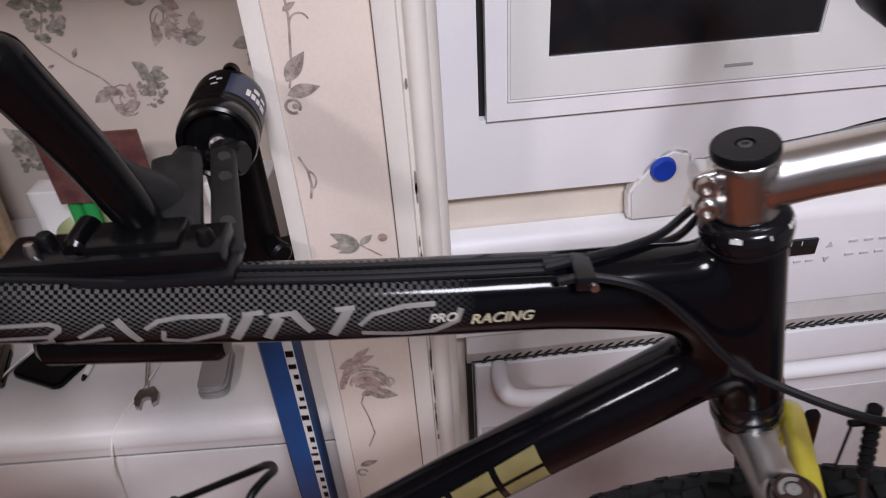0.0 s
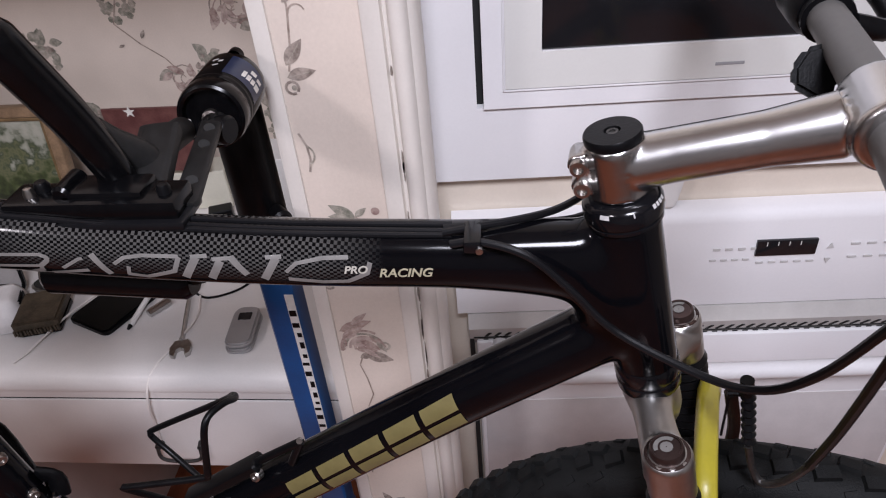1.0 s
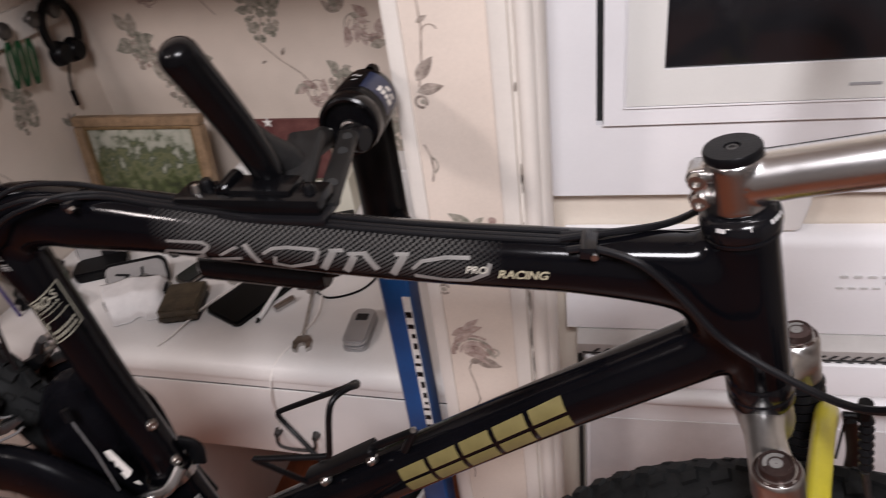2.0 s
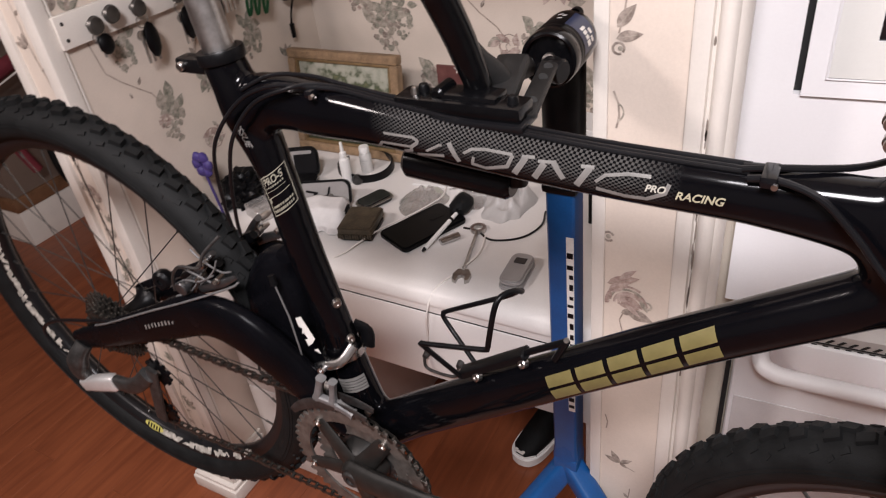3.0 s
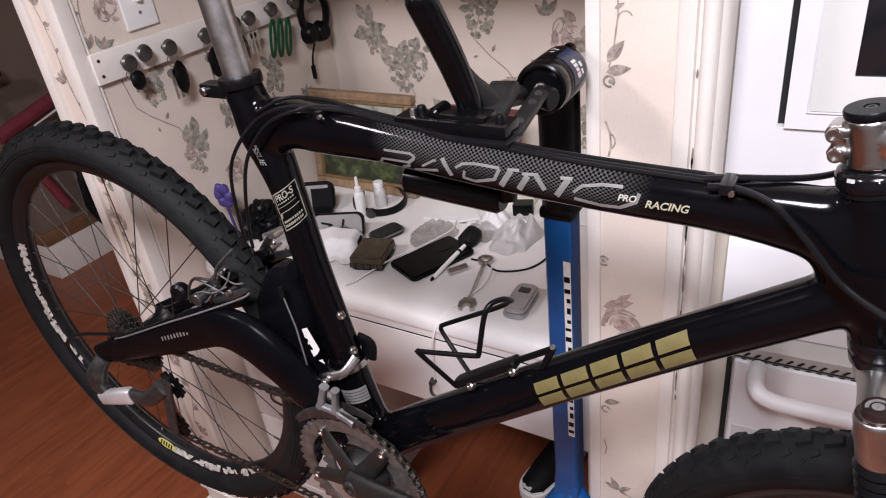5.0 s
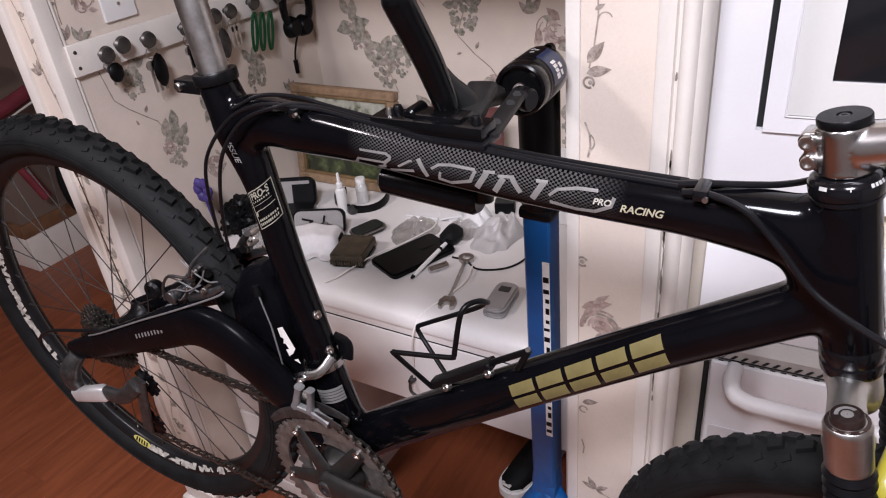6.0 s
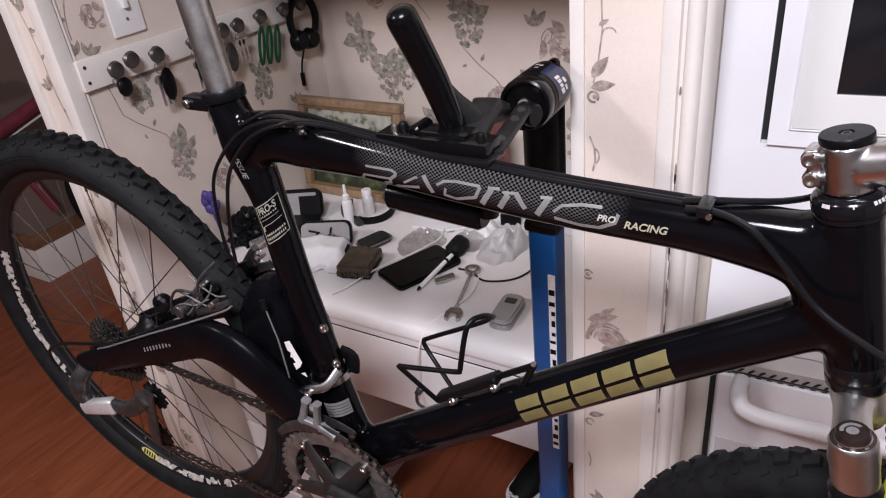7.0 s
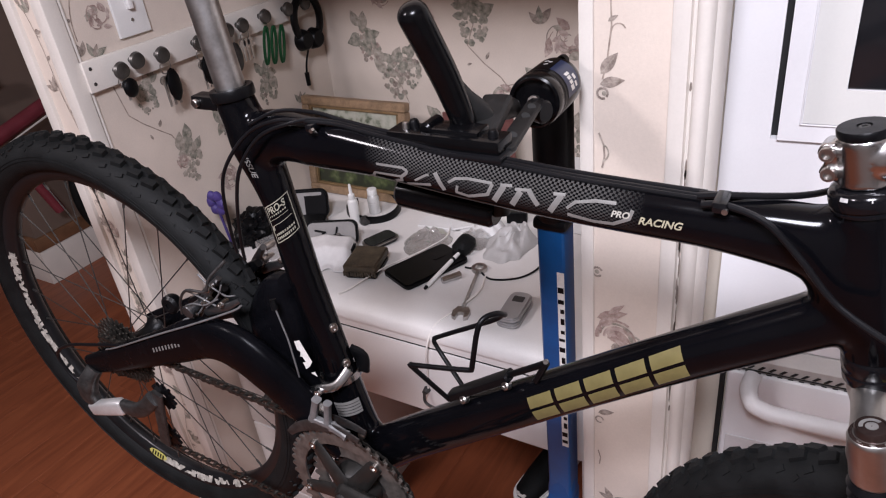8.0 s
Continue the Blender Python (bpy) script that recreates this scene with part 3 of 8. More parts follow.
def wheel(name, hub, d, up, side, label, decals=True):
    """A wheel about hub: d forwards in its plane, up in its plane, side towards the drive side."""
    hub, d, up, side = Vector(hub), Vector(d).normalized(), Vector(up).normalized(), Vector(side).normalized()
    RIM = 0.285
    bm = bmesh.new()
    lathe(bm, hub - side * 0.05, side, [(0, 0), (0.009, 0), (0.009, 0.01), (0.02, 0.012), (0.024, 0.018), (0.018, 0.024), (0.014, 0.035), (0.014, 0.065), (0.018, 0.076), (0.025, 0.082), (0.02, 0.088), (0.009, 0.09), (0.009, 0.1), (0, 0.1)], 28)
    w = part(name, bm, M_BLACK, bike, label)
    # tyre: carcass and knobs
    bm = bmesh.new()
    prof = []
    for k in range(19):
        a = radians(-150 + 300 * k / 18)
        prof.append((RIM + 0.0235 + 0.0245 * math.cos(a), 0.0265 * math.sin(a)))
    lathe(bm, hub, side, prof, 120)
    rng = random.Random(5)

    def knob(t, lat, rad, sx, sy, h, yaw=0.0):
        u = d * math.cos(t) + up * math.sin(t)
        tg = -d * math.sin(t) + up * math.cos(t)
        n = (u * math.cos(lat) + side * math.sin(lat)).normalized()
        s2 = n.cross(tg).normalized()
        c = hub + u * (RIM + 0.0235 + 0.0245 * math.cos(lat) * rad / 0.0285) + side * (0.0265 * math.sin(lat) * rad / 0.0285)
        m = Matrix((tg * math.cos(yaw) + s2 * math.sin(yaw), s2 * math.cos(yaw) - tg * math.sin(yaw), n)).transposed().to_4x4()
        m.translation = c
        v = []
        for z, q in ((-0.003, 1.08), (h, 0.86)):
            for x, y in ((-1, -1), (1, -1), (1, 1), (-1, 1)):
                v.append(bm.verts.new(m @ Vector((x * sx * q / 2, y * sy * q / 2, z))))
        for f in ((4, 5, 6, 7), (0, 1, 5, 4), (1, 2, 6, 5), (2, 3, 7, 6), (3, 0, 4, 7)):
            bm.faces.new([v[i] for i in f])
    N, tall = 72, 1.0 if decals else 0.62
    for k in range(N):
        t = 2 * math.pi * (k + rng.uniform(-0.1, 0.1)) / N
        o = math.pi / N
        g = rng.uniform(0.85, 1.1)
        knob(t, radians(11), 0.0284, 0.0165 * g, 0.0105, 0.0056 * g * tall, 0.22)
        knob(t + o, radians(-11), 0.0284, 0.0165 * g, 0.0105, 0.0056 * g * tall, -0.22)
        for s in (1, -1):
            q = rng.uniform(0.8, 1.1)
            knob(t + o * (s > 0), radians((37 + rng.uniform(-2, 2)) * s), 0.0281, 0.0105 * q, 0.0058, 0.0022 * q * tall, 0.35 * s)
            if k % 2 == 0:
                knob(t, radians(54 * s), 0.0281, 0.0075 * q, 0.0040, 0.0010, 0.6 * s)
            if k % 3 == 0:
                knob(t + o, radians(68 * s), 0.0277, 0.011, 0.004, 0.0005, 0.4)
    # moulded ribs on the sidewall
    for lat in (78, 88):
        for s in (1, -1):
            a = radians(lat * s)
            ringpts = []
            for k in range(97):
                t = 2 * math.pi * k / 96
                u = d * math.cos(t) + up * math.sin(t)
                ringpts.append(hub + u * (RIM + 0.0235 + 0.0246 * math.cos(a)) + side * (0.0266 * math.sin(a)))
            tube(bm, ringpts, 0.0006, 5, False)
    part("tyre", bm, M_RUBBER, w, "knobbly black rubber tyre")
    # rim
    bm = bmesh.new()
    half = [(RIM + 0.006, 0.0115), (RIM + 0.006, 0.0145), (RIM, 0.0138), (RIM - 0.004, 0.0126), (RIM - 0.0130, 0.0074), (RIM - 0.0148, 0.0045), (RIM - 0.0152, 0.0)]
    lathe(bm, hub, side, [(RIM - 0.002, 0.009)] + half + [(r, -q) for r, q in half[-2::-1]] + [(RIM - 0.002, -0.009)], 96, True)
    rim = part("rim", bm, M_RIM, w, "black rim")
    bm = bmesh.new()
    lathe(bm, hub, side, [(RIM + 0.0035, 0.0144), (RIM + 0.0062, 0.0150), (RIM + 0.0064, 0.0140)], 96)
    part("rim_lip", bm, M_BRIGHT, rim, "worn grey rim edge")
    # worn white scrawled decals and a yellow oval badge on the near side of the rim
    bm = bmesh.new()

    def on_rim(t, r):
        return hub + (d * math.cos(t) + up * math.sin(t)) * r + side * (0.0128 + (r - RIM + 0.004) * 0.575)
    for c0 in range(2 if decals else 0):
        base = radians((190, 283)[c0])
        wide = (34, 24)[c0]
        for k in range((64, 44)[c0]):
            t = base + radians(rng.uniform(-wide, wide))
            r0 = RIM - 0.0075 + rng.uniform(-0.0015, 0.0015)
            a, b2 = rng.uniform(0.004, 0.013) / RIM, rng.uniform(0.0020, 0.0052)
            sk = rng.uniform(-0.006, 0.006) / RIM
            q = [on_rim(t - a / 2 - sk, r0 - b2), on_rim(t + a / 2 - sk, r0 - b2), on_rim(t + a / 2 + sk, r0 + b2), on_rim(t - a / 2 + sk, r0 + b2)]
            bm.faces.new([bm.verts.new(p + side * 0.0004) for p in q])
    if decals:
        tagged(part("rim_decal", bm, M_RIMPRINT, rim, "worn pale grey rim decals"), kind="stuff")

    def badge_bars(base):
        b2 = bmesh.new()
        for k in range(5):
            c0 = base + (k - 2) * 0.0062 / RIM
            b2.faces.new([b2.verts.new(on_rim(c0 + x / RIM, RIM - 0.0080 + y * 0.8) + side * 0.0018) for x, y in ((-0.0022, -0.0042), (0.0012, -0.0042), (0.0022, 0.0042), (-0.0012, 0.0042))])
        return b2
    for base in (radians(255),) if decals else ():
        bm = bmesh.new()
        u = d * math.cos(base) + up * math.sin(base)
        tg = -d * math.sin(base) + up * math.cos(base)
        vs = [bm.verts.new(on_rim(base + 0.021 / RIM * math.cos(k * math.pi / 8), RIM - 0.0078 + 0.0052 * math.sin(k * math.pi / 8)) + side * 0.0006) for k in range(16)]
        f = bm.faces.new(vs)
        bmesh.ops.translate(bm, verts=[v for g in bmesh.ops.extrude_face_region(bm, geom=[f])["geom"] if isinstance(g, bmesh.types.BMVert) for v in [g]], vec=side * 0.0006)
        part("rim_badge", bm, M_BADGE, rim, "yellow oval badge")
        part("badge_print", badge_bars(base), M_BLACK, rim)
    for k in range(28):
        bm = bmesh.new()
        t = 2 * math.pi * (k + 0.5) / 28
        s = 1 if k % 2 else -1
        lean = 0.42 if (k // 2) % 2 else -0.42
        t0 = t + lean * 2.1
        a = hub + (d * math.cos(t0) + up * math.sin(t0)) * 0.021 + side * (0.03 * s)
        b = hub + (d * math.cos(t) + up * math.sin(t)) * (RIM - 0.0148)
        tube(bm, [a, a.lerp(b, 0.95), a.lerp(b, 0.952), b], [0.0009, 0.0009, 0.0018, 0.0018], 6)
        part("spoke", bm, M_SPOKE, w)
    return w


REAR_HUB = Vector((-0.622, BY, 0.892))
wheel("rear_wheel", REAR_HUB, (1, 0, 0), (0, 0, 1), (0, -1, 0), "rear wheel with knobbly tyre and black rim")
STEER = radians(-14)
U = Vector((AXIS.z, 0, -AXIS.x))
FWD = (U * math.cos(STEER) + Vector((0, 1, 0)) * math.sin(STEER)).normalized()
SIDE = AXIS.cross(FWD) * -1
if SIDE.y > 0:
    SIDE = -SIDE
FRONT_HUB = HEAD_B - AXIS * 0.408 + FWD * 0.054
wheel("front_wheel", FRONT_HUB, FWD, AXIS, SIDE, "front wheel with knobbly tyre, turned slightly", False)


def steer(f, s, a):
    """A point fixed to the fork: forwards, to the drive side, along the steering axis from the crown."""
    return HEAD_B + FWD * f + SIDE * s + AXIS * a


# fork
LF, LS = 0.0165, 0.0617
bm = bmesh.new()
tube(bm, [steer(0, 0, 0.006), steer(0.000, 0, -0.006), steer(0.002, 0, -0.022), steer(0.004, 0, -0.034)], [0.0196, 0.0196, 0.0185, 0.014], 24)
for s in (1, -1):
    pts = smooth_path([steer(0.000, 0.004 * s, -0.006), steer(0.003, 0.020 * s, -0.007), steer(0.009, 0.042 * s, -0.010), steer(LF, LS * s, -0.014)], 5)
    tube(bm, pts, [(0.0150 - 0.0020 * k / 15, 0.0170 - 0.0045 * math.sin(math.pi * k / 15)) for k in range(16)], 20, True, 2.6)
    tube(bm, [steer(LF, LS * s, 0.005), steer(LF, LS * s, 0.002), steer(LF, LS * s, -0.034), steer(LF, LS * s, -0.037)], [0.0140, 0.0156, 0.0156, 0.0140], 32)
CROWN = part("fork_crown", bm, M_ALU_SOFT, bike, "polished silver fork crown", sharp=60)
cm = CROWN.modifiers.new("join", "REMESH")
cm.mode, cm.voxel_size, cm.use_smooth_shade = "VOXEL", 0.0016, True
cs = CROWN.modifiers.new("soft", "SMOOTH")
cs.factor, cs.iterations = 0.5, 6
for s in (1, -1):
    bm = bmesh.new()
    lathe(bm, steer(LF, LS * s, 0.003), AXIS, [(0.0140, 0), (0.0140, 0.0015), (0.0118, 0.0020), (0.0108, 0.0012), (0.0106, 0.0065), (0.0100, 0.0076), (0.0088, 0.0076), (0.0084, 0.0068), (0, 0.0068)], 32)
    cap = part("fork_cap", bm, M_BRONZE, bike, "bronze fork top cap")
    bm = bmesh.new()
    for a0, a1, r0, r1 in ((150, 300, 0.0052, 0.0078), (0, 360, 0.0, 0.0040)):
        rows = []
        for k in range(13):
            w = radians(a0 + (a1 - a0) * k / 12)
            rows.append([bm.verts.new(steer(LF, LS * s, 0.0103) + FWD * (r * math.cos(w)) + SIDE * (r * math.sin(w))) for r in (max(r0, 0.0004), r1)])
        for p, q in zip(rows, rows[1:]):
            bm.faces.new((p[0], q[0], q[1], p[1]))
    part("cap_print", bm, M_SILVERPRINT, cap, "worn pale print")
    bm = bmesh.new()
    rows = []
    for k in range(12):
        z = -0.036 - k * 0.0095
        rows += [(0.0145, z), (0.0175, z - 0.00475)]
    rows += [(0.0145, -0.150)]
    lathe(bm, steer(LF, LS * s, 0), AXIS, rows, 24)
    part("fork_boot", bm, M_RUBBER2, bike, "black rubber fork boot")
    bm = bmesh.new()
    top = -0.147
    pts = [steer(LF, LS * s, top), steer(LF, LS * s, top - 0.008), steer(LF + 0.002, LS * s, -0.22), steer(LF + 0.008, LS * s, -0.34), steer(0.043, 0.060 * s, -0.40), steer(0.054, 0.056 * s, -0.42)]
    tube(bm, pts, [0.0170, 0.0180, 0.0175, 0.017, 0.0155, 0.012], 24)
    part("fork_leg", bm, M_YELLOW, bike, "yellow fork lower leg")

# brace between the lower legs, over the tyre
bm = bmesh.new()
pts = [steer(LF + 0.004, LS, -0.160), steer(LF + 0.012, LS, -0.110), steer(0.034, LS - 0.004, -0.078), steer(0.0345, 0.045, -0.056), steer(0.0345, 0.02, -0.050), steer(0.0345, -0.02, -0.050), steer(0.0345, -0.045, -0.056), steer(0.034, -LS + 0.004, -0.078), steer(LF + 0.012, -LS, -0.110), steer(LF + 0.004, -LS, -0.160)]
tube(bm, smooth_path(pts, 5), 0.0078, 16, True, 3)
part("fork_brace", bm, M_YELLOW, bike, "yellow fork brace")
FORK_F, FORK_S = FWD.copy(), SIDE.copy()


def FORK(f, s, a):
    return HEAD_B + FORK_F * f + FORK_S * s + AXIS * a


# headset, stem, bar: the stem sits a little off the fork's line
STEM_A = radians(-9)
FWD = (U * math.cos(STEM_A) + Vector((0, 1, 0)) * math.sin(STEM_A)).normalized()
SIDE = AXIS.cross(FWD) * -1
if SIDE.y > 0:
    SIDE = -SIDE
bm = bmesh.new()
lathe(bm, HEAD_T, AXIS, [(0.0208, -0.0110), (0.0222, -0.0105), (0.0222, -0.0085), (0.0214, -0.0080), (0.0214, -0.0070), (0.0228, -0.0062), (0.0232, -0.0030), (0.0230, 0.0010), (0.0216, 0.0042), (0.0185, 0.0062), (0.0, 0.0064)], 40)
cup = part("upper_headset", bm, M_GLOSS, bike, "glossy black headset cup")
# worn white print round the shoulder of the cup
bm = bmesh.new()
for a0, a1 in ((60, 74), (108, 110), (140, 146), (148, 153), (155, 162), (164, 170)):
    n = max(2, (a1 - a0) // 3)
    rows = []
    for k in range(n + 1):
        w = radians(a0 + (a1 - a0) * k / n)
        out = -FWD * math.cos(w) + SIDE * math.sin(w)
        rows.append((bm.verts.new(HEAD_T + out * 0.02295 + AXIS * 0.0016), bm.verts.new(HEAD_T + out * 0.02195 + AXIS * 0.0040)))
    for p, q in zip(rows, rows[1:]):
        bm.faces.new((p[0], q[0], q[1], p[1]))
part("cup_print", bm, M_GREYPRINT, cup, "worn white print bars")
bm = bmesh.new()
lathe(bm, HEAD_B, AXIS, [(0.0208, 0.026), (0.0216, 0.024), (0.0218, 0.015), (0.0210, 0.0135), (0.0210, 0.0120), (0.0217, 0.0110), (0.0216, 0.004), (0.0200, 0.001), (0, 0.001)], 36)
part("lower_headset", bm, M_GLOSS, bike, "glossy black headset cup")
bm = bmesh.new()
S0 = HEAD_T + AXIS * 0.0068
lathe(bm, S0, AXIS, [(0.0, 0), (0.0170, 0), (0.0172, 0.0015), (0.0166, 0.0035), (0.0162, 0.030), (0.0152, 0.033), (0, 0.033)], 36)
M_s = Matrix.Translation(S0) @ Matrix((FWD, SIDE, AXIS)).transposed().to_4x4()
box(bm, (-0.021, -0.0080, 0.004), (-0.010, 0.0080, 0.030), 0.003, 3, M_s)
for a in (0.0095, 0.0235):
    tube(bm, [S0 + AXIS * a - FWD * 0.0195 - SIDE * 0.0085, S0 + AXIS * a - FWD * 0.0195 + SIDE * 0.0085], 0.0066, 18)
pts = [S0 + AXIS * 0.017 + FWD * f + AXIS * g for f, g in ((0.008, 0), (0.03, 0.002), (0.075, 0.005), (0.11, 0.008))]
tube(bm, pts, [(0.0160, 0.0160), (0.0150, 0.0152), (0.0145, 0.0150), (0.0165, 0.0175)], 24)
BAR = S0 + AXIS * 0.027 + FWD * 0.128
tube(bm, [BAR - SIDE * 0.024, BAR - SIDE * 0.021, BAR + SIDE * 0.021, BAR + SIDE * 0.024], [0.017, 0.0195, 0.0195, 0.017], 28)
STEM = part("stem", bm, M_ALU, bike, "polished silver alloy stem", sharp=50)
rm = STEM.modifiers.new("join", "REMESH")
rm.mode, rm.voxel_size, rm.use_smooth_shade = "VOXEL", 0.0013, True
sm = STEM.modifiers.new("soft", "SMOOTH")
sm.factor, sm.iterations = 0.5, 10
bm = bmesh.new()
for a in (0.0095, 0.0235):
    p = S0 + AXIS * a - FWD * 0.0195 + SIDE * 0.0085
    lathe(bm, p, SIDE, [(0, 0.0015), (0.003, 0.0015), (0.003, 0.004), (0.0046, 0.004), (0.005, 0.003), (0.005, -0.001)], 18)
part("clamp_bolts", bm, M_STEEL, STEM, "two hex clamp bolts")
bm = bmesh.new()
lathe(bm, S0 + AXIS * 0.033, AXIS, [(0, 0), (0.0158, 0), (0.0161, 0.001), (0.0161, 0.0042), (0.0154, 0.0054), (0.0046, 0.0056), (0.0038, 0.0036), (0, 0.0036)], 40)
part("top_cap", bm, M_BLACK, STEM, "black top cap")
bm = bmesh.new()
lathe(bm, S0 + AXIS * 0.0372, AXIS, [(0, 0.0), (0.0018, 0), (0.0018, 0.0008), (0.0033, 0.0008), (0.0036, 0)], 20)
part("cap_bolt", bm, M_DARKSTEEL, STEM)
bm = bmesh.new()
side_pts = lambda s: [BAR + SIDE * (q * s) + AXIS * r - FWD * w for q, r, w in ((0.0, 0, 0), (0.03, 0, 0), (0.10, 0.004, 0.004), (0.20, 0.012, 0.014), (0.29, 0.016, 0.028))]
pts = side_pts(-1)[::-1] + side_pts(1)[1:]
tube(bm, pts, [0.011, 0.011, 0.0115, 0.0127, 0.0127, 0.0127, 0.0115, 0.011, 0.011], 20)
part("handlebar", bm, material("grey_alloy_bar", (0.115, 0.112, 0.108), 0.5, 0.3, vary=0.1), bike, "grey alloy handlebar")
for s in (1, -1):
    P = side_pts(s)
    bm = bmesh.new()
    tube(bm, [P[2].lerp(P[3], 0.25), P[2].lerp(P[3], 0.3), P[2].lerp(P[3], 0.62), P[2].lerp(P[3], 0.66)], [0.015, 0.0185, 0.0195, 0.017], 20)
    q = P[2].lerp(P[3], 0.1)
    tube(bm, [q + SIDE * 0.006 * s, q + SIDE * 0.02 * s], 0.0155, 20)
    sh = part("shifter", bm, M_BLACK, bike, "black twist shifter and lever clamp")
    bm = bmesh.new()
    tube(bm, smooth_path([P[2].lerp(P[3], 0.12) + FWD * 0.012 - AXIS * 0.004, P[2].lerp(P[3], 0.3) + FWD * 0.04 - AXIS * 0.02, P[3] + FWD * 0.05 - AXIS * 0.025, P[4] + FWD * 0.05 - AXIS * 0.022], 4), (0.005, 0.007), 10)
    part("brake_lever", bm, M_BLACK, bike, "black brake lever")
    if s < 0:
        bm = bmesh.new()
        plate(bm, [(-0.010, -0.015), (0.008, -0.017), (0.014, -0.005), (0.010, 0.009), (-0.003, 0.015), (-0.013, 0.008), (-0.015, -0.005)], 0.008, Matrix.Translation((0.403, 0.570, 1.325)) @ Matrix.Rotation(radians(62), 4, "X") @ Matrix.Rotation(radians(-25), 4, "Z"))
        bmesh.ops.bevel(bm, geom=bm.edges[:], offset=0.003, segments=2, affect="EDGES")
        tube(bm, [(0.408, 0.570, 1.324), P[2].lerp(P[3], 0.1)], 0.006, 12)
        part("thumb_lever", bm, M_BLACK, sh, "black thumb lever")
    bm = bmesh.new()
    tube(bm, [P[3], P[3].lerp(P[4], 0.05), P[4]], [0.0155, 0.0165, 0.016], 20)
    part("grip", bm, M_RUBBER, bike, "black rubber grip")

# seat post and clamp
POST_D = Vector((-0.0085, 0, 0.0870)).normalized()
POST_0 = Vector((-0.2765, BY, 1.312))
bm = bmesh.new()
cyl(bm, POST_0 - POST_D * 0.02, POST_0 + POST_D * 0.26, 0.0152, seg=32)
part("seat_post", bm, M_ALU_DULL, bike, "scratched silver seat post")
bm = bmesh.new()
lathe(bm, POST_0 - POST_D * 0.014, POST_D, [(0.0162, 0.004), (0.0222, 0.004), (0.0228, 0.006), (0.0228, 0.013), (0.0220, 0.015), (0.0160, 0.015)], 36)
M_c = Matrix.Translation(POST_0 - POST_D * 0.005)
box(bm, (-0.056, -0.009, -0.019), (-0.014, 0.009, -0.004), 0.003, 2, M_c)
SC = part("seat_clamp", bm, M_BLACK, bike, "black seat clamp")
bm = bmesh.new()
cyl(bm, POST_0 + Vector((-0.047, -0.0135, -0.016)), POST_0 + Vector((-0.047, 0.013, -0.016)), 0.0045, seg=16, bevel=0.0008)
part("clamp_bolt", bm, M_STEEL, SC)
bm = bmesh.new()
tube(bm, smooth_path([POST_0 + POST_D * 0.25 + Vector((-0.13, 0, 0.03)), POST_0 + POST_D * 0.262 + Vector((-0.06, 0, 0.02)), POST_0 + POST_D * 0.262 + Vector((0.04, 0, 0.015)), POST_0 + POST_D * 0.262 + Vector((0.13, 0, 0.01))], 4), [(0.06 - 0.045 * k / 12, 0.016) for k in range(13)], 20)
part("saddle", bm, M_BLACK, bike, "black narrow saddle")

# rear suspension arm
def arm(rows, name, mat, label, power=2.6):
    bm = bmesh.new()
    pts = smooth_path([r[0] for r in rows], 4)
    n = len(rows)
    rs = []
    for i in range(len(pts)):
        f = i / 4
        k = min(int(f), n - 2)
        u = f - k
        rs.append(tuple(rows[k][1][j] + (rows[k + 1][1][j] - rows[k][1][j]) * u for j in (0, 1)))
    tube(bm, pts, rs, 20, True, power)
    return part(name, bm, mat, bike, label)


M_BLACKPAINT = material("gloss_black_paint", (0.003, 0.003, 0.004), 0.26, vary=0.2, spec=0.05)
for s in (-1, 1):
    y = BY + s * 0.058
    slim = 1.0 if s < 0 else 0.45
    arm([((-0.205 - 0.020 * (s > 0), BY + s * 0.035, 0.866), (0.013, 0.022 * slim)), ((-0.245 - 0.012 * (s > 0), BY + s * 0.042, 0.925), (0.015, 0.028 * slim)), ((-0.285, BY + s * 0.050, 0.978), (0.016, 0.034)), ((-0.325, BY + s * 0.055, 1.006), (0.014, 0.037)), ((-0.378, BY + s * 0.057, 1.006), (0.012, 0.031)), ((-0.45, y, 0.973), (0.010, 0.027)), ((-0.56, y, 0.9225), (0.009, 0.0225)), ((-0.635, y, 0.889), (0.008, 0.0195)), ((-0.675, y, 0.872), (0.007, 0.016))], "swing_arm", M_BLACKPAINT, "black carbon rear swing arm")
arm([((-0.266, BY, 1.082), (0.014, 0.010)), ((-0.280, BY, 1.062), (0.022, 0.030)), ((-0.290, BY, 1.025), (0.030, 0.045)), ((-0.294, BY, 0.985), (0.032, 0.044)), ((-0.284, BY, 0.935), (0.030, 0.036)), ((-0.262, BY, 0.89), (0.028, 0.028)), ((-0.235, BY, 0.86), (0.028, 0.020))], "pivot_link", M_BLACKPAINT, "black suspension pivot body")

# crank set
BB = Vector((-0.186, BY, 0.823))
bm = bmesh.new()


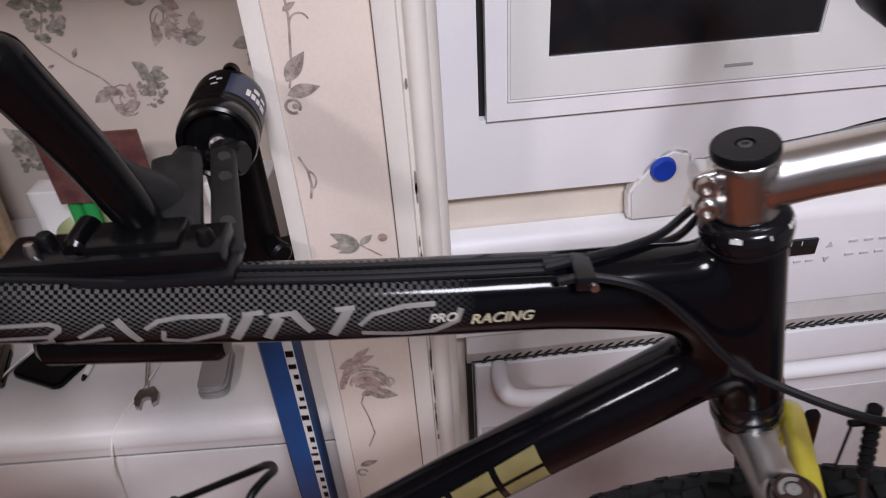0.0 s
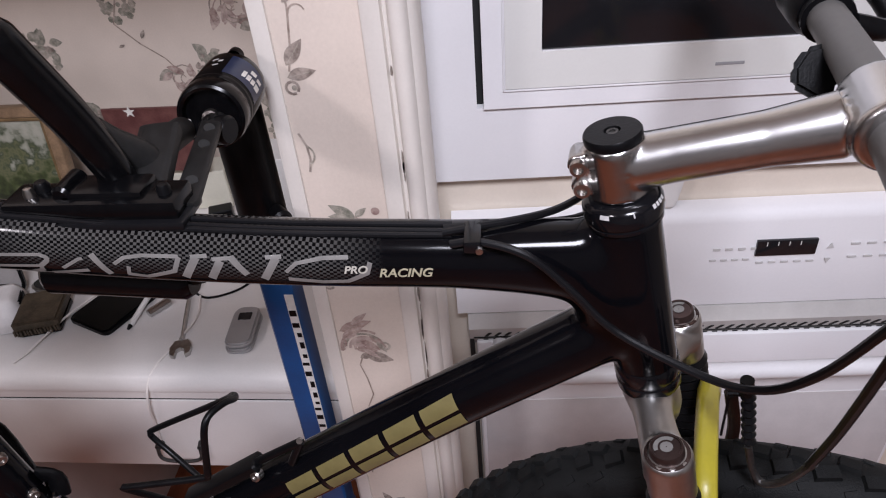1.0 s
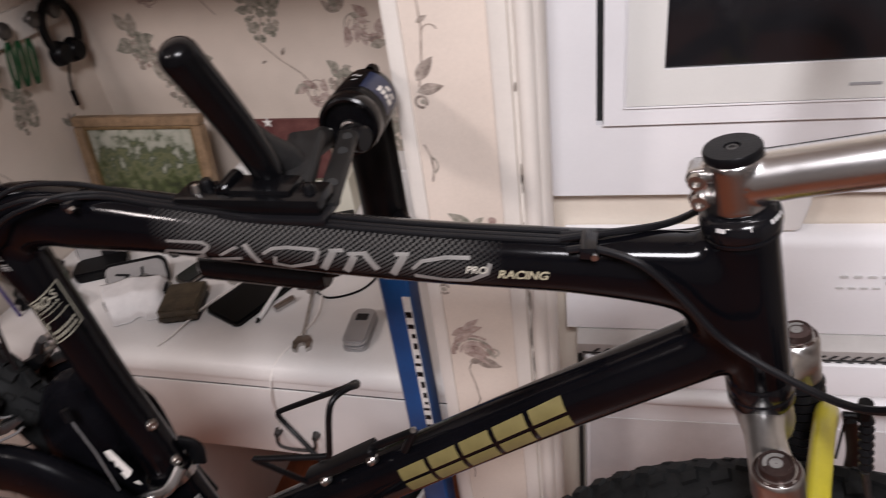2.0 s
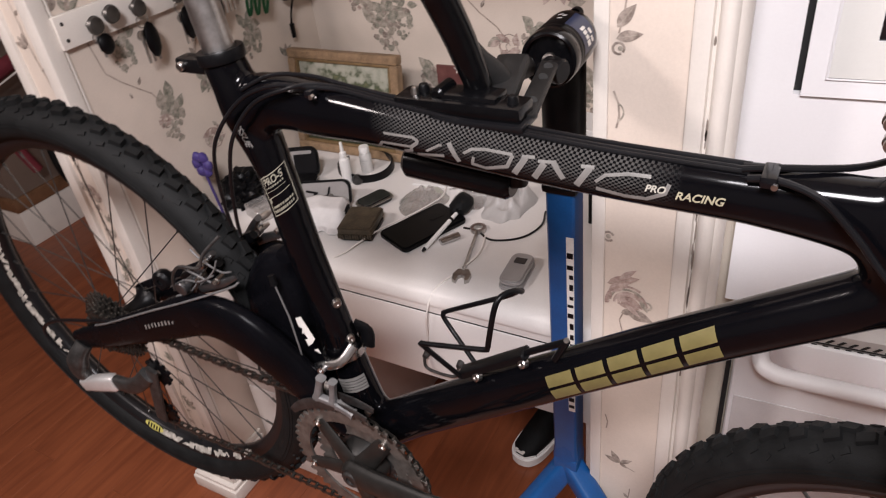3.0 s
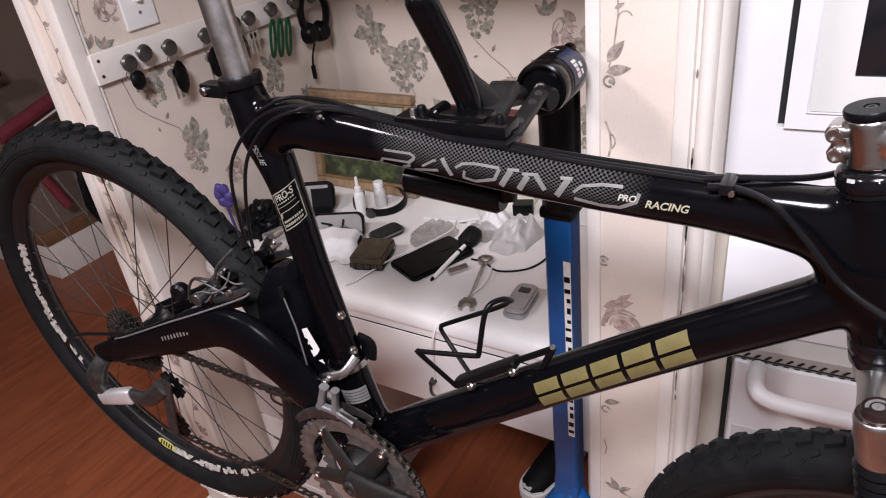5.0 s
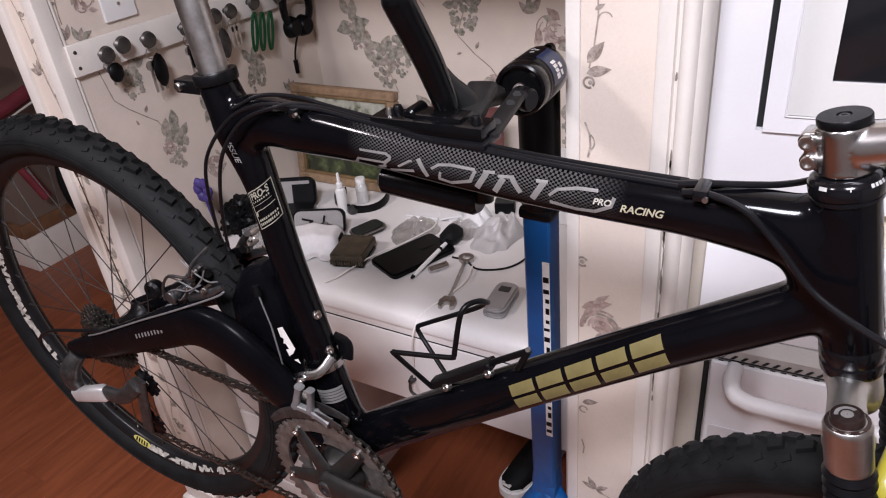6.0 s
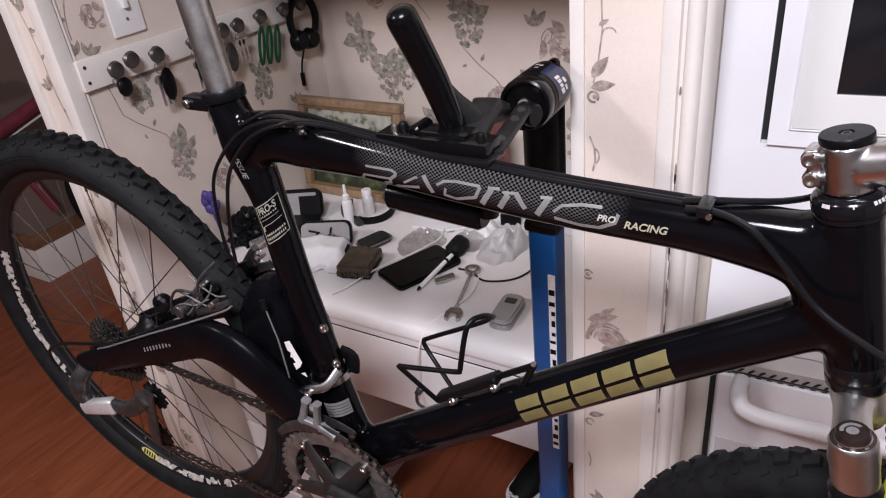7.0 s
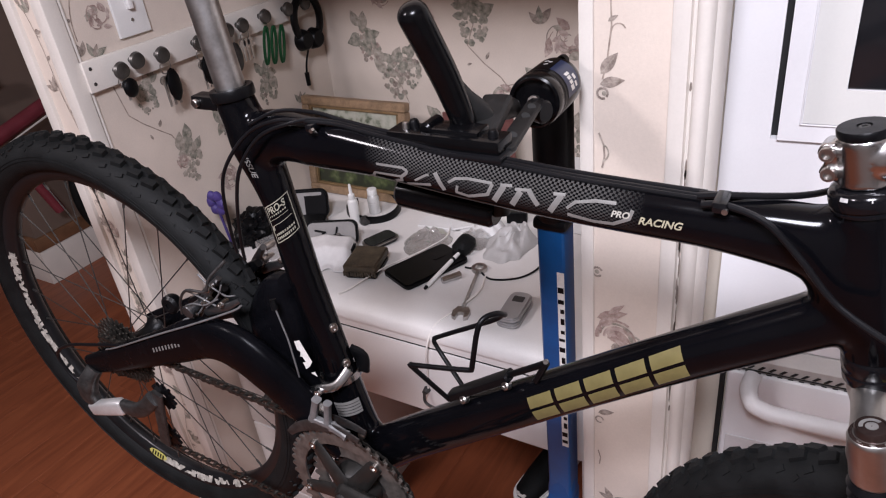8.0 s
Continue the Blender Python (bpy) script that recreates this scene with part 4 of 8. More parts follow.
def ring(bm, c, y, r, teeth, inner, th=0.003):
    vs_o, vs_i = [], []
    n = teeth * 4
    for side in (0, 1):
        o, i2 = [], []
        for k in range(n):
            a = 2 * math.pi * k / n
            rr = r + (0.0035 if k % 4 in (1, 2) else -0.0025)
            o.append(bm.verts.new((c.x + rr * math.cos(a), y + side * th, c.z + rr * math.sin(a))))
            i2.append(bm.verts.new((c.x + inner * math.cos(a), y + side * th, c.z + inner * math.sin(a))))
        vs_o.append(o)
        vs_i.append(i2)
    for k in range(n):
        j = (k + 1) % n
        bm.faces.new((vs_o[0][k], vs_o[0][j], vs_i[0][j], vs_i[0][k]))
        bm.faces.new((vs_o[1][j], vs_o[1][k], vs_i[1][k], vs_i[1][j]))
        bm.faces.new((vs_o[0][j], vs_o[0][k], vs_o[1][k], vs_o[1][j]))
        bm.faces.new((vs_i[0][k], vs_i[0][j], vs_i[1][j], vs_i[1][k]))


ring(bm, BB, BY - 0.056, 0.0930, 46, 0.0745)
part("large_chainring", bm, M_RING, bike, "worn toothed chainring", sharp=20)
bm = bmesh.new()
ring(bm, BB, BY - 0.048, 0.0650, 32, 0.0480)
part("middle_chainring", bm, M_RING, bike, "worn middle chainring", sharp=20)
bm = bmesh.new()
ring(bm, BB, BY - 0.040, 0.0400, 20, 0.024)
part("small_chainring", bm, M_DARKSTEEL, bike, "worn small chainring", sharp=20)
bm = bmesh.new()
CRANK_D = Vector((0.98, 0, 0.17)).normalized()
for k in range(5):
    a = radians(54 + 72 * k)
    e = BB + Vector((math.cos(a) * 0.080, 0, math.sin(a) * 0.080))
    tube(bm, [Vector((BB.x, BY - 0.06, BB.z)), Vector((BB.x + math.cos(a) * 0.03, BY - 0.059, BB.z + math.sin(a) * 0.03)), Vector((e.x, BY - 0.055, e.z))], [(0.005, 0.018), (0.0045, 0.0130), (0.0035, 0.0100)], 12)
cyl(bm, (BB.x, BY - 0.038, BB.z), (BB.x, BY - 0.060, BB.z), 0.034, 0.030, 28, 0.003)
M_CRANK = material("worn_dark_crank", (0.014, 0.013, 0.012), 0.42, 0.0, vary=0.3, scale=60, spec=0.3)
part("spider", bm, M_CRANK, bike, "worn dark grey five-armed spider")
bm = bmesh.new()
cyl(bm, (BB.x, BY - 0.048, BB.z), (BB.x, BY - 0.074, BB.z), 0.022, 0.0175, 24, 0.003)
o = Vector((BB.x, BY - 0.066, BB.z))
tube(bm, [o, o + CRANK_D * 0.04 + Vector((0, -0.006, 0)), o + CRANK_D * 0.11 + Vector((0, -0.012, 0)), o + CRANK_D * 0.165 + Vector((0, -0.014, 0)), o + CRANK_D * 0.183 + Vector((0, -0.014, 0))], [(0.011, 0.022), (0.010, 0.020), (0.008, 0.0165), (0.008, 0.017), (0.006, 0.011)], 16)
part("crank_arm", bm, M_CRANK, bike, "worn dark grey crank arm")
PED = o + CRANK_D * 0.168 + Vector((0, -0.014, 0))
bm = bmesh.new()
cyl(bm, PED + Vector((0, 0.01, 0)), PED + Vector((0, -0.02, 0)), 0.0075, seg=16)
cyl(bm, PED + Vector((0, -0.02, 0)), PED + Vector((0, -0.10, 0)), 0.013, 0.010, 16)
for z in (-1, 1):
    m = Matrix.Translation(PED + Vector((0, -0.06, -0.012))) @ Matrix.Rotation(radians(58), 4, "Y")
    box(bm, (-0.045, -0.04, -0.005), (-0.037, 0.038, 0.009), 0.002, 1, m) if z > 0 else box(bm, (0.037, -0.04, -0.009), (0.045, 0.038, 0.005), 0.002, 1, m)
for yy in (-0.042, 0.036):
    box(bm, (-0.045, yy, -0.006), (0.045, yy + 0.008, 0.006), 0.002, 1, Matrix.Translation(PED + Vector((0, -0.06, -0.012))) @ Matrix.Rotation(radians(58), 4, "Y"))
part("pedal", bm, M_BLACK, bike, "black cage pedal")
bm = bmesh.new()
for y in (-0.085, -0.035):
    pts = smooth_path([PED + Vector(p) for p in ((-0.03, y, 0.010), (-0.075, y, -0.035), (-0.100, y - 0.005, -0.090), (-0.085, y, -0.135), (-0.045, y, -0.150), (0.0, y, -0.120), (0.010, y, -0.075), (0.012, y, -0.035))], 4)
    tube(bm, pts, (0.006, 0.003), 10)
for p in ((-0.085, -0.06, -0.135), (-0.045, -0.06, -0.150), (-0.075, -0.06, -0.035)):
    tube(bm, [PED + Vector((p[0], -0.085, p[2])), PED + Vector((p[0], -0.035, p[2]))], (0.008, 0.003), 10)
box(bm, (-0.030, -0.088, -0.072), (0.018, -0.034, -0.044), 0.004, 1, Matrix.Translation(PED))
part("toe_clip", bm, M_BLACK, bike, "black plastic toe clip")


# ---- repair stand ----
stand = thing("repair_stand", (-0.05, 0.79, 0), "blue bicycle repair stand with black clamp head", "repair stand")
SX, SY = -0.050, 0.793
bm = bmesh.new()
box(bm, (SX - 0.0195, SY - 0.0195, 0.50), (SX + 0.0195, SY + 0.0195, 1.09), 0.007, 3)
part("post", bm, M_BLUE, stand, "blue enamelled post")
bm = bmesh.new()
tube(bm, [(SX + 0.001, SY, 1.060), (SX + 0.001, SY, 1.064), (SX + 0.001, SY, 1.225), (SX + 0.001, SY, 1.236)], [0.0245, 0.0262, 0.0262, 0.022], 28)
part("sleeve", bm, M_BLACK, stand, "matt black upper sleeve")
bm = bmesh.new()
box(bm, (SX - 0.0235, SY - 0.0235, 1.048), (SX + 0.0235, SY + 0.0235, 1.064), 0.006)
part("collar", bm, M_BLACK, stand, "black collar")
bm = bmesh.new()
cyl(bm, (SX + 0.020, SY - 0.012, 1.098), (SX + 0.036, SY - 0.034, 1.098), 0.009, 0.011, 16, 0.003)
part("knob", bm, M_BLACK, stand, "small black clamp knob")
for foot in ((-0.36, 0.50, 0.024), (0.52, 0.50, 0.024)):
    bm = bmesh.new()
    tube(bm, smooth_path([(SX, SY, 0.57), (SX, SY - 0.004, 0.525), Vector((SX, SY, 0.51)).lerp(Vector(foot), 0.10), foot], 4), 0.0195, 20, True, 4)
    part("leg", bm, M_BLUE, stand, "blue enamelled leg")
bm = bmesh.new()
box(bm, (SX - 0.0215, SY - 0.0225, 0.495), (SX + 0.0215, SY + 0.021, 0.540), 0.008)
part("leg_joint", bm, M_BLUE, stand)
# ruled white strip on the post
bm = bmesh.new()
box(bm, (SX + 0.0085, SY - 0.0205, 0.66), (SX + 0.0188, SY - 0.0196, 0.985))
ST = part("strip", bm, M_WHITEPRINT, stand, "white strip with dark marks on the post")
bm = bmesh.new()
rng = random.Random(3)
z = 0.668
while z < 0.972:
    h = rng.uniform(0.004, 0.011)
    box(bm, (SX + 0.0093 + rng.choice((0, 0.003)), SY - 0.0212, z), (SX + 0.0178, SY - 0.0204, z + h))
    z += h + rng.uniform(0.006, 0.012)
tagged(part("strip_mark", bm, M_BLACK, ST), kind="stuff")
# clamp head
CAN_F, CAN_B = Vector((-0.021, 0.676, 1.257)), Vector((-0.028, 0.766, 1.253))
CAN_D = (CAN_F - CAN_B).normalized()
bm = bmesh.new()
lathe(bm, CAN_B, CAN_D, [(0.0000, -0.004), (0.0182, -0.003), (0.0255, 0.0018), (0.0284, 0.0090), (0.0289, 0.0144), (0.0289, 0.0594), (0.0280, 0.0608), (0.0280, 0.0621), (0.0291, 0.0634), (0.0291, 0.0670), (0.0282, 0.0684), (0.0282, 0.0698), (0.0289, 0.0711), (0.0289, 0.0830), (0.0280, 0.0865), (0.0258, 0.0880), (0.0235, 0.0865), (0.0225, 0.0800), (0.0000, 0.0790)], 56)
HEADC = part("clamp_housing", bm, M_GLOSSBLACK, stand, "black clamp housing with fine turned rings")
bm = bmesh.new()
lathe(bm, CAN_B - CAN_D * 0.002 + Vector((0.004, 0, 0.022)), -CAN_D, [(0.007, -0.006), (0.007, 0.004), (0.005, 0.007), (0, 0.007)], 16)
part("end_cap", bm, M_RUBBER2, HEADC)
CAN_U = Vector((1, 0, 0)) - CAN_D * CAN_D.x
CAN_U.normalize()
CAN_W = CAN_D.cross(CAN_U)
if CAN_W.z < 0:
    CAN_W = -CAN_W


def can_patch(a0, a1, l0, l1, r, skew=0.0, n=10):
    bm = bmesh.new()
    rows = []
    for k in range(n + 1):
        w = radians(a0 + (a1 - a0) * k / n)
        o = (CAN_U * math.cos(w) + CAN_W * math.sin(w)) * r
        rows.append([bm.verts.new(CAN_B + CAN_D * (l0 + (l1 - l0) * j / 3 + skew * k / n) + o) for j in range(4)])
    for a, b in zip(rows, rows[1:]):
        for j in range(3):
            bm.faces.new((a[j], b[j], b[j + 1], a[j + 1]))
    return bm


part("blue_label", can_patch(-6, 74, 0.018, 0.058, 0.0292), M_NAVY, HEADC, "dark navy label")
for a0, a1, l0, l1 in ((4, 16, 0.036, 0.046), (18, 26, 0.037, 0.046), (28, 36, 0.037, 0.047), (38, 45, 0.036, 0.048), (6, 18, 0.026, 0.032), (22, 34, 0.025, 0.032)):
    part("label_print", can_patch(a0, a1, l0, l1, 0.0295, 0.002, 4), M_WHITEPRINT, HEADC)
for a0, a1, l0, l1 in ((84, 92, 0.030, 0.034), (94, 104, 0.026, 0.030), (88, 98, 0.040, 0.043)):
    part("label_print", can_patch(a0, a1, l0, l1, 0.0293, 0.001, 4), M_GREYPRINT, HEADC)
bm = bmesh.new()
lathe(bm, (-0.024, 0.664, 1.2565), (0.93, -0.30, -0.02), [(0, 0), (0.004, 0), (0.004, 0.007), (0.0108, 0.008), (0.0120, 0.010), (0.0120, 0.014), (0.0102, 0.0155), (0.0102, 0.0180), (0.0120, 0.0195), (0.0120, 0.0260), (0.010, 0.0285), (0, 0.0285)], 28)
part("adjuster", bm, M_BLACK, stand, "black adjuster knob")
M_CAST = material("grey_cast_bracket", (0.012, 0.0118, 0.0118), 0.5, 0.0, vary=0.3, scale=90, spec=0.2)


def bar_between(a, b, w, th, name, mat, label=""):
    bm = bmesh.new()
    a, b = Vector(a), Vector(b)
    tube(bm, [a, a.lerp(b, 0.03), a.lerp(b, 0.97), b], [(th * 0.8, w * 0.7), (th, w), (th, w), (th * 0.8, w * 0.7)], 16, True, 5)
    return part(name, bm, mat, stand, label)


bm = bmesh.new()
tube(bm, [(-0.018, 0.582, 1.281), (-0.020, 0.586, 1.280), (-0.033, 0.648, 1.261), (-0.034, 0.652, 1.260)], [0.009, 0.0108, 0.0108, 0.009], 20)
part("clamp_arm", bm, M_CAST, stand, "grey cast clamp arm")
# alloy plate in plain white: its bright reflection is put into the colour
bm = bmesh.new()
box(bm, (-0.041, 0.654, 1.250), (-0.028, 0.659, 1.266), 0.0015, 2)
part("spacer_plate", bm, M_WHITE2, stand, "alloy spacer plate, its reflection painted white")
bar_between((-0.018, 0.594, 1.290), (-0.005, 0.526, 1.276), 0.014, 0.006, "bracket", M_CAST, "grey cast bracket")
LP = bar_between((-0.014, 0.672, 1.262), (0.024, 0.516, 1.274), 0.0085, 0.003, "link_plate", M_CAST, "grey steel link plate")
for f in (0.22, 0.42, 0.80):
    c = Vector((-0.014, 0.672, 1.262)).lerp(Vector((0.024, 0.516, 1.274)), f)
    bm = bmesh.new()
    cyl(bm, c + Vector((0.0, 0.0, -0.001)), c + Vector((0.0020, -0.0022, 0.0045)), 0.0042, seg=12)
    part("slot", bm, M_DARKGAP, LP)
for p, r in (((-0.012, 0.580, 1.282), 0.0062), ((-0.016, 0.668, 1.262), 0.0065), ((-0.006, 0.522, 1.283), 0.0040)):
    bm = bmesh.new()
    lathe(bm, p, (0.25, -1, 0.2), [(r, -0.004), (r, 0.004), (r * 0.7, 0.0055), (0, 0.0055)], 14)
    part("pin", bm, M_STEEL, stand, "steel pivot pin")
bm = bmesh.new()
box(bm, (-0.086, 0.502, 1.2735), (0.026, 0.530, 1.2865), 0.003, 2)
box(bm, (-0.050, 0.508, 1.280), (0.004, 0.532, 1.2905), 0.003, 2)
cyl(bm, (-0.048, 0.508, 1.288), (-0.048, 0.534, 1.288), 0.0065, seg=20, bevel=0.002)
UJ = part("upper_jaw", bm, M_GLOSSBLACK, stand, "black clamp jaw")
bm = bmesh.new()
box(bm, (-0.088, 0.498, 1.2690), (0.030, 0.530, 1.2745), 0.002, 2)
part("jaw_pad", bm, M_RUBBER2, UJ, "black rubber pad")
for x, y, r in ((-0.066, 0.520, 0.0050), (-0.070, 0.512, 0.0035), (0.016, 0.514, 0.0045)):
    bm = bmesh.new()
    lathe(bm, (x, y, 1.2865), (0, 0, 1), [(r, -0.008), (r, 0.003), (r * 0.7, 0.006), (0, 0.0065)], 14)
    part("jaw_bolt", bm, M_BLACK if r > 0.0038 else M_STEEL, UJ)
bm = bmesh.new()
tube(bm, [(-0.104, 0.536, 1.2105), (-0.100, 0.536, 1.2100), (-0.002, 0.536, 1.2035), (0.003, 0.536, 1.203)], [0.013, 0.0165, 0.0165, 0.013], 24)
part("lower_jaw", bm, M_GLOSSBLACK, stand, "black rubber roller jaw")
bm = bmesh.new()
tube(bm, [(-0.008, 0.538, 1.204), (0.004, 0.538, 1.206), (0.010, 0.535, 1.236)], [0.010, 0.011, 0.009], 14)
part("jaw_yoke", bm, M_CAST, stand, "grey cast yoke")
bm = bmesh.new()
tube(bm, smooth_path([(-0.034, 0.536, 1.316), (-0.028, 0.545, 1.302), (-0.020, 0.556, 1.288), (-0.012, 0.560, 1.274)], 4), [(0.013, 0.013)] * 13, 18)
part("lever_root", bm, M_CAST, stand, "grey cast lever root")
bm = bmesh.new()
pts = smooth_path([(-0.022, 0.534, 1.284), (-0.024, 0.532, 1.297), (-0.028, 0.529, 1.314), (-0.033, 0.523, 1.338), (-0.043, 0.506, 1.3860)], 4)
rs = [0.0108 + 0.0026 * k / (len(pts) - 1) for k in range(len(pts))]
tip, ax = Vector(pts[-1]), Vector((-0.16, -0.35, 0.92)).normalized()
for k in range(1, 7):
    w = radians(15 * k)
    pts.append(tip + ax * (0.011 * math.sin(w)))
    rs.append(max(0.0134 * math.cos(w) ** 0.8, 0.0008))
tube(bm, pts, rs, 24)
part("clamp_lever", bm, M_GLOSSBLACK, stand, "black rubber clamp lever")

# ---- bicycle: drive train, cables, prints ----
# cassette
bm = bmesh.new()
for k, (r, n) in enumerate(((0.056, 32), (0.050, 28), (0.044, 24), (0.038, 21), (0.033, 18), (0.028, 15), (0.024, 12))):
    ring(bm, REAR_HUB, BY - 0.030 - 0.0045 * k, r, n, 0.016, 0.0018)
tagged(part("cassette", bm, M_CHAIN, bike, "oily dark cassette", sharp=20))
# rear derailleur
DY = BY - 0.066
bm = bmesh.new()
tube(bm, smooth_path([(-0.668, DY + 0.006, 0.868), (-0.682, DY - 0.006, 0.845), (-0.690, DY - 0.008, 0.822), (-0.686, DY - 0.006, 0.800)], 4), [(0.008, 0.013), (0.009, 0.013), (0.010, 0.013), (0.010, 0.014), (0.010, 0.015), (0.011, 0.016), (0.011, 0.016), (0.011, 0.015), (0.011, 0.014), (0.011, 0.013), (0.010, 0.013), (0.009, 0.012), (0.008, 0.010)], 14, True, 3)
lathe(bm, (-0.690, DY - 0.006, 0.826), (0, -1, 0), [(0.011, 0), (0.011, 0.010), (0.008, 0.012), (0.005, 0.012), (0.005, 0.009), (0, 0.009)], 18)
RD = part("rear_derailleur", bm, M_DARKSTEEL, bike, "worn grey rear derailleur")
bm = bmesh.new()
tube(bm, [(-0.696, 0.436, 0.789), (-0.692, 0.436, 0.790), (-0.650, 0.436, 0.806), (-0.610, 0.436, 0.822), (-0.605, 0.436, 0.823)], [(0.006, 0.009), (0.009, 0.0115), (0.009, 0.0125), (0.009, 0.0135), (0.006, 0.011)], 16, True, 4)
part("parallelogram", bm, material("bright_brushed_alloy", (0.75, 0.74, 0.73), 0.48, 0.75, vary=0.1), RD, "bright silver link body")
bm = bmesh.new()
tube(bm, smooth_path([(-0.606, 0.438, 0.822), (-0.575, 0.438, 0.826), (-0.548, 0.438, 0.842), (-0.522, 0.440, 0.866)], 4), (0.007, 0.0125), 14, True, 3)
tube(bm, smooth_path([(-0.508, DY - 0.004, 0.880), (-0.520, DY - 0.004, 0.84), (-0.538, DY - 0.004, 0.772)], 4), (0.003, 0.010), 12, True, 4)
part("pulley_cage", bm, M_DARKSTEEL, RD, "worn pulley cage")
for c in ((-0.511, 0.866), (-0.537, 0.779)):
    bm = bmesh.new()
    ring(bm, Vector((c[0], 0, c[1])), DY + 0.004, 0.020, 11, 0.006, 0.004)
    part("pulley", bm, M_BLACK, RD, "black jockey pulley", sharp=20)
bm = bmesh.new()
tube(bm, smooth_path([(-0.545, 0.446, 0.950), (-0.615, 0.440, 0.935), (-0.690, 0.437, 0.914), (-0.732, 0.436, 0.885), (-0.722, 0.436, 0.850), (-0.70, 0.438, 0.832)], 5), 0.0026, 10)
part("shift_cable", bm, M_RUBBER2, bike, "black cable housing")


# chain: plates along its two straight runs and round the sprockets
def chain_path():
    cy = BY - 0.052
    top = [REAR_HUB + Vector((-0.01, cy + 0.002 - BY, 0.040)), BB + Vector((0, cy - BY, 0.0925))]
    pts = []
    for k in range(37):
        pts.append(top[0].lerp(top[1], k / 36))
    for k in range(1, 18):
        a = radians(90 - 10 * k)
        pts.append(Vector((BB.x + 0.0925 * math.cos(a), cy, BB.z + 0.0925 * math.sin(a))))
    a = Vector((BB.x, cy, BB.z - 0.0925))
    b = Vector((-0.537, DY + 0.006, 0.759))
    for k in range(1, 29):
        pts.append(a.lerp(b, k / 28))
    for k in range(1, 8):
        t = radians(270 - 25 * k)
        pts.append(Vector((-0.537 + 0.02 * math.cos(t), DY + 0.006, 0.779 + 0.02 * math.sin(t))))
    c = Vector((-0.530, DY + 0.006, 0.866))
    for k in range(1, 7):
        pts.append(pts[-1].lerp(c, 0.25))
    return pts


CP = chain_path()
bm = bmesh.new()
rest = 0.0127
seg_pts = [CP[0]]
for p in CP[1:]:
    while (p - seg_pts[-1]).length > rest:
        seg_pts.append(seg_pts[-1] + (p - seg_pts[-1]).normalized() * rest)
for k, (a, b) in enumerate(zip(seg_pts, seg_pts[1:])):
    for s in (-1, 1):
        o = Vector((0, s * (0.0034 if k % 2 else 0.0024), 0))
        tube(bm, [a + o - (b - a) * 0.1, a + o, a.lerp(b, 0.5) + o, b + o, b + o + (b - a) * 0.1], [(0.0006, 0.002), (0.0007, 0.0042), (0.0007, 0.003), (0.0007, 0.0042), (0.0006, 0.002)], 8)
    cyl(bm, a + Vector((0, -0.0042, 0)), a + Vector((0, 0.0042, 0)), 0.0026, seg=8)
tagged(part("chain", bm, M_CHAIN, bike, "oily dark chain"), kind="stuff")

bm = bmesh.new()
outline = [(-0.2455, 1.0225), (-0.2365, 1.0270), (-0.2245, 0.9985), (-0.2300, 0.9900), (-0.2375, 0.9835), (-0.2400, 0.9930), (-0.2350, 0.9950), (-0.2385, 1.0020), (-0.2420, 1.0010), (-0.2395, 1.0090), (-0.2440, 1.0105)]
bm.faces.new([bm.verts.new((x, BY - 0.0335, z)) for x, z in outline])
bm.faces.new([bm.verts.new((x, BY - 0.0335, z)) for x, z in ((-0.2310, 0.9800), (-0.2240, 0.9840), (-0.2215, 0.9770))])
flash = part("side_flash", bm, M_WHITEPRINT, bike, "jagged white flash on the pivot body")
# chainring bolts
for k in range(5):
    a = radians(54 + 72 * k)
    bm = bmesh.new()
    lathe(bm, (BB.x + 0.078 * math.cos(a), BY - 0.058, BB.z + 0.078 * math.sin(a)), (0, -1, 0), [(0.005, -0.002), (0.005, 0.0025), (0.003, 0.003), (0.003, 0.001), (0, 0.001)], 14)
    part("ring_bolt", bm, M_STEEL, bike)
bm = bmesh.new()
lathe(bm, (BB.x, BY - 0.075, BB.z), (0, -1, 0), [(0.0125, -0.004), (0.0125, 0.001), (0.010, 0.003), (0.006, 0.003), (0.006, 0), (0, 0)], 24)
part("crank_cap", bm, M_DARKSTEEL, bike, "round crank cap")

# front derailleur and grey seat tube band
ST_A, ST_B = Vector((-0.2535, BY, 1.19)), Vector((-0.207, BY, 0.90))


def on_seat(z):
    return ST_A.lerp(ST_B, (ST_A.z - z) / (ST_A.z - ST_B.z))


bm = bmesh.new()
d0 = (ST_A - ST_B).normalized()
lathe(bm, on_seat(0.960), d0, [(0.0245, -0.0045), (0.0266, -0.0045), (0.0268, 0), (0.0266, 0.0045), (0.0245, 0.0045)], 32)
pts = smooth_path([on_seat(0.968) + Vector((0.026, -0.010, 0.012)), on_seat(0.960) + Vector((0.014, -0.026, 0.004)), on_seat(0.955) + Vector((-0.010, -0.031, 0)), on_seat(0.943) + Vector((-0.036, -0.034, -0.004)), on_seat(0.935) + Vector((-0.042, -0.036, -0.012))], 4)
tube(bm, pts, (0.0045, 0.0060), 12, True, 3)
for q, r in (((-0.020, -0.038, -0.012), 0.006), ((-0.034, -0.040, -0.024), 0.005), ((-0.046, -0.038, -0.034), 0.006), ((-0.008, -0.036, 0.002), 0.005)):
    c = on_seat(0.953) + Vector(q)
    lathe(bm, c, (0.2, -1, 0.2), [(r, -0.010), (r, 0.002), (r * 0.8, 0.005), (r * 0.4, 0.005), (r * 0.4, 0.002), (0, 0.002)], 12)
FD = part("front_derailleur", bm, M_ALU, bike, "silver front derailleur clamp")
bm = bmesh.new()
